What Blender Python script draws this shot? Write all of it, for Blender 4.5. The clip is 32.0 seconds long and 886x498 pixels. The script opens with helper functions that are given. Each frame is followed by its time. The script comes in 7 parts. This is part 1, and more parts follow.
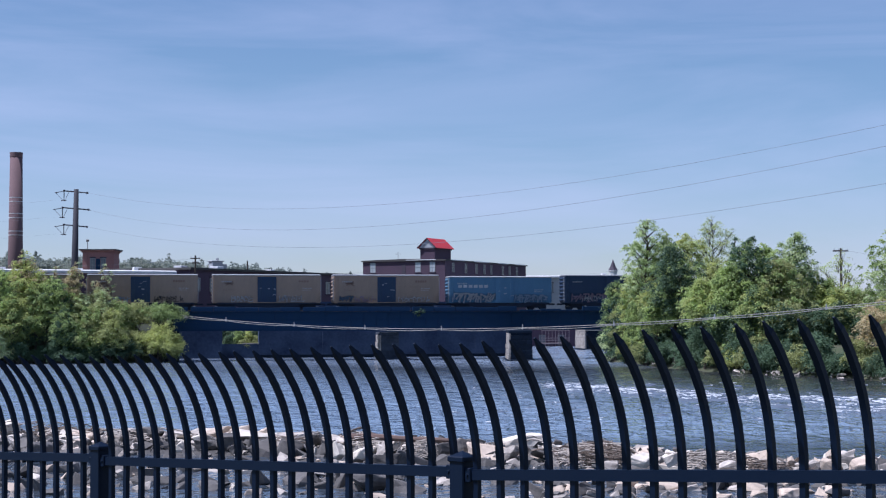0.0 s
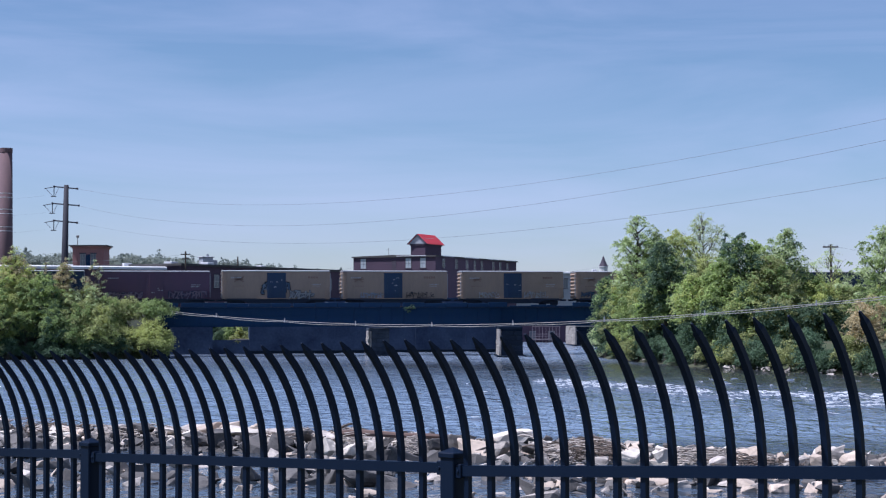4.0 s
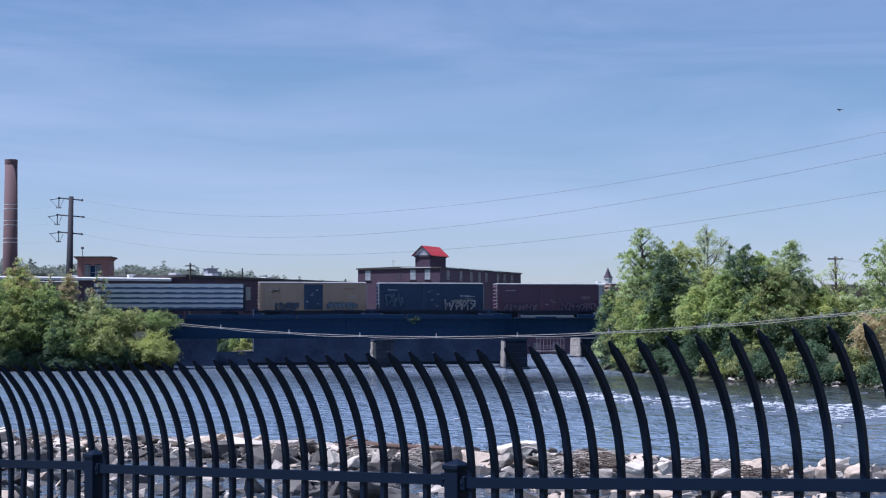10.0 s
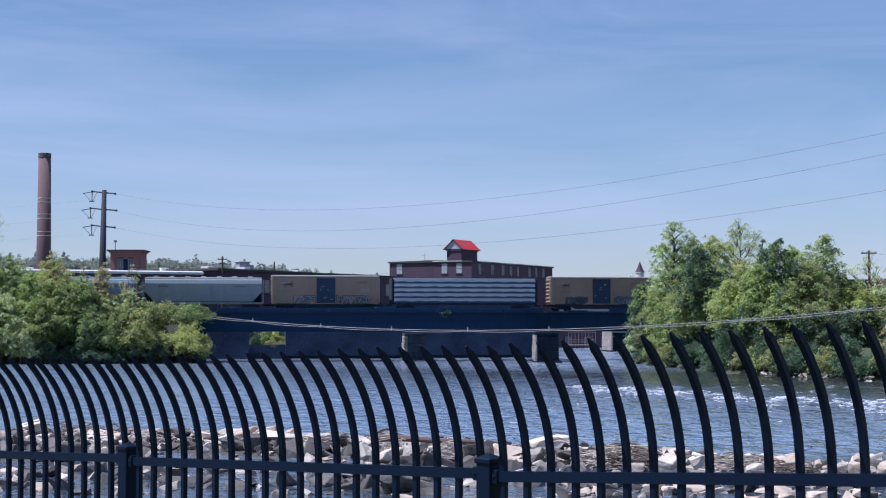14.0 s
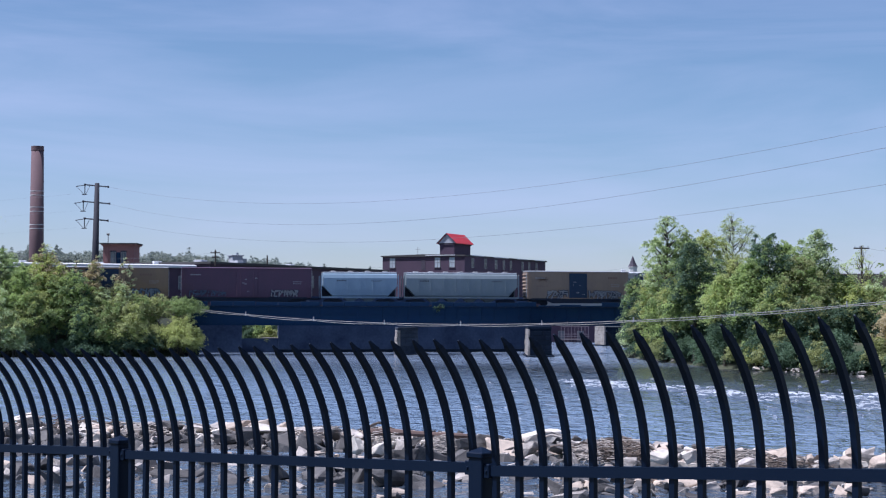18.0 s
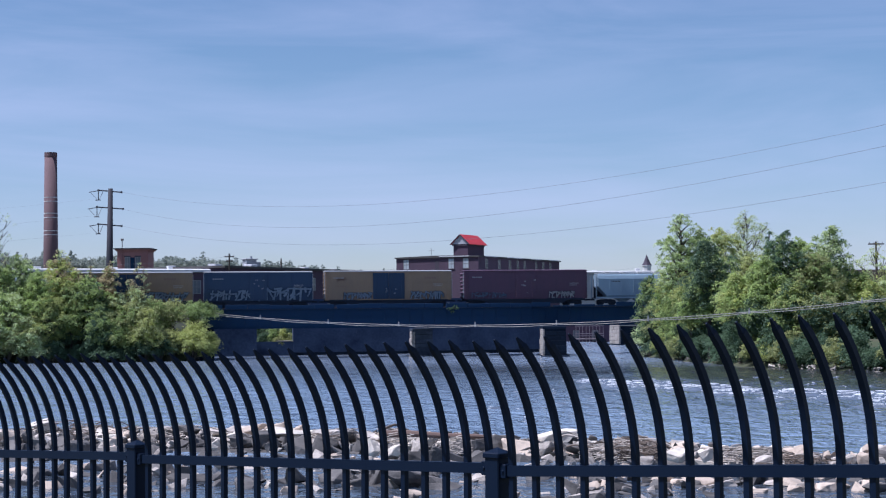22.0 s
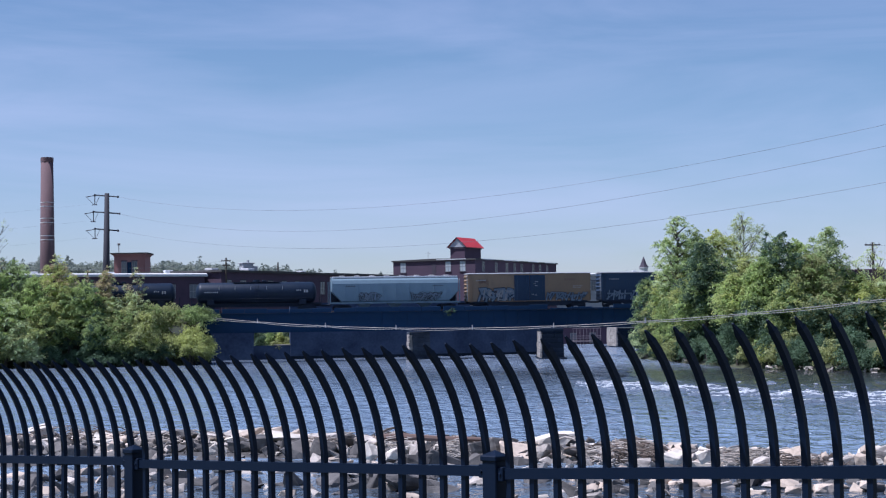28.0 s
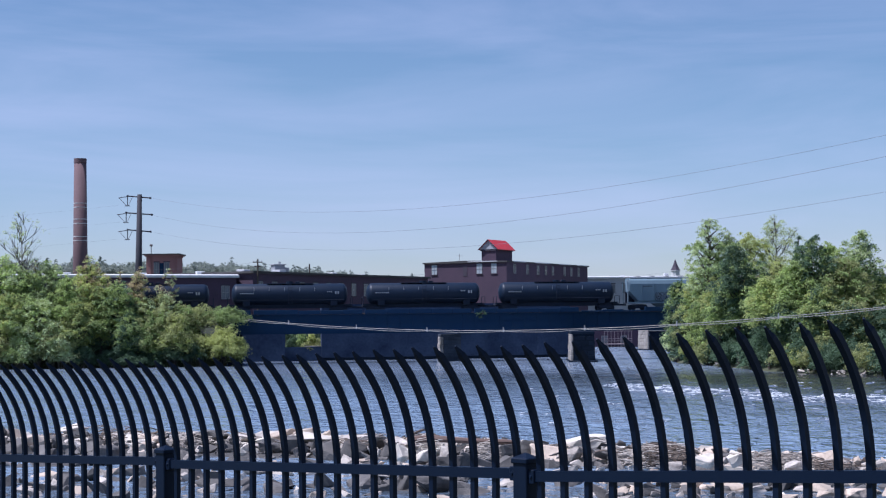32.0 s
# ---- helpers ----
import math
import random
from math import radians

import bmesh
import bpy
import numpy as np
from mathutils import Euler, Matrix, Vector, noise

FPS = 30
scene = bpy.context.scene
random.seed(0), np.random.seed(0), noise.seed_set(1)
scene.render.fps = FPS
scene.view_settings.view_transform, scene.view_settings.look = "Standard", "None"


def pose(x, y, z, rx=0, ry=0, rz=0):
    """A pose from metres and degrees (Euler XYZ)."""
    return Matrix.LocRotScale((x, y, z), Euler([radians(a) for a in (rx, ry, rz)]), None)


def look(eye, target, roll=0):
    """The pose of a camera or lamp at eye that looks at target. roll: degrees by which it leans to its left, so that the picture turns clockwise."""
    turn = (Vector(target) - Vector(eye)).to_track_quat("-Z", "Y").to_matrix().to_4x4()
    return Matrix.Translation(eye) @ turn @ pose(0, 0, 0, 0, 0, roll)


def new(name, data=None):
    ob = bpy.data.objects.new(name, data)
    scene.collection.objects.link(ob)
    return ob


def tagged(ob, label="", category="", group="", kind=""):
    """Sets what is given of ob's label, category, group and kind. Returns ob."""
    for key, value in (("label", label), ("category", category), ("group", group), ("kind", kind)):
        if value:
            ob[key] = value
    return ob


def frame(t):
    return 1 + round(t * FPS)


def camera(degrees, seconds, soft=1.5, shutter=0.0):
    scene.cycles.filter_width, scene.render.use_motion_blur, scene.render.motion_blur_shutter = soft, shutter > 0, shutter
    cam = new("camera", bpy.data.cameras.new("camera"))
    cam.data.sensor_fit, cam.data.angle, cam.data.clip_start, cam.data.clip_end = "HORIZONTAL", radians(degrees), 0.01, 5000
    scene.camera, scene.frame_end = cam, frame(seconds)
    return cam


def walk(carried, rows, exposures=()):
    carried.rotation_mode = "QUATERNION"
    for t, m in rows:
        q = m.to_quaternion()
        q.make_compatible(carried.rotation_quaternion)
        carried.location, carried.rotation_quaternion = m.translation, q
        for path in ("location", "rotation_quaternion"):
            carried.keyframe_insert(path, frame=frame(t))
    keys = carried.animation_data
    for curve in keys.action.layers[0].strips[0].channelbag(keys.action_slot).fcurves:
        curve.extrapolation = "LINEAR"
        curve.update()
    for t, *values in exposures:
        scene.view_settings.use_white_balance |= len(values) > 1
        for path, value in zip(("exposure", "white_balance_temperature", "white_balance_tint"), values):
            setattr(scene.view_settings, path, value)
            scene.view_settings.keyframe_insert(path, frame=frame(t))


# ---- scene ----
# World: water level at z = 0, the camera on the near bank looks along +y.
cam = camera(30, 32.0, soft=1.2)
walk(cam, [
    (0.0, pose(0.0018, 0, 5.7996, 92.426, 0, -0.833) @ pose(0, 0, 0, 0, 0, -0.140)),
    (0.5, pose(0.0008, 0, 5.8004, 92.347, 0, -0.835) @ pose(0, 0, 0, 0, 0, -0.034)),
    (1.0, pose(-0.0010, 0, 5.7990, 92.237, 0, -0.818) @ pose(0, 0, 0, 0, 0, 0.032)),
    (1.5, pose(0.0009, 0, 5.7998, 92.129, 0, -0.771) @ pose(0, 0, 0, 0, 0, 0.008)),
    (2.0, pose(-0.0007, 0, 5.7999, 92.049, 0, -0.758) @ pose(0, 0, 0, 0, 0, -0.026)),
    (2.5, pose(-0.0002, 0, 5.7996, 92.029, 0, -0.811) @ pose(0, 0, 0, 0, 0, -0.119)),
    (3.0, pose(-0.0003, 0, 5.7997, 92.046, 0, -0.933) @ pose(0, 0, 0, 0, 0, -0.164)),
    (3.5, pose(0.0003, 0, 5.8000, 92.153, 0, -1.089) @ pose(0, 0, 0, 0, 0, -0.180)),
    (5.5, pose(0.0017, 0, 5.8012, 92.517, 0, -1.313) @ pose(0, 0, 0, 0, 0, -0.023)),
    (6.0, pose(0.0016, 0, 5.8012, 92.484, 0, -1.387) @ pose(0, 0, 0, 0, 0, -0.023)),
    (6.5, pose(0.0021, 0, 5.8010, 92.477, 0, -1.450) @ pose(0, 0, 0, 0, 0, -0.126)),
    (7.0, pose(0.0028, 0, 5.8013, 92.508, 0, -1.482) @ pose(0, 0, 0, 0, 0, -0.157)),
    (7.5, pose(0.0041, 0, 5.8003, 92.543, 0, -1.478) @ pose(0, 0, 0, 0, 0, -0.195)),
    (8.0, pose(0.0018, 0, 5.8009, 92.558, 0, -1.467) @ pose(0, 0, 0, 0, 0, -0.089)),
    (8.5, pose(-0.0008, 0, 5.8013, 92.554, 0, -1.390) @ pose(0, 0, 0, 0, 0, -0.064)),
    (9.0, pose(0.0001, 0, 5.8014, 92.563, 0, -1.263) @ pose(0, 0, 0, 0, 0, -0.071)),
    (9.5, pose(0.0011, 0, 5.8005, 92.620, 0, -1.125) @ pose(0, 0, 0, 0, 0, -0.067)),
    (10.0, pose(0.0027, 0, 5.8006, 92.691, 0, -1.006) @ pose(0, 0, 0, 0, 0, -0.086)),
    (10.5, pose(0.0010, 0, 5.8014, 92.774, 0, -0.895) @ pose(0, 0, 0, 0, 0, -0.065)),
    (11.0, pose(0.0007, 0, 5.8025, 92.823, 0, -0.754) @ pose(0, 0, 0, 0, 0, -0.122)),
    (11.5, pose(0.0001, 0, 5.8012, 92.860, 0, -0.601) @ pose(0, 0, 0, 0, 0, -0.048)),
    (12.0, pose(-0.0001, 0, 5.8018, 92.825, 0, -0.450) @ pose(0, 0, 0, 0, 0, -0.000)),
    (12.5, pose(-0.0003, 0, 5.8023, 92.725, 0, -0.237) @ pose(0, 0, 0, 0, 0, 0.037)),
    (13.0, pose(0.0000, 0, 5.8000, 92.622, 0, -0.000) @ pose(0, 0, 0, 0, 0, 0.000)),
    (13.5, pose(-0.0056, 0, 5.7997, 92.550, 0, 0.165) @ pose(0, 0, 0, 0, 0, -0.053)),
    (14.0, pose(-0.0008, 0, 5.8007, 92.473, 0, 0.088) @ pose(0, 0, 0, 0, 0, 0.025)),
    (14.5, pose(0.0017, 0, 5.8022, 92.403, 0, -0.216) @ pose(0, 0, 0, 0, 0, 0.238)),
    (16.5, pose(-0.0031, 0, 5.8007, 92.133, 0, -0.582) @ pose(0, 0, 0, 0, 0, 0.661)),
    (17.0, pose(-0.0021, 0, 5.8010, 92.158, 0, -0.370) @ pose(0, 0, 0, 0, 0, 0.527)),
    (17.5, pose(-0.0027, 0, 5.8003, 92.205, 0, -0.228) @ pose(0, 0, 0, 0, 0, 0.325)),
    (18.0, pose(0.0006, 0, 5.8016, 92.267, 0, -0.152) @ pose(0, 0, 0, 0, 0, 0.160)),
    (18.5, pose(0.0022, 0, 5.8009, 92.316, 0, -0.102) @ pose(0, 0, 0, 0, 0, -0.040)),
    (19.0, pose(0.0011, 0, 5.8013, 92.350, 0, -0.033) @ pose(0, 0, 0, 0, 0, -0.155)),
    (19.5, pose(0.0001, 0, 5.8013, 92.380, 0, 0.083) @ pose(0, 0, 0, 0, 0, -0.220)),
    (20.0, pose(0.0012, 0, 5.8016, 92.413, 0, 0.208) @ pose(0, 0, 0, 0, 0, -0.275)),
    (20.5, pose(0.0003, 0, 5.8012, 92.433, 0, 0.304) @ pose(0, 0, 0, 0, 0, -0.357)),
    (21.0, pose(0.0023, 0, 5.8004, 92.422, 0, 0.354) @ pose(0, 0, 0, 0, 0, -0.416)),
    (21.5, pose(0.0014, 0, 5.8018, 92.369, 0, 0.356) @ pose(0, 0, 0, 0, 0, -0.457)),
    (22.0, pose(0.0004, 0, 5.8002, 92.308, 0, 0.319) @ pose(0, 0, 0, 0, 0, -0.542)),
    (22.5, pose(0.0012, 0, 5.7990, 92.261, 0, 0.253) @ pose(0, 0, 0, 0, 0, -0.610)),
    (23.0, pose(0.0016, 0, 5.8007, 92.315, 0, 0.211) @ pose(0, 0, 0, 0, 0, -0.735)),
    (23.5, pose(0.0027, 0, 5.8013, 92.408, 0, 0.207) @ pose(0, 0, 0, 0, 0, -0.797)),
    (24.0, pose(0.0026, 0, 5.8008, 92.502, 0, 0.206) @ pose(0, 0, 0, 0, 0, -0.834)),
    (24.5, pose(0.0020, 0, 5.8014, 92.562, 0, 0.209) @ pose(0, 0, 0, 0, 0, -0.852)),
    (25.0, pose(0.0026, 0, 5.8021, 92.585, 0, 0.209) @ pose(0, 0, 0, 0, 0, -0.899)),
    (25.5, pose(0.0031, 0, 5.8014, 92.593, 0, 0.199) @ pose(0, 0, 0, 0, 0, -0.968)),
    (27.5, pose(0.0016, 0, 5.8003, 92.445, 0, 0.120) @ pose(0, 0, 0, 0, 0, -0.817)),
    (28.0, pose(0.0022, 0, 5.8007, 92.412, 0, 0.208) @ pose(0, 0, 0, 0, 0, -0.834)),
    (28.5, pose(0.0024, 0, 5.8003, 92.354, 0, 0.359) @ pose(0, 0, 0, 0, 0, -0.825)),
    (29.0, pose(0.0029, 0, 5.8014, 92.249, 0, 0.546) @ pose(0, 0, 0, 0, 0, -0.767)),
    (29.5, pose(0.0018, 0, 5.8004, 92.142, 0, 0.724) @ pose(0, 0, 0, 0, 0, -0.735)),
    (30.0, pose(0.0000, 0, 5.8007, 92.061, 0, 0.858) @ pose(0, 0, 0, 0, 0, -0.643)),
    (30.5, pose(0.0013, 0, 5.7999, 92.090, 0, 0.993) @ pose(0, 0, 0, 0, 0, -0.643)),
    (31.0, pose(0.0015, 0, 5.8000, 92.217, 0, 1.108) @ pose(0, 0, 0, 0, 0, -0.597)),
    (31.5, pose(0.0029, 0, 5.8000, 92.358, 0, 1.219) @ pose(0, 0, 0, 0, 0, -0.609)),
    (32.0, pose(0.0012, 0, 5.8002, 92.498, 0, 1.291) @ pose(0, 0, 0, 0, 0, -0.576)),
], exposures=((0.0, 0.06, 5400, 21), (32.0, 0.06, 5400, 21)))

# ---- sky, sun ----
SUN_AZ, SUN_EL = radians(-102), radians(62)     # azimuth from +y towards +x
world = bpy.data.worlds.new("world")
scene.world = world
world.use_nodes = True
wn, wl = world.node_tree.nodes, world.node_tree.links
wn.clear()
sky = wn.new("ShaderNodeTexSky")
sky.sky_type, sky.sun_disc = "NISHITA", False
sky.sun_elevation, sky.sun_rotation = SUN_EL, SUN_AZ
sky.altitude, sky.air_density, sky.dust_density, sky.ozone_density = 10, 1.0, 0.15, 3.0
geo = wn.new("ShaderNodeTexCoord")
mp = wn.new("ShaderNodeMapping")
mp.inputs["Scale"].default_value = (2.2, 2.2, 13.0)
mp.inputs["Rotation"].default_value = (0, radians(5), 0)
wl.new(geo.outputs["Generated"], mp.inputs["Vector"])
cn = wn.new("ShaderNodeTexNoise")
cn.inputs["Scale"].default_value, cn.inputs["Detail"].default_value, cn.inputs["Roughness"].default_value = 1.6, 7, 0.55
cn.inputs["Distortion"].default_value = 0.6
wl.new(mp.outputs["Vector"], cn.inputs["Vector"])
cr = wn.new("ShaderNodeMapRange")
cr.inputs["From Min"].default_value, cr.inputs["From Max"].default_value = 0.38, 0.74
cr.inputs["To Min"].default_value, cr.inputs["To Max"].default_value = 0.0, 0.38
wl.new(cn.outputs["Fac"], cr.inputs["Value"])
cm = wn.new("ShaderNodeMix")
cm.data_type = "RGBA"
wl.new(cr.outputs["Result"], cm.inputs["Factor"])
tint = wn.new("ShaderNodeMix")
tint.data_type, tint.blend_type = "RGBA", "MULTIPLY"
tint.inputs["Factor"].default_value = 1.0
tint.inputs[7].default_value = (0.958, 0.975, 0.94, 1)
wl.new(sky.outputs["Color"], tint.inputs[6])
low_sky = wn.new("ShaderNodeMix")                    # bluer air along the horizon
low_sky.data_type, low_sky.blend_type = "RGBA", "MULTIPLY"
low_sky.inputs[7].default_value = (0.985, 0.967, 1.085, 1)
sz = wn.new("ShaderNodeSeparateXYZ")
wl.new(geo.outputs["Generated"], sz.inputs["Vector"])
fz = wn.new("ShaderNodeMapRange")
fz.inputs["From Min"].default_value, fz.inputs["From Max"].default_value = 0.0, 0.14
fz.inputs["To Min"].default_value, fz.inputs["To Max"].default_value = 1.0, 0.0
wl.new(sz.outputs["Z"], fz.inputs["Value"])
wl.new(fz.outputs["Result"], low_sky.inputs["Factor"])
wl.new(tint.outputs[2], low_sky.inputs[6])
wl.new(low_sky.outputs[2], cm.inputs[6])
cm.inputs[7].default_value = (7.0, 7.3, 8.8, 1)
bg = wn.new("ShaderNodeBackground")
bg.inputs["Strength"].default_value = 0.088
wl.new(cm.outputs[2], bg.inputs["Color"])
wo = wn.new("ShaderNodeOutputWorld")
wl.new(bg.outputs["Background"], wo.inputs["Surface"])

sun = new("sun", bpy.data.lights.new("sun", "SUN"))
sun.data.energy, sun.data.angle, sun.data.color = 5.6, radians(0.5), (1.0, 0.95, 0.87)
to_sun = Vector((math.sin(SUN_AZ) * math.cos(SUN_EL), math.cos(SUN_AZ) * math.cos(SUN_EL), math.sin(SUN_EL)))
sun.matrix_world = look(to_sun * 300, (0, 0, 0))


# ---- materials ----
def mat(name, a, b=None, rough=0.7, metal=0.0, scale=1.0, bump=0.0, stretch=(1, 1, 1), vary=0.0, spec=None, fine=9.0):
    """Two-scale noise between the colours a and b, with relief; vary: brightness spread from piece to piece."""
    m = bpy.data.materials.new(name)
    m.use_nodes = True
    n, l = m.node_tree.nodes, m.node_tree.links
    bs = n["Principled BSDF"]
    bs.inputs["Roughness"].default_value, bs.inputs["Metallic"].default_value = rough, metal
    if spec is not None:
        bs.inputs["Specular IOR Level"].default_value = spec
    tc = n.new("ShaderNodeTexCoord")
    mpg = n.new("ShaderNodeMapping")
    mpg.inputs["Scale"].default_value = stretch
    l.new(tc.outputs["Object"], mpg.inputs["Vector"])
    n1, n2 = n.new("ShaderNodeTexNoise"), n.new("ShaderNodeTexNoise")
    n1.inputs["Scale"].default_value, n1.inputs["Detail"].default_value = scale, 5
    n2.inputs["Scale"].default_value, n2.inputs["Detail"].default_value = scale * fine, 4
    l.new(mpg.outputs["Vector"], n1.inputs["Vector"])
    l.new(mpg.outputs["Vector"], n2.inputs["Vector"])
    add = n.new("ShaderNodeMath")
    add.operation = "MULTIPLY_ADD"
    l.new(n2.outputs["Fac"], add.inputs[0])
    add.inputs[1].default_value = 0.45
    l.new(n1.outputs["Fac"], add.inputs[2])
    rg = n.new("ShaderNodeMapRange")
    rg.inputs["From Min"].default_value, rg.inputs["From Max"].default_value = 0.45, 1.0
    l.new(add.outputs[0], rg.inputs["Value"])
    mx = n.new("ShaderNodeMix")
    mx.data_type = "RGBA"
    l.new(rg.outputs["Result"], mx.inputs["Factor"])
    b = b or tuple(c * 0.75 for c in a)
    mx.inputs[6].default_value, mx.inputs[7].default_value = (*a, 1), (*b, 1)
    out = mx.outputs[2]
    if vary:
        oi, ge = n.new("ShaderNodeObjectInfo"), n.new("ShaderNodeNewGeometry")
        sm = n.new("ShaderNodeMath")
        sm.operation = "ADD"
        l.new(oi.outputs["Random"], sm.inputs[0])
        l.new(ge.outputs["Random Per Island"], sm.inputs[1])
        r2 = n.new("ShaderNodeMapRange")
        r2.inputs["From Max"].default_value = 2.0
        r2.inputs["To Min"].default_value, r2.inputs["To Max"].default_value = 1 - vary, 1 + vary
        l.new(sm.outputs[0], r2.inputs["Value"])
        hs = n.new("ShaderNodeHueSaturation")
        l.new(r2.outputs["Result"], hs.inputs["Value"])
        l.new(out, hs.inputs["Color"])
        out = hs.outputs["Color"]
    l.new(out, bs.inputs["Base Color"])
    if bump:
        bp = n.new("ShaderNodeBump")
        bp.inputs["Strength"].default_value = 0.6
        bp.inputs["Distance"].default_value = bump
        l.new(add.outputs[0], bp.inputs["Height"])
        l.new(bp.outputs["Normal"], bs.inputs["Normal"])
    return m


def leaf_mat(name, a, b):
    """Leaves: colour from leaf to leaf, and light through them."""
    m = mat(name, a, b, rough=0.6, scale=0.35, vary=0.22, fine=4.0, spec=0.12)
    n, l = m.node_tree.nodes, m.node_tree.links
    bs = n["Principled BSDF"]
    col = bs.inputs["Base Color"].links[0].from_socket
    tr = n.new("ShaderNodeBsdfTranslucent")
    l.new(col, tr.inputs["Color"])
    ms = n.new("ShaderNodeAddShader")
    l.new(bs.outputs["BSDF"], ms.inputs[0])
    l.new(tr.outputs["BSDF"], ms.inputs[1])
    l.new(ms.outputs["Shader"], n["Material Output"].inputs["Surface"])
    return m


# Blue haze and glare are mixed into the dark paint, steel and brick.
BLACK_PAINT = mat("black_paint", (0.004, 0.0105, 0.027), (0.006, 0.013, 0.030), rough=0.45, scale=6, bump=0.001, spec=0.14)
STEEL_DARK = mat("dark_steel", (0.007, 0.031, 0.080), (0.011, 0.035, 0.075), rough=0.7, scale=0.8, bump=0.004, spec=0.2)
# Nearly black: the shade on the pier fronts is put into this colour.
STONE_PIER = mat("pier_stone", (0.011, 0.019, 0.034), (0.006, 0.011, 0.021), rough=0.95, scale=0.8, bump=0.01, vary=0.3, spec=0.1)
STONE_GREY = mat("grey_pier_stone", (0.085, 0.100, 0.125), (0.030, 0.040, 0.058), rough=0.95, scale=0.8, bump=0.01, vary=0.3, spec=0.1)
# Sun on the pier flanks, put into a paler stone; also the pale ledge.
PALE_LIT_STONE = mat("pale_lit_stone", (0.42, 0.38, 0.33), (0.20, 0.18, 0.16), rough=0.9, scale=1.2, bump=0.06, vary=0.25)
PALE_WALL = mat("pale_render", (0.44, 0.45, 0.47), (0.34, 0.35, 0.37), rough=0.8, scale=0.5)
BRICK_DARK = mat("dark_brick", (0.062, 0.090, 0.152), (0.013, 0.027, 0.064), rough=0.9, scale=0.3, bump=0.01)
BRICK_RED = mat("red_brick", (0.090, 0.055, 0.082), (0.065, 0.044, 0.068), rough=0.88, scale=0.35, bump=0.01)
BRICK_TOWER = mat("tower_brick", (0.38, 0.185, 0.165), (0.28, 0.145, 0.135), rough=0.88, scale=0.35, bump=0.01)
BRICK_CHIM = mat("chimney_brick", (0.16, 0.098, 0.10), (0.12, 0.078, 0.082), rough=0.88, scale=0.3, bump=0.01)
ROOF_RED = mat("red_metal_roof", (0.62, 0.035, 0.035), (0.5, 0.03, 0.03), rough=0.45, scale=0.5)
ROOF_DARK = mat("tar_roof", (0.06, 0.055, 0.055), (0.09, 0.085, 0.08), rough=0.9, scale=0.3)
ROOF_PALE = mat("pale_roof", (0.72, 0.72, 0.72), (0.56, 0.56, 0.56), rough=0.7, scale=0.3)
WHITE_PAINT = mat("white_paint", (0.72, 0.72, 0.7), (0.55, 0.54, 0.52), rough=0.6, scale=0.8)
TRIM_DARK = mat("dark_trim", (0.07, 0.055, 0.075), (0.045, 0.038, 0.052), rough=0.8, scale=0.6)
PORCH_PAINT = mat("faded_porch_paint", (0.36, 0.29, 0.29), (0.26, 0.20, 0.20), rough=0.7, scale=0.8)
TRIM = mat("grey_trim", (0.22, 0.2, 0.18), (0.14, 0.13, 0.12), rough=0.7, scale=0.6)
GLASS = mat("window_glass", (0.12, 0.14, 0.155), (0.18, 0.2, 0.215), rough=0.12, scale=0.7)
GLASS_DARK = mat("dark_window_glass", (0.035, 0.04, 0.05), (0.06, 0.065, 0.075), rough=0.12, scale=0.7)
GRASS = mat("bank_soil", (0.045, 0.065, 0.025), (0.075, 0.07, 0.04), rough=0.95, scale=0.2, bump=0.1)
GRAVEL = mat("ballast", (0.16, 0.15, 0.14), (0.09, 0.085, 0.08), rough=0.95, scale=2.0, bump=0.05)
WOOD_TIE = mat("tie_wood", (0.055, 0.045, 0.038), (0.08, 0.065, 0.05), rough=0.9, scale=2)
BARK = mat("bark", (0.10, 0.08, 0.06), (0.06, 0.05, 0.04), rough=0.95, scale=2, bump=0.02)
RAIL_STEEL = mat("rail_steel", (0.2, 0.15, 0.12), (0.12, 0.08, 0.06), rough=0.5, metal=0.6, scale=1)
GALV = mat("galvanised", (0.42, 0.43, 0.44), (0.3, 0.31, 0.32), rough=0.5, metal=0.4, scale=1)
CABLE = mat("pale_cable", (0.36, 0.35, 0.32), (0.26, 0.25, 0.24), rough=0.6, scale=1)
WIRE = mat("wire", (0.16, 0.17, 0.19), (0.2, 0.2, 0.22), rough=0.6, scale=1)
POLE_STEEL = mat("weathered_pole", (0.022, 0.023, 0.032), (0.032, 0.031, 0.040), rough=0.8, scale=0.8)
# A little haze is put into the leaf colours as extra blue.
LEAF_MID = leaf_mat("leaf_mid", (0.190, 0.242, 0.091), (0.124, 0.159, 0.060))
# For dark-leaved trees, and for shade below crowns put into leaf colour.
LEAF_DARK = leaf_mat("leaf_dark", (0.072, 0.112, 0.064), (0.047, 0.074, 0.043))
LEAF_YELLOW = leaf_mat("leaf_yellow", (0.285, 0.310, 0.108), (0.188, 0.205, 0.071))
LEAF_BRIGHT = leaf_mat("leaf_bright", (0.258, 0.318, 0.112), (0.170, 0.210, 0.074))
LEAF_OLIVE = leaf_mat("leaf_olive", (0.222, 0.240, 0.100), (0.146, 0.158, 0.066))
LEAF_PALE = leaf_mat("leaf_pale", (0.335, 0.385, 0.205), (0.221, 0.254, 0.135))
LEAF_BRONZE = leaf_mat("leaf_bronze", (0.310, 0.260, 0.148), (0.205, 0.172, 0.098))
# Leaves of the far woods are paler, distance haze put into their colour.
LEAF_FAR = leaf_mat("leaf_far", (0.165, 0.182, 0.150), (0.125, 0.142, 0.122))
LEAF_PINE = leaf_mat("leaf_pine", (0.120, 0.138, 0.118), (0.094, 0.112, 0.100))
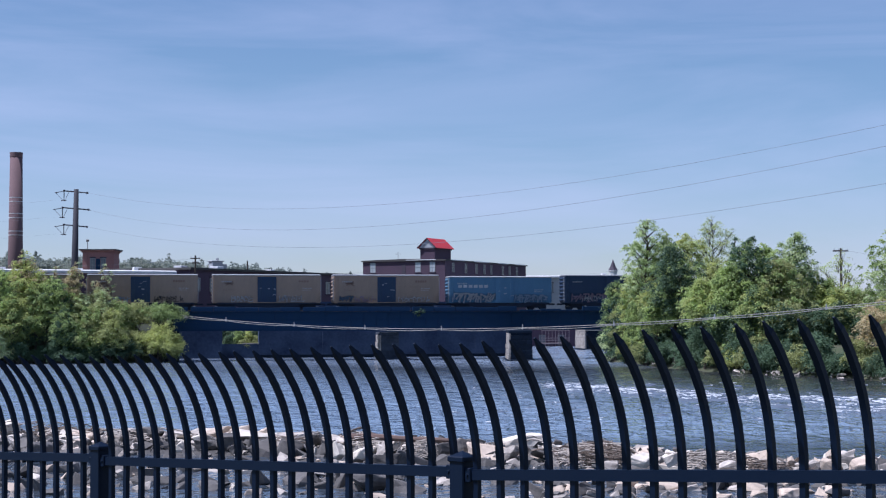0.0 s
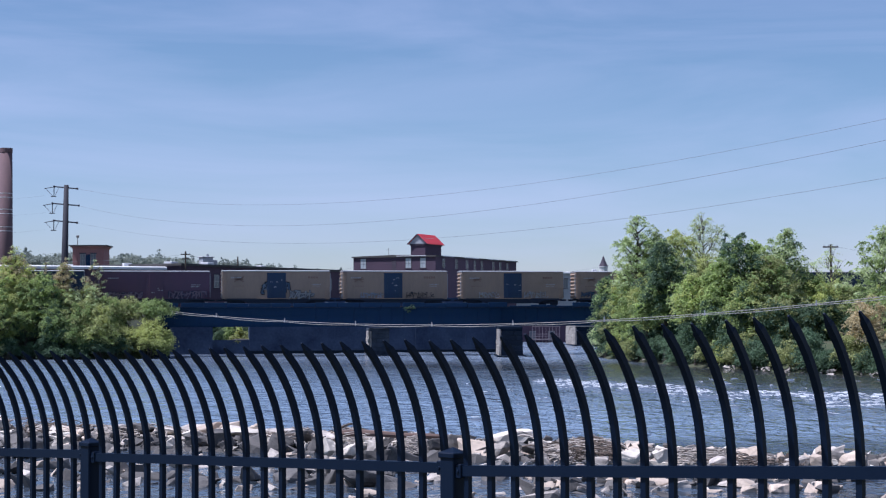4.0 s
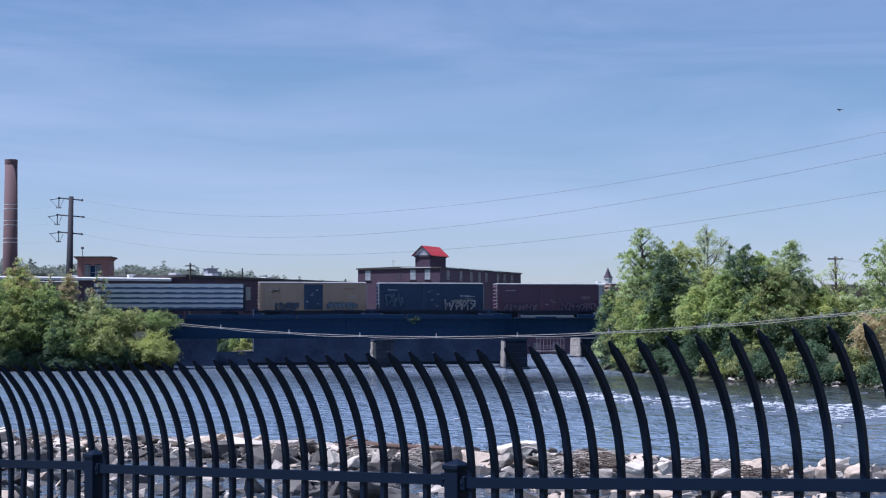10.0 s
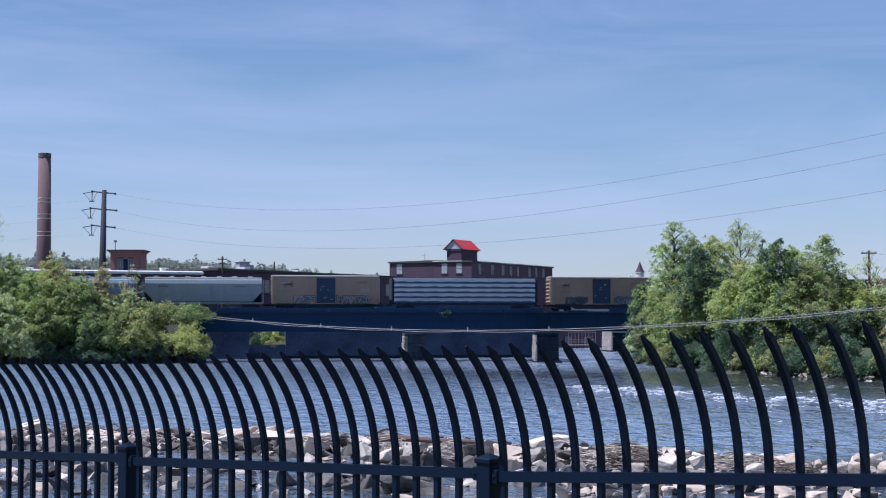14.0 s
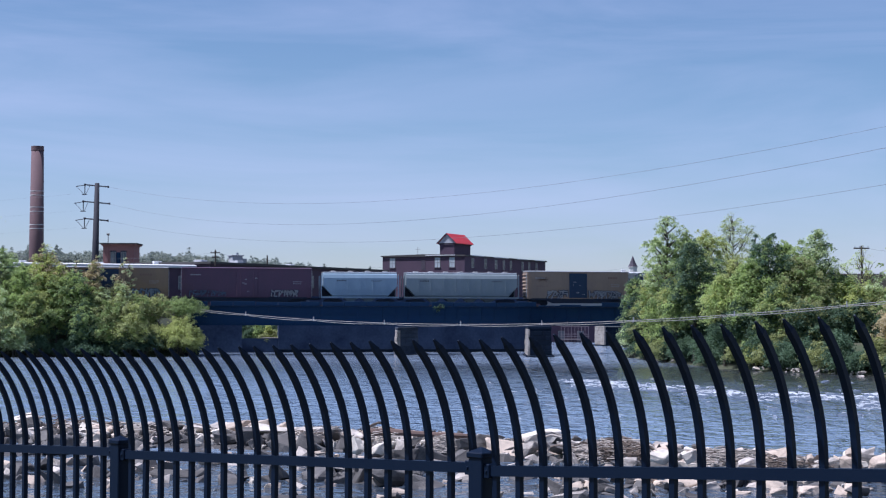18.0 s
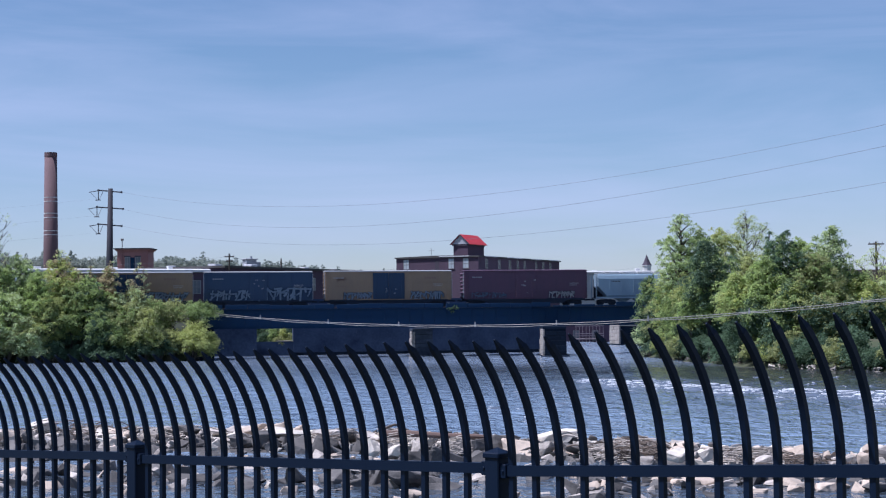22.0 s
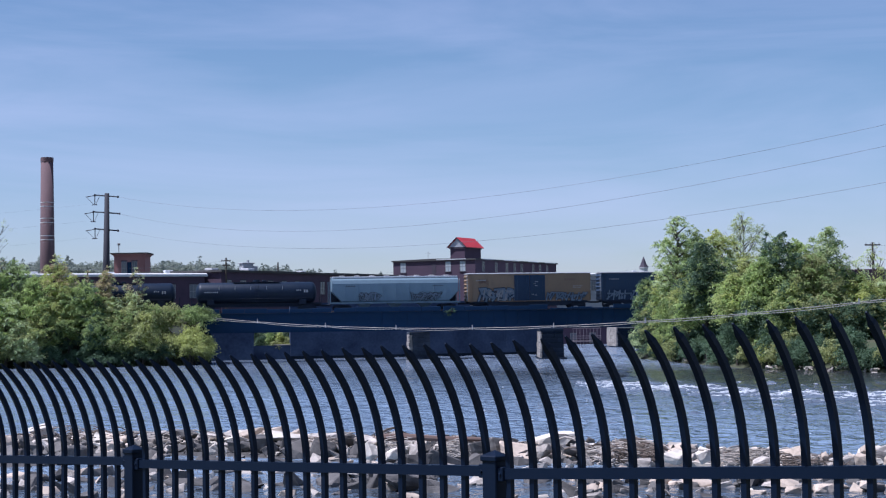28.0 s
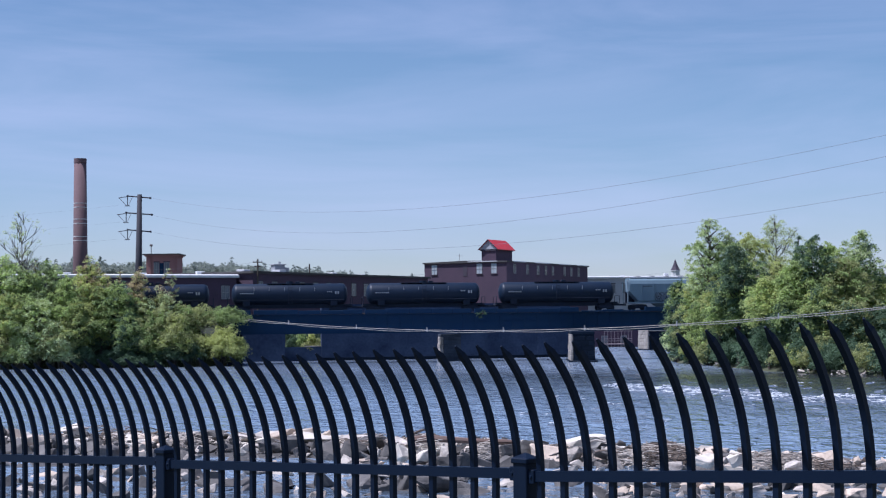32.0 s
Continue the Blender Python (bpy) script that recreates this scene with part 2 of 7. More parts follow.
ROCK = mat("boulder", (0.70, 0.62, 0.535), (0.21, 0.182, 0.157), rough=0.92, scale=1.6, bump=0.05, vary=0.4)
ROCK_PALE = mat("pale_boulder", (0.80, 0.73, 0.62), (0.48, 0.42, 0.35), rough=0.9, scale=1.4, bump=0.04, vary=0.15)
ROCK_DARK = mat("dark_boulder", (0.16, 0.145, 0.13), (0.06, 0.056, 0.054), rough=0.8, scale=1.6, bump=0.05, vary=0.3)
ROCK_TAN = mat("tan_boulder", (0.66, 0.535, 0.42), (0.36, 0.29, 0.225), rough=0.9, scale=1.5, bump=0.04, vary=0.2)
GRAVEL_WET = mat("wet_gravel", (0.10, 0.09, 0.08), (0.035, 0.034, 0.034), rough=0.7, scale=3.0, bump=0.15)
DRIFT_DARK = mat("wet_driftwood", (0.20, 0.155, 0.12), (0.10, 0.078, 0.062), rough=0.9, scale=2, stretch=(0.3, 3, 3), bump=0.01, vary=0.3)
TIMBER = mat("weathered_timber", (0.22, 0.145, 0.115), (0.13, 0.088, 0.072), rough=0.9, scale=2, stretch=(0.3, 3, 3), bump=0.01)
DRIFT = mat("driftwood", (0.56, 0.49, 0.42), (0.30, 0.26, 0.215), rough=0.9, scale=2, stretch=(0.3, 3, 3), bump=0.01, vary=0.3)


def water_mat():
    m = bpy.data.materials.new("river_water")
    m.use_nodes = True
    n, l = m.node_tree.nodes, m.node_tree.links
    bs = n["Principled BSDF"]
    bs.inputs["Roughness"].default_value = 0.09
    bs.inputs["IOR"].default_value = 1.33
    tc = n.new("ShaderNodeTexCoord")
    hs = []
    for sc, st, w in ((0.16, (1, 0.7, 1), 0.8), (0.32, (1, 0.8, 1), 1.6), (0.8, (1, 0.55, 1), 1.1), (2.4, (1, 0.5, 1), 0.55)):
        mpg = n.new("ShaderNodeMapping")
        mpg.inputs["Scale"].default_value = st
        mpg.inputs["Rotation"].default_value = (0, 0, radians(-3))
        l.new(tc.outputs["Object"], mpg.inputs["Vector"])
        nz = n.new("ShaderNodeTexNoise")
        nz.inputs["Scale"].default_value, nz.inputs["Detail"].default_value, nz.inputs["Distortion"].default_value = sc, 2, 0.9
        l.new(mpg.outputs["Vector"], nz.inputs["Vector"])
        mu = n.new("ShaderNodeMath")
        mu.operation = "MULTIPLY"
        mu.inputs[1].default_value = w
        l.new(nz.outputs["Fac"], mu.inputs[0])
        hs.append(mu.outputs[0])
    s1, s2 = n.new("ShaderNodeMath"), n.new("ShaderNodeMath")
    l.new(hs[0], s1.inputs[0]), l.new(hs[1], s1.inputs[1])
    l.new(s1.outputs[0], s2.inputs[0]), l.new(hs[2], s2.inputs[1])
    sep = n.new("ShaderNodeSeparateXYZ")
    l.new(tc.outputs["Object"], sep.inputs["Vector"])
    calm = n.new("ShaderNodeMapRange")               # slack water upstream of the bridge
    calm.inputs["From Min"].default_value, calm.inputs["From Max"].default_value = 172, 208
    calm.inputs["To Min"].default_value, calm.inputs["To Max"].default_value = 0.85, 0.5
    l.new(sep.outputs["Y"], calm.inputs["Value"])
    bp = n.new("ShaderNodeBump")
    bp.inputs["Strength"].default_value = 1.0
    tree_reflection = n.new("ShaderNodeMix")                    # darker, browner water along the wooded bank, the trees' reflection put into its colour
    tree_reflection.data_type = "RGBA"
    tree_reflection.inputs[6].default_value, tree_reflection.inputs[7].default_value = (0.205, 0.275, 0.365, 1), (0.038, 0.044, 0.046, 1)
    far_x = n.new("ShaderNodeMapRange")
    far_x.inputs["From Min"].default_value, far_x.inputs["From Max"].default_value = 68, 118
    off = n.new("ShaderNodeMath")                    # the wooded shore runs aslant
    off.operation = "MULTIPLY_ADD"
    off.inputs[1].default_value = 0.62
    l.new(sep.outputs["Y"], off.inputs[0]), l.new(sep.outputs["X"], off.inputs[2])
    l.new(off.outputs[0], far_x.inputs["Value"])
    l.new(far_x.outputs["Result"], tree_reflection.inputs["Factor"])
    sky_sheen = n.new("ShaderNodeMix")                   # water along the river wall, the sky's reflection put into its colour
    sky_sheen.data_type = "RGBA"
    sky_sheen.inputs[7].default_value = (0.205, 0.255, 0.325, 1)
    far_y = n.new("ShaderNodeMapRange")
    far_y.inputs["From Min"].default_value, far_y.inputs["From Max"].default_value = 180, 212
    l.new(sep.outputs["Y"], far_y.inputs["Value"])
    l.new(far_y.outputs["Result"], sky_sheen.inputs["Factor"])
    l.new(tree_reflection.outputs[2], sky_sheen.inputs[6])
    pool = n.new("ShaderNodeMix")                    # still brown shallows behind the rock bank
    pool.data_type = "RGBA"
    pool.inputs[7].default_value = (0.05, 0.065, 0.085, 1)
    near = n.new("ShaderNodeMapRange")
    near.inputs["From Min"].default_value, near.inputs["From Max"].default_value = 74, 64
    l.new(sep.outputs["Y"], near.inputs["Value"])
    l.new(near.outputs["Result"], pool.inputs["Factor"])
    l.new(sky_sheen.outputs[2], pool.inputs[6])
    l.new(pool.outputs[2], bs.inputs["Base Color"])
    flat = n.new("ShaderNodeMapRange")
    flat.inputs["From Min"].default_value, flat.inputs["From Max"].default_value = 64, 74
    flat.inputs["To Min"].default_value, flat.inputs["To Max"].default_value = 0.3, 1.0
    l.new(sep.outputs["Y"], flat.inputs["Value"])
    lee = n.new("ShaderNodeMapRange")                # rougher water in the rapids
    lee.inputs["From Min"].default_value, lee.inputs["From Max"].default_value = -12, 24
    lee.inputs["To Min"].default_value, lee.inputs["To Max"].default_value = 0.6, 1.3
    l.new(sep.outputs["X"], lee.inputs["Value"])
    am = n.new("ShaderNodeMath")
    am.operation = "MULTIPLY"
    l.new(calm.outputs["Result"], am.inputs[0]), l.new(lee.outputs["Result"], am.inputs[1])
    lull = n.new("ShaderNodeMapRange")               # smoother water along the wooded bank
    lull.inputs["From Min"].default_value, lull.inputs["From Max"].default_value = 101, 114
    lull.inputs["To Min"].default_value, lull.inputs["To Max"].default_value = 1.0, 0.16
    l.new(off.outputs[0], lull.inputs["Value"])
    race = n.new("ShaderNodeMapRange")               # but ruffled again where it comes out under the bridge
    race.inputs["From Min"].default_value, race.inputs["From Max"].default_value = 176, 200
    l.new(sep.outputs["Y"], race.inputs["Value"])
    lr = n.new("ShaderNodeMath")
    lr.operation = "MAXIMUM"
    l.new(lull.outputs["Result"], lr.inputs[0]), l.new(race.outputs["Result"], lr.inputs[1])
    ab = n.new("ShaderNodeMath")
    ab.operation = "MULTIPLY"
    l.new(am.outputs[0], ab.inputs[0]), l.new(lr.outputs[0], ab.inputs[1])
    af = n.new("ShaderNodeMath")
    af.operation = "MULTIPLY"
    l.new(ab.outputs[0], af.inputs[0]), l.new(flat.outputs["Result"], af.inputs[1])
    foot = n.new("ShaderNodeMapRange")               # nearly still water at the foot of the river wall
    foot.inputs["From Min"].default_value, foot.inputs["From Max"].default_value = 220, 232
    foot.inputs["To Min"].default_value, foot.inputs["To Max"].default_value = 1.0, 0.35
    l.new(sep.outputs["Y"], foot.inputs["Value"])
    chute = n.new("ShaderNodeMapRange")
    chute.inputs["From Min"].default_value, chute.inputs["From Max"].default_value = 15.5, 18.5
    l.new(sep.outputs["X"], chute.inputs["Value"])
    fm = n.new("ShaderNodeMath")
    fm.operation = "MAXIMUM"
    l.new(foot.outputs["Result"], fm.inputs[0]), l.new(chute.outputs["Result"], fm.inputs[1])
    ag = n.new("ShaderNodeMath")
    ag.operation = "MULTIPLY"
    l.new(af.outputs[0], ag.inputs[0]), l.new(fm.outputs[0], ag.inputs[1])
    l.new(ag.outputs[0], bp.inputs["Distance"])
    s3 = n.new("ShaderNodeMath")
    l.new(s2.outputs[0], s3.inputs[0]), l.new(hs[3], s3.inputs[1])
    l.new(s3.outputs[0], bp.inputs["Height"])
    l.new(bp.outputs["Normal"], bs.inputs["Normal"])
    return m


BLIND = mat("window_blind", (0.46, 0.50, 0.52), (0.36, 0.40, 0.42), rough=0.4, scale=1)
FRAME_GREY = mat("grey_window_frame", (0.30, 0.30, 0.30), (0.22, 0.22, 0.22), rough=0.6, scale=1)
WATER = water_mat()
FOAM = mat("foam", (0.78, 0.79, 0.80), (0.44, 0.47, 0.50), rough=0.8, scale=1.5, bump=0.03)
RAPID = mat("rapid_water", (0.145, 0.175, 0.215), (0.09, 0.105, 0.13), rough=0.22, scale=1.2, bump=0.05, spec=0.5)


# ---- builders ----
def make(name, bm, material, parent=None, label="", smooth=False):
    me = bpy.data.meshes.new(name)
    bm.to_mesh(me)
    bm.free()
    me.materials.append(material)
    if smooth:
        me.polygons.foreach_set("use_smooth", [True] * len(me.polygons))
    ob = new(name, me)
    if parent is not None:
        ob.parent = parent
    if label:
        tagged(ob, label)
    return ob


def part(name, bm, material, parent, label="", smooth=False):
    return make(name, bm, material, parent, label, smooth)


def thing(name, label, category, m=None, group="", kind=""):
    ob = new(name)
    ob.empty_display_size = 0.2
    if m is not None:
        ob.matrix_basis = m
    return tagged(ob, label, category, group, kind)


def arrays(name, verts, faces, material, parent=None, label="", smooth=False):
    me = bpy.data.meshes.new(name)
    me.from_pydata(verts, [], faces)
    me.materials.append(material)
    if smooth:
        me.polygons.foreach_set("use_smooth", [True] * len(me.polygons))
    ob = new(name, me)
    if parent is not None:
        ob.parent = parent
    if label:
        tagged(ob, label)
    return ob


def share(name, mesh, parent, m, label=""):
    """One more object on a mesh that exists."""
    ob = new(name, mesh)
    ob.parent = parent
    ob.matrix_basis = m
    if label:
        tagged(ob, label)
    return ob


def box(bm, x0, x1, y0, y1, z0, z1):
    v = [bm.verts.new((x, y, z)) for z in (z0, z1) for y in (y0, y1) for x in (x0, x1)]
    for f in ((0, 2, 3, 1), (4, 5, 7, 6), (0, 1, 5, 4), (2, 6, 7, 3), (0, 4, 6, 2), (1, 3, 7, 5)):
        bm.faces.new([v[i] for i in f])
    return bm


def cube(x0, x1, y0, y1, z0, z1, bevel=0.0):
    bm = box(bmesh.new(), x0, x1, y0, y1, z0, z1)
    if bevel:
        bmesh.ops.bevel(bm, geom=bm.edges[:], offset=bevel, segments=1, affect="EDGES")
    return bm


def tube(bm, pts, radii, n=8, cap=True):
    """A round bar through pts with a radius at each."""
    pts = [Vector(p) for p in pts]
    rings = []
    side = None
    for i, p in enumerate(pts):
        d = (pts[min(i + 1, len(pts) - 1)] - pts[max(i - 1, 0)]).normalized()
        if side is None:
            side = d.cross((0, 0, 1) if abs(d.z) < 0.9 else (1, 0, 0)).normalized()
        side = (side - d * side.dot(d)).normalized()
        up = d.cross(side)
        r = radii[i] if hasattr(radii, "__len__") else radii
        rings.append([bm.verts.new(p + side * (r * math.cos(2 * math.pi * k / n)) + up * (r * math.sin(2 * math.pi * k / n))) for k in range(n)])
    for a, b in zip(rings, rings[1:]):
        for k in range(n):
            bm.faces.new((a[k], a[(k + 1) % n], b[(k + 1) % n], b[k]))
    if cap:
        bm.faces.new(rings[0][::-1])
        bm.faces.new(rings[-1])
    return bm


def prism(bm, outline, x0, x1):
    """An outline in (y, z), drawn along x."""
    a = [bm.verts.new((x0, y, z)) for y, z in outline]
    b = [bm.verts.new((x1, y, z)) for y, z in outline]
    k = len(outline)
    for i in range(k):
        bm.faces.new((a[i], a[(i + 1) % k], b[(i + 1) % k], b[i]))
    bm.faces.new(a[::-1])
    bm.faces.new(b)
    bmesh.ops.recalc_face_normals(bm, faces=bm.faces[:])
    return bm


# ---- ground, river ----
def ramp(v, a, b):
    t = min(1.0, max(0.0, (v - a) / (b - a)))
    return t * t * (3 - 2 * t)


SHORE = ((0, 170), (60, 120), (100, 76), (130, 57), (159, 41), (175, 33.9), (182, 31), (200, 28.4), (221, 26), (232, 24.8), (260, 34), (300, 46), (352, 62), (354, -400))


def shore_x(y):
    for (y0, x0), (y1, x1) in zip(SHORE, SHORE[1:]):
        if y <= y1:
            return x0 + (x1 - x0) * max(0.0, (y - y0)) / (y1 - y0)
    return -400.0


def ground_z(x, y):
    z = -1.6
    z = max(z, -1.6 + 5.7 * (1 - ramp(y + 0.12 * x, 8, 52)))                       # near bank
    if y > 200:
        d = min(y - (229 + 0.169 * x), -34.5 - x)
        z = max(z, -1.6 + 8.6 * ramp(d, -1, 9))                                     # far bank, left of the bridge
        d = min(y - (263 + 0.2 * x), 13 - x)
        z = max(z, -1.6 + 6.6 * ramp(d, 0, 6))                                      # behind the river wall
    d = (x - shore_x(y)) * 0.8
    z = max(z, -1.6 + 4.4 * ramp(d, -5.5, 8))                                        # wooded bank
    z += 0.25 * noise.noise((x * 0.15, y * 0.15, 0.3)) if z > -1.5 else 0
    far = ramp(y, 420, 820)
    z += far * (20 - 12 * ramp(x + 0.02 * y, -150, 30)) + far * 3 * noise.noise((x * 0.004, y * 0.004, 2.0))
    return z


def spaced(a, b, step, reach, grow=1.35):
    v = [a + step * i for i in range(int((b - a) / step) + 1)]
    s, lo, hi = step, v[0], v[-1]
    while hi < reach:
        s *= grow
        lo, hi = lo - s, hi + s
        v = [lo] + v + [hi]
    return v


gx = spaced(-110, 130, 3, 4500)
gy = [-400, -60, -20] + [3.0 * i for i in range(125)] + [380, 400, 430, 470, 520, 580, 650, 730, 820, 950, 1150, 1500, 2200, 3200, 4600]
verts = [(x, y, ground_z(x, y)) for y in gy for x in gx]
w = len(gx)
faces = [(j * w + i, j * w + i + 1, (j + 1) * w + i + 1, (j + 1) * w + i) for j in range(len(gy) - 1) for i in range(w - 1)]
tagged(arrays("ground", verts, faces, GRASS, smooth=True), "grassy river banks and wooded land to the horizon", "ground", kind="structure")

# the river's surface drifts as one sheet, with its waves
wx = [-150 + 1.5 * i for i in range(220)]
wy = [20 + 1.5 * i for i in range(250)]
verts = []
for y in wy:
    for x in wx:
        a = 0.05 + 0.15 * ramp(x + 0.15 * y, 10, 45)
        verts.append((x, y, a * (noise.noise((x * 0.35, y * 0.22, 0)) + 0.6 * noise.noise((x * 0.8 + 7, y * 0.5, 3)))))
w = len(wx)
faces = [(j * w + i, j * w + i + 1, (j + 1) * w + i + 1, (j + 1) * w + i) for j in range(len(wy) - 1) for i in range(w - 1)]
river = tagged(arrays("water", verts, faces, WATER, smooth=True), "rippling dark blue river water", "water", kind="structure")

# ---- foreground fence ----
FENCE = pose(0.3068, 6.1975, 5.23, 0, 0, -44.5)        # local x runs along the rail to the near end
STEP = 0.118
fence = thing("fence", "black steel picket fence with inward-curved pointed tops", "fence", FENCE)
POSTS = [-9.710, -7.332, -4.954, -2.576, -0.198, 2.180]


def rail_z(x, bay=None):
    """Height of the top rail; each bay between two posts steps down a little and has its own slope."""
    bay = max(i for i in range(5) if x >= POSTS[i] or i == 0) if bay is None else bay
    if bay == 4:
        return -0.0116 + 0.0589 * x
    if bay == 3:
        return -0.0051 + 0.0390 * x
    return 0.0134 + 0.0415 * x + 0.012 * (2 - bay)


def picket_mesh():
    bm = bmesh.new()
    h = 0.0112
    path = [(0.0, -0.98, 0.0), (0.0, -0.4, 0.0), (0.0, 0.02, 0.0)]
    r, end = 0.62, radians(45)
    for k in range(1, 11):
        a = end * k / 10
        path.append((-r * (1 - math.cos(a)), 0.02 + r * math.sin(a), a))
    rings = []
    for k, (y, z, a) in enumerate(path):
        u = Vector((0, math.cos(a), math.sin(a)))
        rings.append([bm.verts.new(Vector((sx * h, y, z)) + u * (sy * h)) for sx, sy in ((-1, -1), (1, -1), (1, 1), (-1, 1))])
    y, z, a = path[-1]
    d = Vector((0, -math.sin(a), math.cos(a)))
    u = Vector((0, math.cos(a), math.sin(a)))
    base = Vector((0, y, z))
    for out, q in ((0.004, h), (0.016, h * 0.72), (0.05, 0.003)):
        rings.append([bm.verts.new(base + d * out + Vector((sx * q, 0, 0)) + u * (sy * q)) for sx, sy in ((-1, -1), (1, -1), (1, 1), (-1, 1))])
    for a_, b_ in zip(rings, rings[1:]):
        for k in range(4):
            bm.faces.new((a_[k], a_[(k + 1) % 4], b_[(k + 1) % 4], b_[k]))
    bm.faces.new(rings[0][::-1]), bm.faces.new(rings[-1])
    me = bpy.data.meshes.new("picket")
    bm.to_mesh(me)
    bm.free()
    me.materials.append(BLACK_PAINT)
    return me


PICKET = picket_mesh()
for k in range(-80, 19):
    x = k * STEP - 0.003
    share("picket", PICKET, fence, pose(x, 0, rail_z(x) + (0.010 if x < POSTS[3] else 0.0) + random.gauss(0, 0.001), random.gauss(0, 0.2), random.gauss(0, 0.25), random.gauss(0, 1.2)))
bm = cube(-0.036, 0.036, -0.036, 0.036, -1.1, 0.048, 0.004)
post_me = bpy.data.meshes.new("post")
bm.to_mesh(post_me), bm.free()
post_me.materials.append(BLACK_PAINT)
bm = cube(-0.042, 0.042, -0.042, 0.042, 0.044, 0.066, 0.004)
top = [bm.verts.new((sx * 0.036, sy * 0.036, 0.066)) for sx, sy in ((-1, -1), (1, -1), (1, 1), (-1, 1))]
tip = bm.verts.new((0, 0, 0.085))
for i in range(4):
    bm.faces.new((top[i], top[(i + 1) % 4], tip))
cap_me = bpy.data.meshes.new("post_cap")
bm.to_mesh(cap_me), bm.free()
cap_me.materials.append(BLACK_PAINT)
for i, p in enumerate(POSTS):
    zp = (rail_z(p, max(0, i - 1)) + rail_z(p, min(4, i))) / 2
    post = share("post", post_me, fence, pose(p, 0, zp))
    share("post_cap", cap_me, post, pose(0, 0, 0))
bolt_me = bpy.data.meshes.new("bolt")
bm = tube(bmesh.new(), [(0, -0.026, 0), (0, -0.031, 0)], [0.007, 0.005], 8)
bm.to_mesh(bolt_me), bm.free()
bolt_me.materials.append(BLACK_PAINT)
for bay, (pa, pb) in enumerate(zip(POSTS, POSTS[1:])):
    for dz in (0.0, -0.82):
        bm = bmesh.new()
        x0, x1 = pa + 0.034, pb - 0.034
        h = 0.020
        va = [bm.verts.new((x, sy * 0.0185, rail_z(x, bay) + dz + sz * h)) for x in (x0, x1) for sy, sz in ((-1, -1), (1, -1), (1, 1), (-1, 1))]
        for i in range(4):
            bm.faces.new((va[i], va[(i + 1) % 4], va[4 + (i + 1) % 4], va[4 + i]))
        bm.faces.new(va[3::-1]), bm.faces.new(va[4:])
        rail = part("rail", bm, BLACK_PAINT, fence)
        for x, side in ((x0, 1), (x1, -1)):
            z = rail_z(x, bay) + dz
            part("bracket", cube(min(x, x + side * 0.03), max(x, x + side * 0.03), -0.026, 0.026, z - 0.027, z + 0.027, 0.003), BLACK_PAINT, rail)
            share("bolt", bolt_me, rail, pose(x + side * 0.015, 0, z))

# ---- railway bridge ----
TRACK = pose(0, 240, -0.38, 0, 0, 9.606)                    # local x runs along the track
bridge = thing("railway_bridge", "black plate-girder railway bridge on stone piers", "bridge", TRACK)
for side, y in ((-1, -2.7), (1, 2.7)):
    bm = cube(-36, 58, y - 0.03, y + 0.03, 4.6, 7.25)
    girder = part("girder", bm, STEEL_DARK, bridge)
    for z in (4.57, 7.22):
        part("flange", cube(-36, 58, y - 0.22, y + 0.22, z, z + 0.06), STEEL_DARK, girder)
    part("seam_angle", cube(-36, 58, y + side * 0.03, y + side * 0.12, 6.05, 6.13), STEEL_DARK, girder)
    stiff = bmesh.new()
    box(stiff, -0.05, 0.05, y + (0.031 if side > 0 else -0.09), y + (0.09 if side > 0 else -0.031), 4.63, 7.22)
    sme = bpy.data.meshes.new("stiffener")
    stiff.to_mesh(sme), stiff.free()
    sme.materials.append(STEEL_DARK)
    for k in range(52):
        share("stiffener", sme, girder, pose(-35.5 + 1.8 * k, 0, 0))
tie_me = bpy.data.meshes.new("tie")
bm = bmesh.new()
box(bm, -0.11, 0.11, -2.45, 2.45, 7.29, 7.40)
bm.to_mesh(tie_me), bm.free()
tie_me.materials.append(WOOD_TIE)
for k in range(150):
    share("tie", tie_me, bridge, pose(-35.6 + 0.62 * k, random.gauss(0, 0.04), 0))
part("walkway", cube(-36, 58, -3.5, -2.5, 7.30, 7.36), STEEL_DARK, bridge)
# Dark screen added along the deck edge to hide wheels and bright background.
tr = random.Random(12)
for k in range(30):
    x = -36 + 94 / 30 * k
    part("cable_trough", cube(x + 0.02, x + 94 / 30 - (0.02 if k % 5 else 0.4), -3.46, -3.16, 7.36, (7.58 if 16 <= k <= 18 else 7.92) + tr.uniform(-0.08, 0.1), 0.02), STEEL_DARK, bridge)
for y in (-0.75, 0.75):
    part("rail", cube(-36, 58, y - 0.035, y + 0.035, 7.40, 7.50), RAIL_STEEL, bridge)

track = thing("railway_track", "ballasted railway track on both approaches to the bridge", "track", TRACK, kind="structure")
for x0, x1 in ((-420, -36), (58, 420)):
    bm = bmesh.new()
    prism(bm, [(-4.2, 5.6), (4.2, 5.6), (2.6, 7.28), (-2.6, 7.28)], x0, x1)
    part("ballast_bed", bm, GRAVEL, track)
    for y in (-0.75, 0.75):
        part("rail", cube(x0, x1, y - 0.035, y + 0.035, 7.40, 7.50), RAIL_STEEL, track)

abut = thing("abutment", "grey stone bridge abutment on the far bank", "abutment", TRACK, kind="structure")
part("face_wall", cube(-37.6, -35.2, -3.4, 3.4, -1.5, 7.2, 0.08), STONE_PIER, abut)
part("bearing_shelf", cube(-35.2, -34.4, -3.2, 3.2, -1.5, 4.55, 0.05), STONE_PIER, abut)
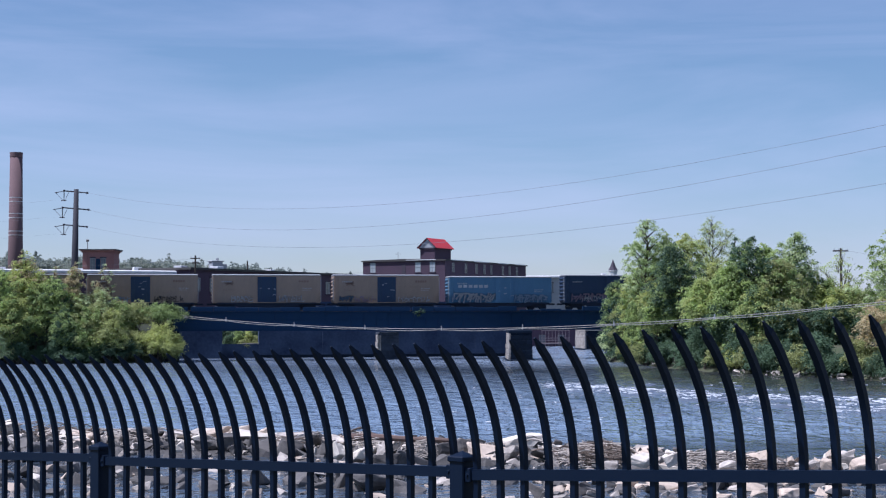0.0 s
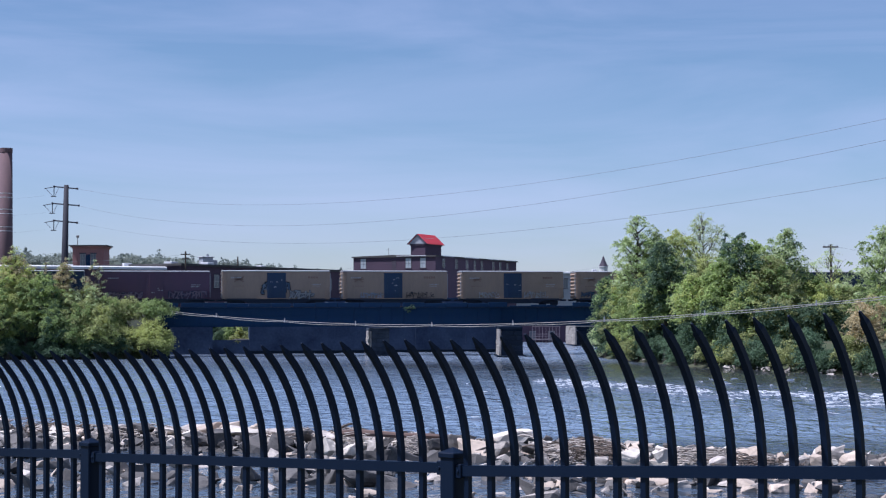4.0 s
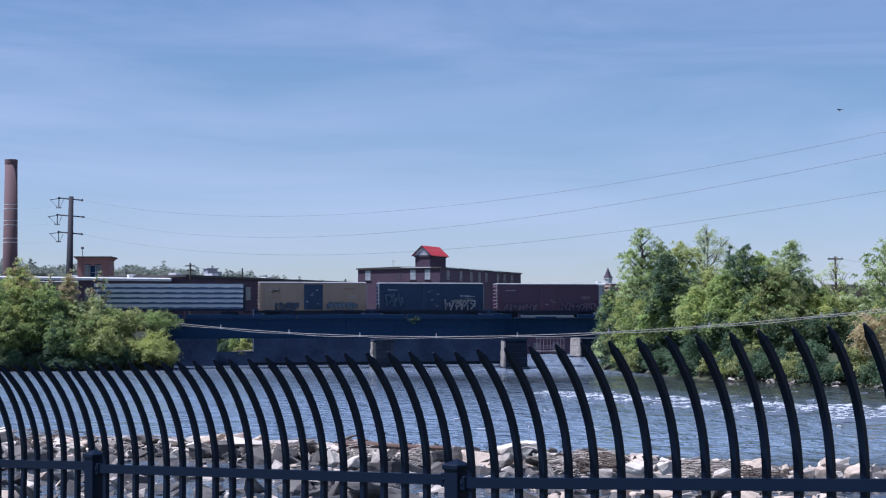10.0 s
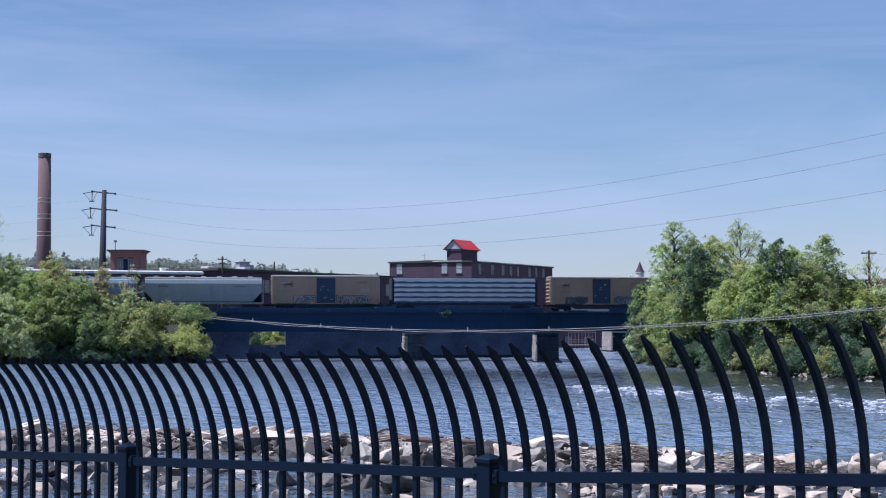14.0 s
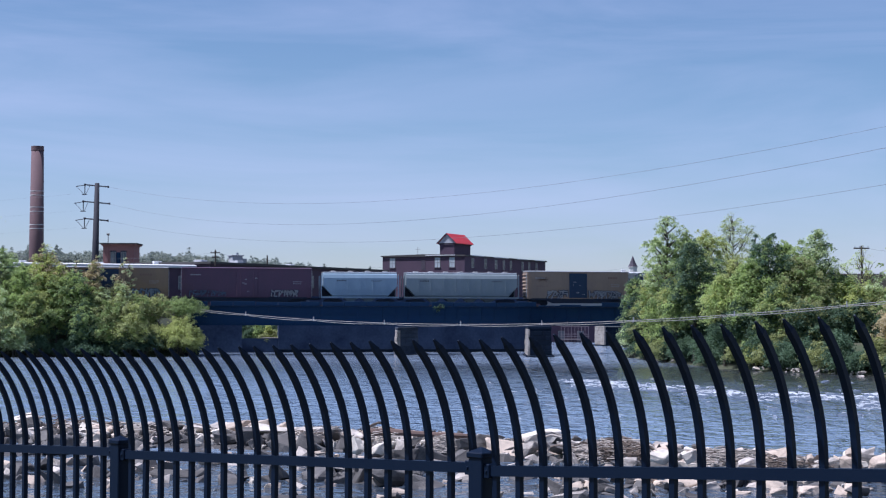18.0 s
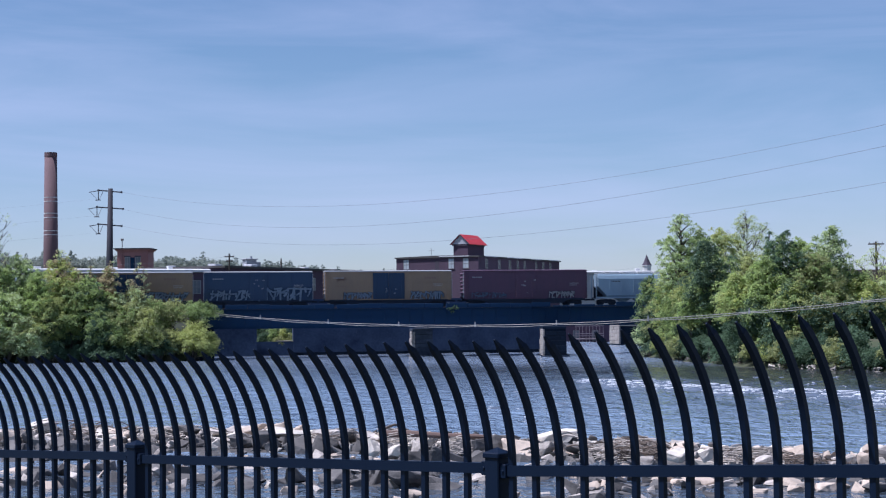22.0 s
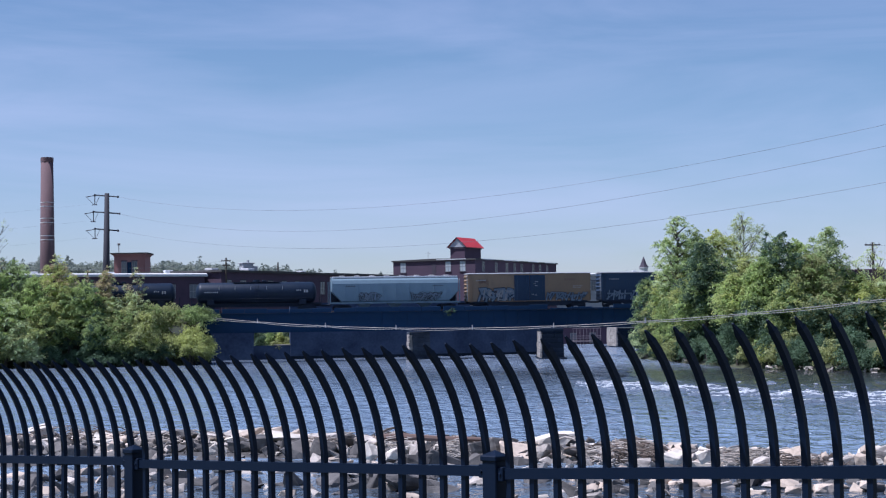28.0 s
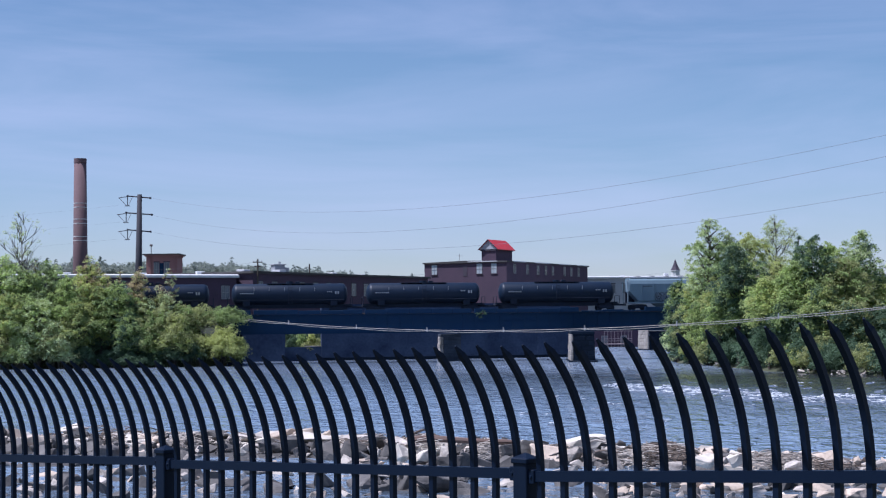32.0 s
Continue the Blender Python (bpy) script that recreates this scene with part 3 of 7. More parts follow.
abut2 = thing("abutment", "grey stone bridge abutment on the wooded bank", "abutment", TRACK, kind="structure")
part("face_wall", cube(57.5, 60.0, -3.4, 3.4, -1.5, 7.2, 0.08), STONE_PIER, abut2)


def pier(x, y, w, depth, top, label, stone=STONE_PIER, turn=9, flank=None, cap=None):
    """A rough stone pier, its long side turned with the stream; flank: paler stone that puts sunlight on its local -x
    side.
    """
    p = thing("bridge_pier", label, "bridge pier", pose(x, y, 0, 0, 0, turn))
    course = 0
    z = -1.4
    while z < top - 0.5:
        h = min(random.uniform(0.5, 0.75), top - 0.4 - z)
        cuts = [-w / 2 + (0.2 if flank else 0)] + sorted(random.uniform(-0.3, 0.42) * w for _ in range(2)) + [w / 2]
        batter = 0.12 * (top - z) / top
        for k, (a, b) in enumerate(zip(cuts, cuts[1:])):
            o = random.uniform(0, 0.03) + batter
            part("stone", cube(a + 0.008, b - 0.008 + (batter if k == 2 else 0), -depth / 2 - o, depth / 2, z + 0.008, z + h - 0.008, 0.04), stone, p)
        # Sun is put into paler flank stones, shade into the dark front ones.
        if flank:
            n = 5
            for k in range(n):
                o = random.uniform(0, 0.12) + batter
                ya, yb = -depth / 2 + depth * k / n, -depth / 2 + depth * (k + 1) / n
                part("flank_stone", cube(-w / 2 - o, -w / 2 + 0.18, ya + 0.01 - (batter if k == 0 else 0), yb - 0.01, z + 0.01, z + h - 0.01, 0.05), flank, p, "rough stone, sunlight put into its pale colour")
        z += h
        course += 1
    part("coping", cube(-w / 2 - 0.06, w / 2 + 0.06, -depth / 2 - 0.08, depth / 2 + 0.1, top - 0.4, top, 0.05), cap or stone, p)
    part("footing", cube(-w / 2 - 0.4, w / 2 + 0.5, -depth / 2 - 0.6, depth / 2 + 0.5, -1.6, 0.2, 0.08), stone, p)
    return p


pier(14.14, 234.6, 3.1, 11.4, 4.19, "stone bridge pier, dark front, sunlight put into its pale flank", turn=-1.0, flank=PALE_LIT_STONE)
pier(-4.7, 243.5, 2.7, 9.0, 3.9, "weathered stone pier standing in the river under the bridge", stone=STONE_GREY, turn=5, flank=PALE_LIT_STONE)
pier(32.6, 312, 4.4, 7, 3.95, "stone pier of an old bridge further upstream with a pale coping", flank=PALE_LIT_STONE, cap=PALE_LIT_STONE)

# river wall under the mill
wall = thing("river_wall", "dark brick and stone river wall behind the bridge", "wall", kind="structure")
wd = Vector((37.5, 8.0, 0)).normalized()
wm = pose(-25.5, 250.5, 0, 0, 0, math.degrees(math.atan2(wd.y, wd.x)))
wall.matrix_basis = wm
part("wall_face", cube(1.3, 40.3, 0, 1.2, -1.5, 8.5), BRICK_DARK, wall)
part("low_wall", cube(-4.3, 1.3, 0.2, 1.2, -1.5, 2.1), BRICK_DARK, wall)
part("ledge", cube(-1.2, 1.3, 0.1, 1.3, 2.1, 2.25, 0.03), PALE_LIT_STONE, wall, "pale stone ledge")
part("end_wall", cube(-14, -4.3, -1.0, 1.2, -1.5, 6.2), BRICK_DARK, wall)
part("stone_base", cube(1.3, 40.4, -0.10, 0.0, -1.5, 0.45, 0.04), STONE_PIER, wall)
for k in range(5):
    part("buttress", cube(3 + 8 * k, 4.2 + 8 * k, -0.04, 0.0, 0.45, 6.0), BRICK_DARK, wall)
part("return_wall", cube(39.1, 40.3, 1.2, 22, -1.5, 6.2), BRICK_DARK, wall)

# ---- buildings ----
def window(parent, x, y, z, w, h, pane=GLASS):
    """A sash window proud of a wall that faces local -y."""
    f = bmesh.new()
    t = 0.09
    for a in ((x - w / 2 - t, x - w / 2, z - t, z + h + t), (x + w / 2, x + w / 2 + t, z - t, z + h + t), (x - w / 2, x + w / 2, z + h, z + h + t), (x - w / 2, x + w / 2, z - t, z),
              (x - w / 2, x + w / 2, z + h * 0.5 - 0.04, z + h * 0.5 + 0.04), (x - 0.03, x + 0.03, z, z + h * 0.5 - 0.04), (x - 0.03, x + 0.03, z + h * 0.5 + 0.04, z + h)):
        box(f, a[0], a[1], y - 0.06, y + 0.05, a[2], a[3])
    wob = part("window", f, FRAME_GREY, parent)
    part("pane", cube(x - w / 2, x + w / 2, y - 0.02, y + 0.02, z, z + h), pane, wob)
    part("sill", cube(x - w / 2 - 0.2, x + w / 2 + 0.2, y - 0.16, y + 0.02, z - t - 0.1, z - t), TRIM_DARK, wob)
    part("lintel", cube(x - w / 2 - 0.2, x + w / 2 + 0.2, y - 0.03, y + 0.02, z + h + t, z + h + t + 0.22), TRIM_DARK, wob)
    return wob


# mill: local x along the gable end, local y along its length
MILL = pose(5.43, 345, 0, 0, 0, 63.8 - 90)
mill = thing("mill_building", "red brick textile mill with low roof and red-roofed cupola", "mill building", MILL)
MW, ML, MZ = 19.4, 44.0, 18.0
part("end_wall", cube(-MW, 0, 0, 0.6, 3, MZ), BRICK_RED, mill)
part("side_wall", cube(-0.6, 0, 0.6, ML - 0.6, 3, MZ), BRICK_RED, mill)
part("side_wall", cube(-MW, -MW + 0.6, 0.6, ML - 0.6, 3, MZ), BRICK_RED, mill)
part("end_wall", cube(-MW, 0, ML - 0.6, ML, 3, MZ), BRICK_RED, mill)
bm = bmesh.new()
o = 0.3
pr = [(-MW - o, MZ), (o, MZ), (o, MZ + 0.28), (-MW / 2, MZ + 0.5), (-MW - o, MZ + 0.28)]
a = [bm.verts.new((x, -o, z)) for x, z in pr]
b = [bm.verts.new((x, ML + o, z)) for x, z in pr]
for i in range(5):
    bm.faces.new((a[i], b[i], b[(i + 1) % 5], a[(i + 1) % 5]))
bm.faces.new(a), bm.faces.new(b[::-1])
bmesh.ops.recalc_face_normals(bm, faces=bm.faces[:])
roof = part("roof", bm, ROOF_DARK, mill)
for x, wd_ in ((-17.0, 1.15), (-6.3, 1.15), (-2.9, 1.15)):
    window(mill, x, 0, 15.75, wd_, 1.95, BLIND)
part("door", cube(-10.1, -9.2, -0.05, 0.02, 15.2, 17.3), TRIM_DARK, mill)
for k, y in enumerate((4, 10.5, 16.0, 20.2, 24.0, 30.5, 34.4, 38.6)):
    wob = window(mill, 0, 0, 15.75, 1.1 if k < 3 else 0.9, 1.8, GLASS_DARK)
    wob.matrix_basis = pose(0, y, 0, 0, 0, 90)
for a, b in ((3, 9), (14, 22), (27, 33), (37, 43)):
    part("eave_flashing", cube(0.31, 0.34, a, b, MZ + 0.14, MZ + 0.32), ROOF_PALE, roof)
part("eave_flashing", cube(-9, -2, -0.34, -0.31, MZ + 0.16, MZ + 0.31), ROOF_PALE, roof)
# roof clutter
part("antenna", tube(bmesh.new(), [(-12.5, 3, MZ + 0.5), (-12.5, 3, MZ + 2.1)], 0.04, 5), TRIM, mill)
part("antenna_arm", tube(bmesh.new(), [(-13.2, 3, MZ + 1.7), (-11.8, 3, MZ + 1.7)], 0.03, 5), TRIM, mill)

CU = MILL @ pose(-MW / 2 + 0.3, 11, 0)
cup = thing("cupola", "brick cupola with white gable and bright red roof", "cupola", CU)
cw, cl, c0, c1, c2 = 1.75, 8.2, 18.3, 21.3, 23.3
part("brick_wall", cube(-cw, cw, 0, cl, c0, c1), BRICK_RED, cup)
bm = bmesh.new()
v = [bm.verts.new(p) for p in ((-cw - 0.3, -0.25, c1), (cw + 0.3, -0.25, c1), (0, -0.25, c2 - 0.1), (-cw - 0.3, -0.05, c1), (cw + 0.3, -0.05, c1), (0, -0.05, c2 - 0.1))]
for f in ((0, 1, 2), (5, 4, 3), (0, 3, 4, 1), (1, 4, 5, 2), (2, 5, 3, 0)):
    bm.faces.new([v[i] for i in f])
part("gable_board", bm, PALE_WALL, cup, "white boarded gable")
for s in (-1, 1):
    bm = bmesh.new()
    e = (cw + 0.55) * s
    v = [bm.verts.new(p) for p in ((0, -0.5, c2), (e, -0.5, c1 - 0.15), (e, cl + 0.5, c1 - 0.15), (0, cl + 0.5, c2), (0, -0.5, c2 + 0.14), (e, -0.5, c1), (e, cl + 0.5, c1), (0, cl + 0.5, c2 + 0.14))]
    for f in ((0, 1, 2, 3), (4, 7, 6, 5), (0, 4, 5, 1), (1, 5, 6, 2), (2, 6, 7, 3), (3, 7, 4, 0)):
        bm.faces.new([v[i] for i in f])
    bmesh.ops.recalc_face_normals(bm, faces=bm.faces[:])
    part("roof_slope", bm, ROOF_RED, cup, "red metal roof slope")
for s in (-1, 1):
    e = (cw + 0.6) * s
    bm = bmesh.new()
    va, vb = ([bm.verts.new(p) for p in ((0, y, c2 + 0.15), (e, y, c1 + 0.01), (e, y, c1 - 0.15), (0, y, c2 - 0.01))] for y in (-0.58, -0.505))
    for i in range(4):
        bm.faces.new((va[i], va[(i + 1) % 4], vb[(i + 1) % 4], vb[i]))
    bm.faces.new(va[::-1]), bm.faces.new(vb)
    bmesh.ops.recalc_face_normals(bm, faces=bm.faces[:])
    part("rake_board", bm, TRIM_DARK, cup, "dark rake board")
part("cornice", cube(-cw - 0.2, cw + 0.2, -0.2, cl + 0.2, c1 - 0.35, c1 - 0.05), TRIM_DARK, cup)


def long_block(name, label, p0, p1, z0, z1, depth, wall_mat, roof_mat, over=0.4, bays=0):
    d = Vector((p1[0] - p0[0], p1[1] - p0[1], 0))
    L = d.length
    t = thing(name, label, "building", pose(p0[0], p0[1], 0, 0, 0, math.degrees(math.atan2(d.y, d.x))))
    part("wall", cube(0, L, 0, depth, z0, z1), wall_mat, t)
    rf = part("roof", cube(-over, L + over, -over, depth + over, z1, z1 + 0.35), roof_mat, t)
    if roof_mat is ROOF_PALE:
        part("coping", prism(bmesh.new(), [(-over, z1 + 0.352), (-over, z1 + 0.37), (0.6, z1 + 0.55), (0.6, z1 + 0.352)], -over, L + over), WHITE_PAINT, rf)
    for k in range(bays):
        x = L * (k + 0.5) / bays
        window(t, x, 0, z1 - 3.4, 1.2, 2.0)
    for k in range(max(2, int(L / 9))):
        x, y, s = random.uniform(1, L - 1), random.uniform(1, depth - 1), random.uniform(0.5, 1.0)
        part("roof_vent", cube(x - s, x + s, y - s, y + s, z1 + 0.35, z1 + 0.35 + random.uniform(0.4, 1.0), 0.05), ROOF_PALE, rf)
    return t


long_block("brick_shed", "long brick mill shed with a pale flat roof", (-100, 240.5), (-39.7, 268), 4, 13.2, 16, BRICK_RED, ROOF_PALE, bays=18)
long_block("brick_shed", "long brick mill shed with a dark tarred roof", (-37, 268), (-10, 315), 4, 13.9, 18, BRICK_RED, ROOF_DARK, bays=14)
low = long_block("low_building", "brick waterside building with white porch railings", (20, 349), (56, 352), -0.5, 3.7, 8, BRICK_RED, ROOF_PALE, bays=9)
porch = thing("porch", "white wooden waterside porch with railings", "porch", pose(25.6, 346.2, 0, 0, 0, 4.8))
part("deck", cube(0, 6.0, 0, 2.6, 0.55, 0.75), PORCH_PAINT, porch)
for k in range(9):
    part("post", cube(0.07 + 0.72 * k, 0.15 + 0.72 * k, 0, 0.09, -1.2, 3.4), PORCH_PAINT, porch)
for z in (1.25, 1.7, 3.3):
    part("railing", cube(0, 6.0, 0.02, 0.1, z, z + 0.12), PORCH_PAINT, porch)
long_block("far_building", "long flat-roofed white building beyond the bridge", (18.5, 398), (60, 404), 3, 15.7, 14, PALE_WALL, ROOF_PALE, bays=14)

unit = thing("rooftop_unit", "white rooftop ventilation unit on a mill shed", "ventilation unit", pose(-35.0, 285, 14.25, 0, 0, 30))
part("housing", cube(-0.95, 0.95, -0.9, 0.9, 0.3, 1.5, 0.06), PALE_WALL, unit)
part("hood", cube(-1.15, 1.15, -1.1, 1.1, 1.5, 1.68, 0.05), PALE_WALL, unit)
part("side_duct", cube(0.95, 1.9, -0.5, 0.5, 0.3, 1.1, 0.05), GALV, unit)
part("guard_rail", cube(-1.9, -1.0, -0.6, -0.54, 1.0, 1.06), GALV, unit)
part("duct", tube(bmesh.new(), [(0.3, 0, 1.66), (0.3, 0, 2.1)], [0.22, 0.22], 10), GALV, unit)
part("stand", cube(-0.8, 0.8, -0.7, 0.7, 0, 0.3), STEEL_DARK, unit)

tower = thing("stair_tower", "square brick stair tower with a flared cornice", "tower", pose(-58.1, 300, 0))
part("shaft", cube(-2.8, 2.8, 0, 5.6, 4, 18.0), BRICK_TOWER, tower)
for k in range(3):
    e = 0.15 + 0.22 * k
    part("cornice", cube(-2.8 - e, 2.8 + e, -e, 5.6 + e, 18.0 + 0.2 * k, 18.2 + 0.2 * k), BRICK_TOWER if k < 2 else ROOF_DARK, tower)
for x in (-0.95, 0.95):
    window(tower, x, 0, 14.6, 0.8, 2.3)
part("louvre", cube(-0.4, 0.4, -0.06, 0.02, 14.6, 16.9), STEEL_DARK, tower)
for x in (-2.2, 2.2):
    part("pilaster", cube(x - 0.3, x + 0.3, -0.12, 0.0, 4, 17.9), BRICK_TOWER, tower)
part("finial_pole", tube(bmesh.new(), [(-2.1, 1, 18.6), (-2.1, 1, 20.2)], 0.07, 6), TRIM, tower)
part("finial_head", cube(-2.35, -1.85, 0.8, 1.2, 20.0, 20.4, 0.06), TRIM, tower)

chim = thing("chimney", "tall tapered brick factory chimney with pale bands", "chimney", pose(-80.3, 330, 0))
part("shaft", tube(bmesh.new(), [(0, 0, 3), (0, 0, 18), (0, 0, 38.4)], [1.62, 1.45, 1.22], 28), BRICK_CHIM, chim, smooth=True)
part("rim", tube(bmesh.new(), [(0, 0, 38.3), (0, 0, 39.2)], [1.27, 1.27], 28), BRICK_CHIM, chim)
for z in (30.1, 29.3, 26.9, 26.05, 23.4, 22.6):
    r = 1.45 - (z - 18) / 20.4 * 0.23 + 0.025
    part("iron_band", tube(bmesh.new(), [(0, 0, z), (0, 0, z + 0.13)], [r, r], 28), WHITE_PAINT, chim, "pale painted iron band")

steeple = thing("steeple", "white church steeple with a dark pointed spire", "steeple", pose(52.9, 450, 0))
part("belfry", tube(bmesh.new(), [(0, 0, 4), (0, 0, 18.9)], [1.16, 1.16], 8), WHITE_PAINT, steeple)
for k in range(8):
    a = math.pi * (k + 0.5) / 4
    part("louvre", cube(-0.10, 0.10, -0.02, 0.02, 17.6, 18.2), FRAME_GREY, steeple).matrix_basis = pose(1.05 * math.cos(a), 1.05 * math.sin(a), 0, 0, 0, math.degrees(a) + 90)
part("cornice", tube(bmesh.new(), [(0, 0, 18.7), (0, 0, 18.95)], [1.34, 1.34], 8), WHITE_PAINT, steeple)
part("spire", tube(bmesh.new(), [(0, 0, 18.95), (0, 0, 19.9), (0, 0, 21.9)], [1.32, 0.80, 0.04], 8), TRIM_DARK, steeple)


# ---- poles, wires ----
pole = thing("transmission_pole", "dark weathered steel transmission pole with three crossarms", "power pole", pose(-59.1, 285, 0))
part("shaft", tube(bmesh.new(), [(-0.15, 0, 5), (-0.1, 0, 14), (0.1, 0, 28.3)], [0.78, 0.62, 0.40], 12), POLE_STEEL, pole, smooth=True)
ARMS = (27.75, 24.85, 21.9)
for k, z in enumerate(ARMS):
    r0 = 1.9 + (0.35 if k == 1 else 0.1)
    arm = part("crossarm", tube(bmesh.new(), [(-r0, 0, z + 0.28), (r0, 0, z - 0.1)], [0.11, 0.11], 8), POLE_STEEL, pole)
    for x, dz in ((-r0, 0.28), (r0, -0.1)):
        part("arm_end", tube(bmesh.new(), [(x, 0, z + dz - 0.17), (x, 0, z + dz + 0.17)], [0.17, 0.17], 8), POLE_STEEL, arm)
    part("outer_arm", tube(bmesh.new(), [(-r0, 0, z + 0.2), (-r0 - 1.6, 0, z - 0.05)], [0.07, 0.07], 6), POLE_STEEL, arm)
    for x0, x1 in ((-r0 - 1.5, -r0 - 0.2), (-r0 + 0.8, -r0 + 0.15)):
        part("insulator_string", tube(bmesh.new(), [(x0, 0, z), (x1, 0, z - 1.35)], [0.05, 0.05], 6), GALV, arm)
    part("jumper", tube(bmesh.new(), [(-r0 - 0.5, 0, z - 1.42), (-r0 + 0.4, 0, z - 1.42)], [0.08, 0.08], 6), POLE_STEEL, arm)
    part("insulator_post", tube(bmesh.new(), [(-r0, 0, z + 0.1), (-r0, 0, z - 1.35)], [0.08, 0.08], 6), POLE_STEEL, arm)


def span(name, label, p0, p1, sag, r, material, n=60, group=""):
    p0, p1 = Vector(p0), Vector(p1)
    pts = [p0.lerp(p1, i / n) - Vector((0, 0, sag * 4 * (i / n) * (1 - i / n))) for i in range(n + 1)]
    ob = make(name, tube(bmesh.new(), pts, r, 5), material)
    return tagged(ob, label, "wire", group)


for z, end, sag in ((27.65, (64, 80, 25.6), 7.5), (24.75, (48, 80, 20.07), 6.33), (21.8, (60, 80, 20.03), 6.71)):
    span("power_line", "thin dark power line sagging over the river", (-57.0, 285, z), end, sag, 0.015, WIRE, group="power lines over the river")
    span("power_line", "thin dark power line leading off behind the chimney", (-62.5, 285, z - 1.2), (-190, 330, z + 2), 3.0, 0.007, WIRE, n=24, group="power lines over the river")
span("service_wire", "thin wire from the mill to the far steeple", (24, 384, 15.2), (62, 430, 21.0), 1.2, 0.013, WIRE, n=20)
span("service_wire", "thin service wire above the mill roofs", (-36.2, 268, 15.7), (-10.5, 322, 15.0), 1.2, 0.013, WIRE, n=20)
span("service_wire", "thin service wire above the mill roofs", (-36.2, 268, 15.7), (-80, 300, 16.5), 1.0, 0.013, WIRE, n=20)
span("service_wire", "thin service wire running off above the trees", (52.0, 203, 14.2), (88, 190, 9.0), 0.5, 0.013, WIRE, n=20)

cable = thing("river_cable", "twin pale cable with clamps slung across the river", "cable")
CA, CB, CSAG = Vector((-39.04, 236, 7.06)), Vector((46.96, 150, 7.79)), 2.777
clen = (CB - CA).length


def cable_at(s):
    k = s / clen
    return CA.lerp(CB, k) - Vector((0, 0, CSAG * 4 * k * (1 - k)))


CLAMPS = [5.0, 18.5, 32.5, 45.8, 58.9, 71.6, 84.6, 97.5, 110.4]
part("upper_strand", tube(bmesh.new(), [cable_at(clen * i / 90) for i in range(91)], 0.034, 5), CABLE, cable)
ends = [0.0] + CLAMPS + [clen]
pts = []
for a, b in zip(ends, ends[1:]):
    for i in range(10):
        k = i / 10
        pts.append(cable_at(a + (b - a) * k) - Vector((0, 0, 0.10 + 0.14 * 4 * k * (1 - k))))
part("lower_strand", tube(bmesh.new(), pts, 0.03, 5), CABLE, cable)
for s in CLAMPS:
    p = cable_at(s)
    part("clamp", tube(bmesh.new(), [p + Vector((0, 0, 0.38)), p - Vector((0, 0, 0.2))], [0.06, 0.1], 6), GALV, cable)


# small poles
def street_pole(x, y, z0, z1, arms, label):
    p = thing("utility_pole", label, "utility pole", pose(x, y, 0))
    part("pole", tube(bmesh.new(), [(0, 0, z0), (0, 0, z1)], [0.16, 0.12], 8), BARK, p)
    for z, w_ in arms:
        arm = part("crossarm", cube(-w_, w_, -0.08, 0.08, z, z + 0.16), BARK, p)
        for k in range(4):
            x_ = -w_ + 0.15 + k * (2 * w_ - 0.3) / 3
            part("insulator", tube(bmesh.new(), [(x_, 0, z + 0.16), (x_, 0, z + 0.36)], [0.05, 0.04], 6), GALV, arm)
    return p


street_pole(52.0, 203, 2, 14.4, ((14.0, 0.95),), "wooden utility pole with one crossarm above the trees")
street_pole(-36.2, 268, 5, 16.2, ((15.6, 0.8), (14.9, 0.6)), "wooden utility pole beside the mill roofs")
street_pole(-31.1, 300, 14.2, 16.45, (), "bare wooden pole beside the mill roofs")


# ---- trees ----
def leaf_mesh(name, c, nrm, size, rng, material, parent):
    """One small folded leaf at each point of c, facing along nrm."""
    n = len(c)
    nrm = nrm / (np.linalg.norm(nrm, axis=1)[:, None] + 1e-6)
    u = np.cross(nrm, rng.normal(size=(n, 3)))
    u /= np.linalg.norm(u, axis=1)[:, None] + 1e-6
    v = np.cross(nrm, u)
    s = size * rng.uniform(0.6, 1.3, size=(n, 1))
    fold = nrm * s * 0.2
    quad = np.stack([c - u * s * 1.2, c + v * s * 0.55 + fold, c + u * s * 1.2, c - v * s * 0.55 + fold], 1).reshape(-1, 3)
    me = bpy.data.meshes.new(name)
    me.vertices.add(4 * n), me.loops.add(4 * n), me.polygons.add(n)
    me.vertices.foreach_set("co", quad.ravel())
    me.loops.foreach_set("vertex_index", np.arange(4 * n, dtype=np.int32))
    me.polygons.foreach_set("loop_start", np.arange(0, 4 * n, 4, dtype=np.int32))
    me.update()
    me.materials.append(material)
    ob = new(name, me)
    ob.parent = parent
    return tagged(ob, kind="stuff")


def unit(rng, n):
    d = rng.normal(size=(n, 3))
    return d / np.linalg.norm(d, axis=1)[:, None]


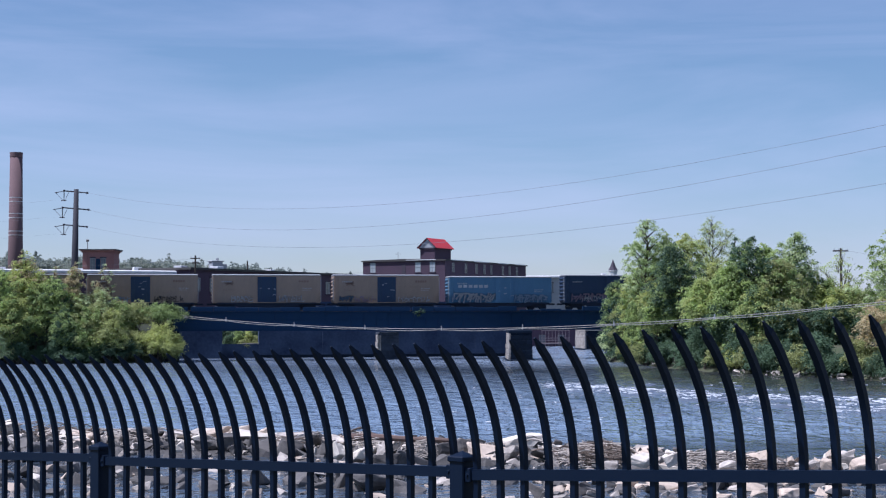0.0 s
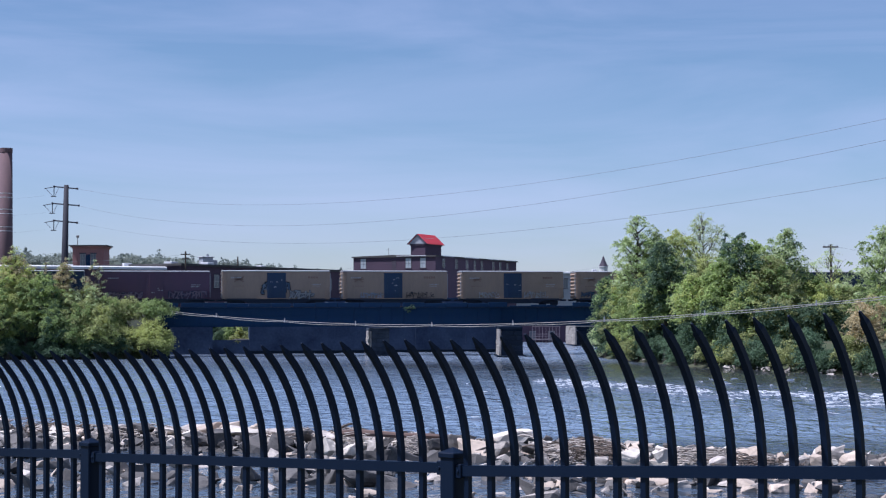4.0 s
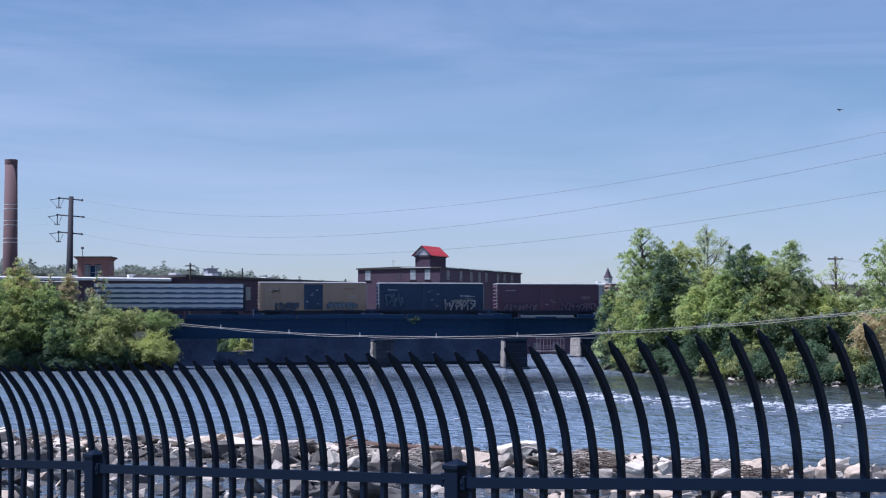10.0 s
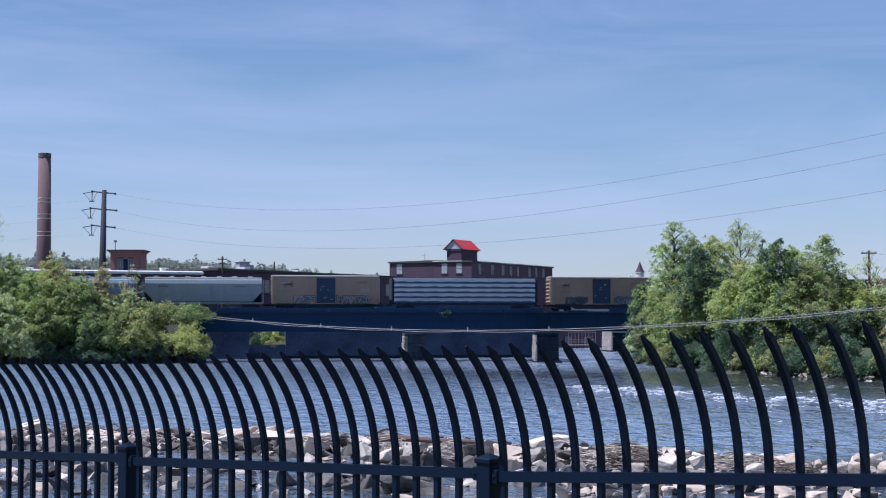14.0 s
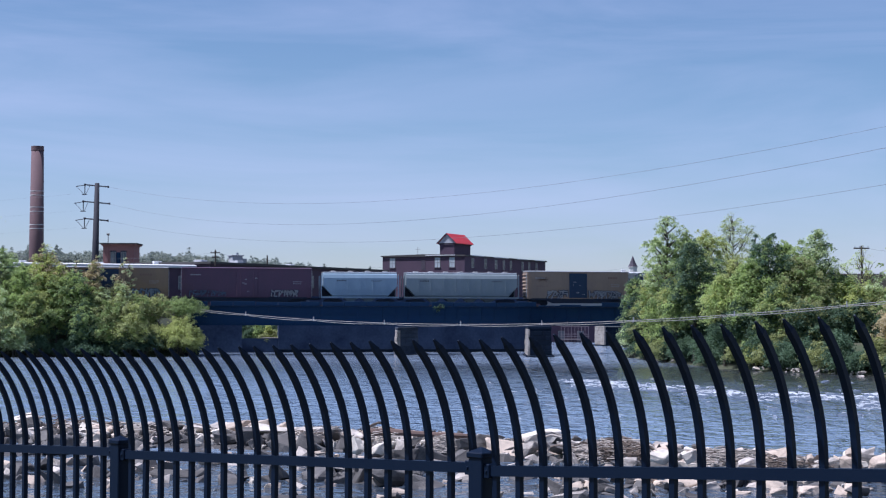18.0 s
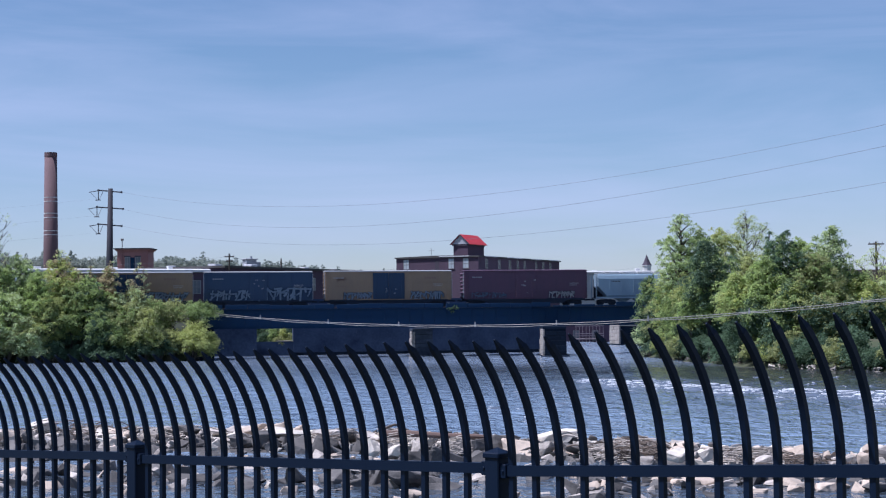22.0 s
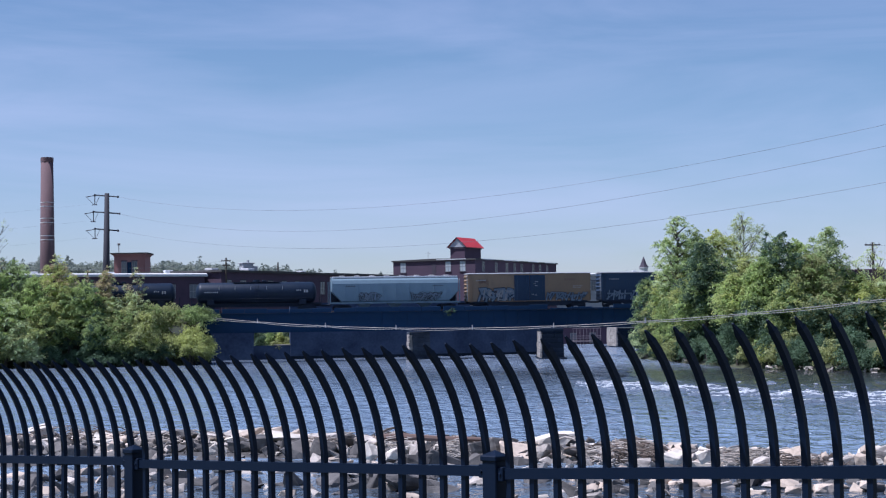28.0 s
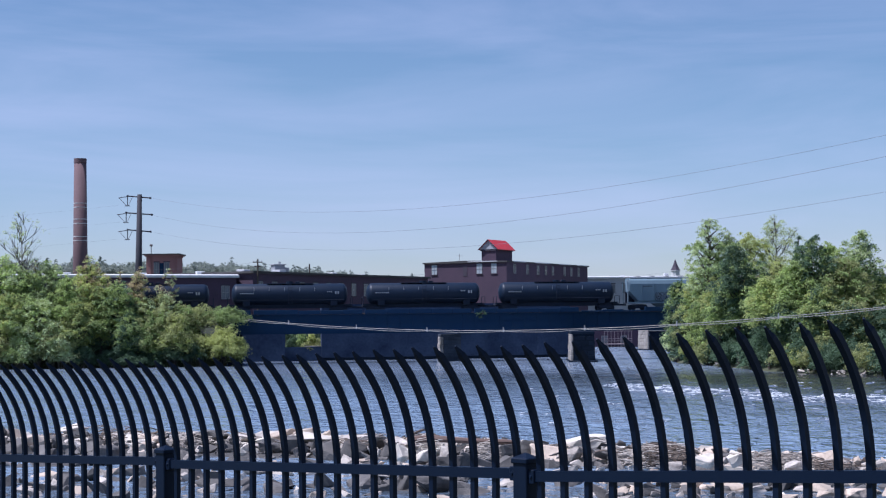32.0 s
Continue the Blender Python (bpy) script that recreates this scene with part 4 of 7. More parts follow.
def leaves(name, blobs, count, size, material, parent, seed, clump=0.55, stray=0.12, per=36):
    """Leaves gathered in drooping sprays on the shells of the ellipsoids blobs: (x, y, z, rx, ry, rz)."""
    rng = np.random.default_rng(seed)
    area = np.array([b[3] * b[4] + b[3] * b[5] for b in blobs])
    share_ = np.maximum(30, count * area / area.sum()).astype(int)
    cs, ns = [], []
    for b, n in zip(blobs, share_):
        k = max(3, n // per)
        d = unit(rng, k)
        d[:, 2] = np.where(d[:, 2] < -0.6, -d[:, 2], d[:, 2])
        r = rng.uniform(0.3, 1.28, size=(k, 1)) * np.where(rng.random((k, 1)) < stray, 1.22, 1.0)
        c = np.array(b[:3]) + d * r * np.array(b[3:])
        rc = np.minimum(clump * rng.uniform(0.45, 1.25, size=(k, 1)), 0.62 * max(b[3:]))
        who = rng.choice(k, n, p=(rc[:, 0] ** 2) / (rc ** 2).sum())
        e = unit(rng, n)
        q = rng.uniform(0.1, 1.35, size=(n, 1))
        p = e * q * rc[who] * np.array((1.15, 1.15, 0.42))
        p += d[who] * rng.uniform(-0.2, 0.7, size=(n, 1)) * rc[who]          # sprays reach outward and droop
        p[:, 2:] -= 0.5 * (p[:, :1] ** 2 + p[:, 1:2] ** 2) / (rc[who] + 0.1)
        cs.append(c[who] + p)
        ns.append(e * 0.35 + d[who] * 0.4 + np.array((0, 0, 0.55)) + 0.6 * rng.normal(size=(n, 3)))
    return leaf_mesh(name, np.concatenate(cs), np.concatenate(ns), size, rng, material, parent)


def twigs(blobs, parent, seed, per=5):
    """Fine bare shoots that show between the leaves of an open crown."""
    rng = random.Random(seed)
    for bx, by, z, br, bry, bz in blobs:
        for _ in range(per):
            a, q = rng.uniform(0, 6.28), rng.uniform(0.5, 1.0)
            ex, ey, ez = bx + br * q * math.cos(a), by + bry * q * math.sin(a), z + bz * rng.uniform(0.3, 1.25)
            part("twig", tube(bmesh.new(), [(bx * 0.7, by * 0.7, z - bz * 0.8), ((bx + ex) / 2, (by + ey) / 2, (z + ez) / 2 + 0.1), (ex, ey, ez)], [0.026, 0.016, 0.008], 4), BARK, parent)


def tree(x, y, top, width, kinds, label, low=None, count=9000, size=0.115, sparse=False, seed=0, lean=0.0, clump=0.5, layer=0.95, stems=1):
    """A tree at (x, y), its crown from low to top (heights over the water)."""
    rng = random.Random(seed)
    z0 = ground_z(x, y) - 0.2
    h = top - z0
    low = z0 + 0.25 * h if low is None else low
    t = thing("tree", label, "tree", pose(x, y, 0))
    zt = low + 0.8 * (top - low)
    for k in range(stems):
        o = (k - (stems - 1) / 2) * 0.5
        part("trunk", tube(bmesh.new(), [(o * 0.6, 0, z0), (o + 0.1 + lean * 0.2, 0, z0 + h * 0.3), (o * 1.6 + lean * 0.6, 0.1, (low + top) / 2), (o * 2.2 + lean, 0, zt)],
                           [q * h * (0.42 if sparse or stems > 1 else 1.0) for q in (0.016, 0.013, 0.008, 0.003)], 8), BARK, t)
    blobs = []
    nb = int(min(48, max(9, (0.55 if sparse else 1.0) * width * (top - low) ** 0.85)))
    for k in range(nb):
        f = min(1.0, max(0.0, (k + 0.5) / nb + rng.uniform(-0.03, 0.03)))
        prof = math.sin(math.pi * (0.16 + 0.80 * f)) ** 0.65
        a = 2.4 * k + rng.uniform(-0.6, 0.6)
        br = width * rng.uniform(0.11, 0.25) * (0.65 + 0.35 * prof)
        rad = max(0.0, width * 0.5 * prof * rng.uniform(0.5, 1.22) - br * 0.6)
        bz = max(0.35, br * layer * rng.uniform(0.8, 1.2))
        z = low + bz * 0.5 + (top - low - bz * 1.5) * f
        bx, by = lean * f + rad * math.cos(a), rad * math.sin(a) * 0.85
        blobs.append((bx, by, z, br, br * 0.9, bz))
        zb = max(z0 + 0.2 * h, z - rad * rng.uniform(0.4, 0.9) - 0.3)
        part("limb", tube(bmesh.new(), [(lean * f * 0.7, 0, zb), (bx * 0.55, by * 0.55, (zb + z) / 2 + 0.15), (bx, by, z + bz * 0.3)],
                          [q * h * (0.6 if sparse else 1.0) for q in (0.006, 0.0042, 0.0012)], 5), BARK, t)
    if sparse:
        twigs(blobs, t, seed + 5)
    else:
        blobs.append((lean * 0.6, 0, low + 0.55 * (top - low), width * 0.2, width * 0.2, (top - low) * 0.26))
    for i, (m_, share_) in enumerate(kinds):
        leaves("crown" if i == 0 else "leaf_spray", blobs, int(count * (1.0 if sparse else 1.45) * share_), size, m_, t, seed * 7 + i, clump, 0.3 if sparse else 0.14)
    return t


def shrub(x, y, top, width, material, label, count=2600, size=0.105, seed=0, low=None, foot=None, clump=0.45):
    rng = random.Random(seed)
    z0 = max(0.0, ground_z(x, y)) - 0.1 if foot is None else foot
    t = thing("shrub", label, "shrub", pose(x, y, 0))
    low = z0 + 0.1 if low is None else low
    blobs = []
    for k in range(7):
        a = 2.4 * k + rng.uniform(-0.4, 0.4)
        r = width * 0.34 * math.sqrt((k + 0.3) / 7)
        z = low + (top - low) * (0.72 - 0.45 * k / 7) * rng.uniform(0.85, 1.12)
        bz = (top - low) * 0.26
        blobs.append((r * math.cos(a), r * math.sin(a), z, width * 0.26, width * 0.24, bz))
        part("stem", tube(bmesh.new(), [(r * 0.2 * math.cos(a), r * 0.2 * math.sin(a), z0), (r * math.cos(a), r * math.sin(a), z)], [0.05, 0.015], 5), BARK, t)
    leaves("foliage", blobs, int(count * 1.3), size, material, t, seed * 5 + 1, clump)
    return t


def at(bearing, y):
    """x on the line of sight whose slope is bearing / 2926 at depth y."""
    return bearing / 2926 * y


def shore_y(bearing):
    """Depth at which the line of sight bearing meets the wooded shore."""
    y = 240.0
    while y > 100 and at(bearing, y) > shore_x(y):
        y -= 1.0
    return y


def wood_tree(bearing, y, top, *a, **k):
    """A tree of the wooded bank, kept ashore; top as at depth y."""
    y1 = max(y, shore_y(bearing) + (1.4 if 400 < bearing < 545 else 2.2))
    return tree(at(bearing, y1), y1, 5.8 + (top - 5.8) * y1 / y, *a, **k)


PALE_MIX = ((LEAF_PALE, 0.55), (LEAF_MID, 0.45))
YELLOW_MIX = ((LEAF_YELLOW, 0.6), (LEAF_MID, 0.4))
BRIGHT_MIX = ((LEAF_BRIGHT, 0.6), (LEAF_MID, 0.4))
OLIVE_MIX = ((LEAF_OLIVE, 0.7), (LEAF_MID, 0.3))
DARK_MIX = ((LEAF_DARK, 0.8), (LEAF_MID, 0.2))

# wooded bank beside the bridge: the tall back row, then the trees before it
wood_tree(402, 206, 18.4, 5.9, PALE_MIX, "tall leafy tree with an airy pale green crown on the bank", low=6.4, seed=1, count=9000, clump=0.45, lean=0.3)
wood_tree(438, 207, 16.6, 4.2, PALE_MIX, "tall leafy tree with an airy pale green crown on the bank", low=6.4, seed=61, count=5500, clump=0.4)
wood_tree(476, 206, 16.6, 7.4, ((LEAF_YELLOW, 0.7), (LEAF_PALE, 0.3)), "yellow-green young tree among taller bank trees", low=4.4, seed=2, count=14000, clump=0.4)
wood_tree(522, 210, 18.9, 6.6, ((LEAF_PALE, 0.8), (LEAF_YELLOW, 0.2)), "sparse tree with bare branches and few pale leaves", low=8.4, seed=3, count=13000, size=0.075, sparse=True, clump=0.45)
wood_tree(528, 203, 13.4, 5.3, ((LEAF_YELLOW, 0.5), (LEAF_OLIVE, 0.5)), "yellow-green young tree among taller bank trees", low=3.4, seed=62, count=6000, clump=0.45)
wood_tree(454, 180, 14.0, 6.0, DARK_MIX, "dense dark green tree on the river bank", low=5.4, seed=4, count=15000, clump=0.55)
wood_tree(584, 181, 14.8, 4.3, ((LEAF_DARK, 0.75), (LEAF_MID, 0.25)), "tree with dark green leaf tufts at its top", low=7.8, seed=5, count=7000, clump=0.55)
wood_tree(612, 184, 14.2, 4.4, BRIGHT_MIX, "tall green tree on the river bank", low=5.4, seed=64, count=9000, clump=0.55)
wood_tree(664, 186, 15.6, 4.9, ((LEAF_PALE, 0.45), (LEAF_MID, 0.4), (LEAF_DARK, 0.15)), "tall green tree on the river bank", low=6.0, seed=6, count=9000, clump=0.55, lean=0.3)
wood_tree(641, 181, 12.6, 6.5, OLIVE_MIX, "olive green tree on the river bank", low=3.4, seed=7, count=12000, clump=0.5)
wood_tree(690, 190, 11.8, 5.3, OLIVE_MIX, "olive green tree on the river bank", low=2.9, seed=65, count=9000, clump=0.5)
wood_tree(752, 192, 13.6, 5.3, ((LEAF_PALE, 0.7), (LEAF_YELLOW, 0.3)), "thin young tree with sparse leaves", low=5.4, seed=8, count=2600, size=0.10, sparse=True, clump=0.5)
wood_tree(720, 186, 10.4, 5.8, YELLOW_MIX, "yellowish green tree on the river bank", low=4.4, seed=9, count=10000)
wood_tree(770, 186, 9.6, 6.3, OLIVE_MIX, "olive green tree on the river bank", low=4.4, seed=66, count=10000)
wood_tree(842, 176, 15.4, 7.0, PALE_MIX, "tall tree with pale green feathery crown", low=3.4, seed=11, count=11000, clump=0.45)
wood_tree(905, 172, 15.0, 8.7, ((LEAF_MID, 0.6), (LEAF_YELLOW, 0.4)), "tall green tree on the river bank", low=1.2, seed=12, count=12000)
wood_tree(388, 186, 11.5, 5.1, YELLOW_MIX, "yellow-green young tree on the river bank", low=3.6, seed=15, count=9000, clump=0.4)
wood_tree(347, 200, 10.2, 3.9, ((LEAF_MID, 0.5), (LEAF_DARK, 0.5)), "green tree overhanging the river", low=3.0, seed=10, count=7000, clump=0.55)
wood_tree(398, 178, 8.4, 5.3, BRIGHT_MIX, "bright green young tree at the water's edge", low=2.2, seed=16, count=10000, clump=0.55)
wood_tree(450, 176, 8.9, 5.8, ((LEAF_BRIGHT, 0.75), (LEAF_MID, 0.25)), "bright green young tree at the water's edge", low=4.8, seed=17, count=12000, clump=0.55)
wood_tree(506, 180, 10.4, 5.8, ((LEAF_BRIGHT, 0.6), (LEAF_YELLOW, 0.4)), "yellow-green tree on the river bank", low=5.0, seed=14, count=11000, clump=0.55)
wood_tree(556, 181, 12.2, 5.6, BRIGHT_MIX, "bright green tree on the river bank", low=3.0, seed=13, count=13000, clump=0.55)
# Low front trees: shade below the crowns is put into darker leaf mixes.
wood_tree(604, 178, 9.4, 5.8, ((LEAF_YELLOW, 0.3), (LEAF_MID, 0.4), (LEAF_DARK, 0.3)), "yellowish green tree on the river bank", low=1.8, seed=67, count=11000, clump=0.6)
wood_tree(655, 176, 7.6, 5.6, ((LEAF_OLIVE, 0.4), (LEAF_DARK, 0.6)), "dark olive green tree on the river bank", low=1.4, seed=68, count=9000)
wood_tree(420, 183, 10.2, 5.0, ((LEAF_YELLOW, 0.4), (LEAF_MID, 0.6)), "yellow-green tree on the river bank", low=3.6, seed=71, count=10000)
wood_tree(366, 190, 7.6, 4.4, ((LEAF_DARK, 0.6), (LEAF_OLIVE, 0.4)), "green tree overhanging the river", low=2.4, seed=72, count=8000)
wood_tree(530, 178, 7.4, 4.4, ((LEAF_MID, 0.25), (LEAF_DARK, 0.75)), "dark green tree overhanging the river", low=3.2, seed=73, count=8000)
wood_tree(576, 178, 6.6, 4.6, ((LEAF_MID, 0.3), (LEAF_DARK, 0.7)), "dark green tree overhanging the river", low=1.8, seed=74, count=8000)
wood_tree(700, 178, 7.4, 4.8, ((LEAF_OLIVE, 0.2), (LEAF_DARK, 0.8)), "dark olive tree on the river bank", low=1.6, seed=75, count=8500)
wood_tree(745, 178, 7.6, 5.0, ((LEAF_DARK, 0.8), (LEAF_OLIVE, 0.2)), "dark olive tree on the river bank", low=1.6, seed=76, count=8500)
wood_tree(560, 192, 15.2, 1.8, ((LEAF_DARK, 1.0),), "slim dark-leaved sapling between the bank trees", low=9.0, seed=77, count=900, sparse=True)
for i, p in enumerate(range(560, 960, 44)):
    wood_tree(p, 214, 9.4 + 0.7 * math.sin(2.1 * i), 6.5, ((LEAF_MID, 0.5), (LEAF_OLIVE, 0.5)), "green tree at the back of the wooded bank", low=3, seed=40 + i, count=4200, size=0.15)
rs = random.Random(5)
for k, bearing in enumerate(list(range(340, 960, 26)) + list(range(412, 545, 15)) + list(range(405, 545, 18))):
    hollow = 405 < bearing < 540                          # shade under the overhanging crowns, put into darker leaves
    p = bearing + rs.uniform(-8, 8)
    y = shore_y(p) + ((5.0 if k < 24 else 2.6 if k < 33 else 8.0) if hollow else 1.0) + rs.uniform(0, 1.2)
    # Elsewhere too, most shrubs take dark leaves as shade below the crowns.
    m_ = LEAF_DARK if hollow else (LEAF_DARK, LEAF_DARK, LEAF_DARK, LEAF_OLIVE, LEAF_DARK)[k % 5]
    shrub(at(p, y), y, (rs.uniform(2.6, 4.0) if 24 <= k < 33 else rs.uniform(4.5, 6.4)) if hollow else rs.uniform(2.4, 4.8), rs.uniform(3.0, 4.8), m_, "shrub under the bank trees, shade put into its leaves" if hollow else "leafy green shrub on the river bank", count=3600, seed=100 + k, low=0.0)
for p, top, w_, m_ in ((344, 4.9, 3.6, LEAF_PALE), (372, 3.4, 3.0, LEAF_YELLOW), (561, 3.0, 2.4, LEAF_YELLOW), (590, 4.0, 3.2, LEAF_OLIVE), (783, 4.2, 3.4, LEAF_OLIVE)):
    y = shore_y(p) + 1.4
    shrub(at(p, y), y, top, w_, m_, "yellowish shrub leaning over the water's edge", count=4200, seed=150 + p, low=0.3)
shrub(at(812, shore_y(812) + 3), shore_y(812) + 3, 7.0, 4.4, LEAF_BRONZE, "bronze-tinted shrub on the rocky shore", count=4500, seed=191, low=2.0)


# bank left of the bridge
def bank(bearing, off):
    """A place on the left bank, off metres before the track."""
    y = 240 / (1 - 0.169 * bearing / 2926) - off
    return at(bearing, y), y


tree(*bank(-817, 5), 21.5, 6.2, ((LEAF_PALE, 1.0),), "bare-branched tree with few young leaves", low=12, seed=21, count=1300, size=0.11, sparse=True)
for p, off, top, low, w_, kinds, n_, label in (
        (-852, 6, 15.4, 7.0, 6.0, ((LEAF_BRIGHT, 0.6), (LEAF_PALE, 0.4)), 12000, "green tree on the far bank"),
        (-806, 7, 13.4, 5.4, 5.6, ((LEAF_BRIGHT, 0.4), (LEAF_MID, 0.6)), 12000, "leafy mid green tree on the far bank"),
        (-768, 6, 14.6, 6.2, 5.4, ((LEAF_MID, 0.5), (LEAF_PALE, 0.5)), 13000, "green tree on the far bank"),
        (-735, 8, 12.6, 4.8, 4.6, ((LEAF_BRIGHT, 0.5), (LEAF_MID, 0.5)), 11000, "leafy mid green tree on the far bank"),
        (-694, 6, 14.6, 7.2, 4.8, ((LEAF_YELLOW, 0.8), (LEAF_BRONZE, 0.2)), 11500, "yellow-green tree with bronze shoots on the far bank"),
        (-676, 8, 11.2, 4.8, 4.2, ((LEAF_YELLOW, 0.35), (LEAF_MID, 0.65)), 9000, "yellow-green tree on the far bank"),
        (-646, 8, 11.6, 5.0, 5.0, ((LEAF_BRIGHT, 0.75), (LEAF_DARK, 0.25)), 12000, "rich green tree on the far bank"),
        (-612, 7, 12.9, 7.6, 3.0, ((LEAF_BRONZE, 0.8), (LEAF_OLIVE, 0.2)), 3600, "young tree with bronze spring leaves"),
        (-598, 8, 9.4, 3.8, 4.6, ((LEAF_OLIVE, 0.7), (LEAF_PALE, 0.3)), 9000, "olive green tree on the far bank"),
        (-560, 7, 10.0, 4.4, 4.6, ((LEAF_PALE, 0.4), (LEAF_OLIVE, 0.6)), 9000, "olive green tree on the far bank"),
        (-788, 10, 9.8, 3.4, 4.6, ((LEAF_BRIGHT, 0.5), (LEAF_PALE, 0.5)), 9000, "pale green young tree on the far bank"),
        (-842, 10, 10.2, 3.4, 4.8, ((LEAF_YELLOW, 0.5), (LEAF_MID, 0.5)), 9000, "yellow-green young tree on the far bank"),
        (-715, 10, 9.2, 3.4, 4.2, ((LEAF_YELLOW, 0.5), (LEAF_MID, 0.5)), 8000, "yellow-green young tree on the far bank"),
        (-752, 11, 6.8, 2.6, 3.6, ((LEAF_PALE, 0.6), (LEAF_OLIVE, 0.4)), 7000, "pale green young tree on the far bank"),
        (-545, 10, 7.2, 3.0, 4.4, ((LEAF_YELLOW, 0.35), (LEAF_OLIVE, 0.65)), 8000, "olive green young tree on the far bank"),
        (-580, 10, 7.6, 3.0, 4.2, ((LEAF_MID, 0.6), (LEAF_OLIVE, 0.4)), 8000, "green young tree on the far bank"),
        (-622, 10, 7.4, 3.4, 4.2, ((LEAF_DARK, 0.5), (LEAF_MID, 0.5)), 7000, "green young tree on the far bank"),
        (-526, 7, 8.6, 3.6, 4.4, ((LEAF_MID, 0.6), (LEAF_OLIVE, 0.4)), 8000, "green tree on the far bank")):
    tree(*bank(p, off), top, w_ * 1.2, kinds, label, low=low - 1.5, seed=900 + p, count=n_, clump=0.5)
for k, (p, top, w_) in enumerate(((-556, 13.6, 1.8), (-548, 12.8, 1.6), (-642, 13.2, 1.8), (-607, 14.0, 1.6), (-700, 15.4, 2.0), (-790, 14.6, 2.2), (-571, 11.6, 2.4))):
    tree(*bank(p, 6), top, w_, ((LEAF_PALE, 0.5), (LEAF_BRONZE, 0.5)), "slender sapling with open branches and few leaves", low=7.4, seed=300 + k, count=420, size=0.10, sparse=True, stems=2)
for k, p in enumerate(range(-900, -520, 22)):              # undergrowth along the water, its shaded stretch put into dark leaves
    p += rs.uniform(-8, 8)
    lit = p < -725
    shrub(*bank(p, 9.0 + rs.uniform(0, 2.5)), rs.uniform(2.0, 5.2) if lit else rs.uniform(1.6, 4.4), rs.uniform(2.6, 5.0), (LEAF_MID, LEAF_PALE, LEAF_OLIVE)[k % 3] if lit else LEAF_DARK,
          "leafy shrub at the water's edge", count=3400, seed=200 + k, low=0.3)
# Shade between the trunks is put in as dark-leaved filling.
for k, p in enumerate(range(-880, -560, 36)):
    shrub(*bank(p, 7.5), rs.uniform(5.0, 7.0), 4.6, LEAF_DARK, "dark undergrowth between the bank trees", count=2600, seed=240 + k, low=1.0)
shrub(*bank(-462, 9), 4.9, 6.6, LEAF_YELLOW, "bright yellow-green shrub beside the bridge abutment", count=9000, seed=260, low=0.4, clump=0.55)
shrub(*bank(-436, 9), 3.7, 3.6, LEAF_YELLOW, "bright yellow-green shrub beside the bridge abutment", count=4200, seed=261, low=0.3)
shrub(*bank(-500, 9), 4.4, 3.6, LEAF_OLIVE, "olive green shrub beside the bridge abutment", count=4000, seed=259, low=0.3)
shrub(*bank(-455, 6), 8.0, 6.4, LEAF_MID, "leafy shrub growing over the bridge end", count=6500, seed=262, low=5.2, clump=0.5)
shrub(*bank(-505, 6), 8.0, 5.6, LEAF_OLIVE, "leafy shrub growing beside the track", count=6000, seed=263, low=5.0, clump=0.5)
# The darkest weeds back the opening, its shade put into their leaf colour.
for p, y, tz, w_, m_ in ((-358, 254.5, 5.6, 3.4, LEAF_DARK), (-338, 255, 5.6, 3.4, LEAF_DARK), (-320, 255, 5.4, 3.2, LEAF_DARK), (-302, 255, 5.2, 3.2, LEAF_DARK), (-286, 255, 5.0, 3.0, LEAF_DARK),
                         (-338, 252.6, 3.4, 1.4, LEAF_DARK), (-318, 252.5, 4.2, 1.6, LEAF_MID), (-300, 252.5, 4.4, 1.6, LEAF_YELLOW), (-286, 252.4, 3.4, 1.5, LEAF_OLIVE), (-309, 251.2, 2.9, 1.5, LEAF_OLIVE)):
    shrub(at(p, y), y, tz, w_, m_, "weeds growing behind the low river wall", count=1700, seed=600 + p, low=1.0, foot=0.2, clump=0.35)
shrub(at(2, 236.6), 236.6, 7.5, 1.8, LEAF_DARK, "small weed growing on the bridge walkway", count=220, seed=265, low=6.2, foot=6.9)

# woods on the hills
rng = np.random.default_rng(77)


def far_wood(label, blobs, count, size, material, seed, clump):
    w_ = thing("far_woods", label, "woods", kind="stuff")
    leaves("canopy", blobs, count, size, material, w_, seed, clump, 0.1, 9)


def crests(n, x0, x1, y0, y1, h0, h1, slim, seed_=1.0):
    """Crowns of a wood, most of them round, the slim ones pointed pines in tiers."""
    out = []
    for i in range(n):
        y = rng.uniform(y0, y1)
        x = rng.uniform(x0, x1) * y / 800
        z = ground_z(x, y)
        hh = rng.uniform(h0, h1) * (0.92 + 0.34 * noise.noise((x * 0.045, 3.0, seed_)))
        if rng.random() < slim:
            for k in range(4):
                r = (0.42 - 0.1 * k) * hh * 0.55
                out.append((x, y, z + hh * (0.45 + 0.21 * k), r, r, hh * 0.12))
        else:
            r = rng.uniform(0.3, 0.5) * hh
            out.append((x, y, z + hh * 0.5, r, r, hh * 0.45))
    return out


far_wood("distant mixed woods along the hill crest", crests(1300, -330, 30, 770, 880, 6.0, 9.0, 0.0), 230000, 0.5, LEAF_FAR, 78, 1.0)
far_wood("distant pine tops above the hill woods", crests(150, -330, 10, 760, 860, 7.0, 10.4, 0.6), 90000, 0.40, LEAF_PINE, 80, 0.6)
far_wood("low distant trees beyond the river bend", crests(260, 5, 260, 520, 620, 4, 8, 0.1), 26000, 0.7, LEAF_FAR, 79, 1.2)

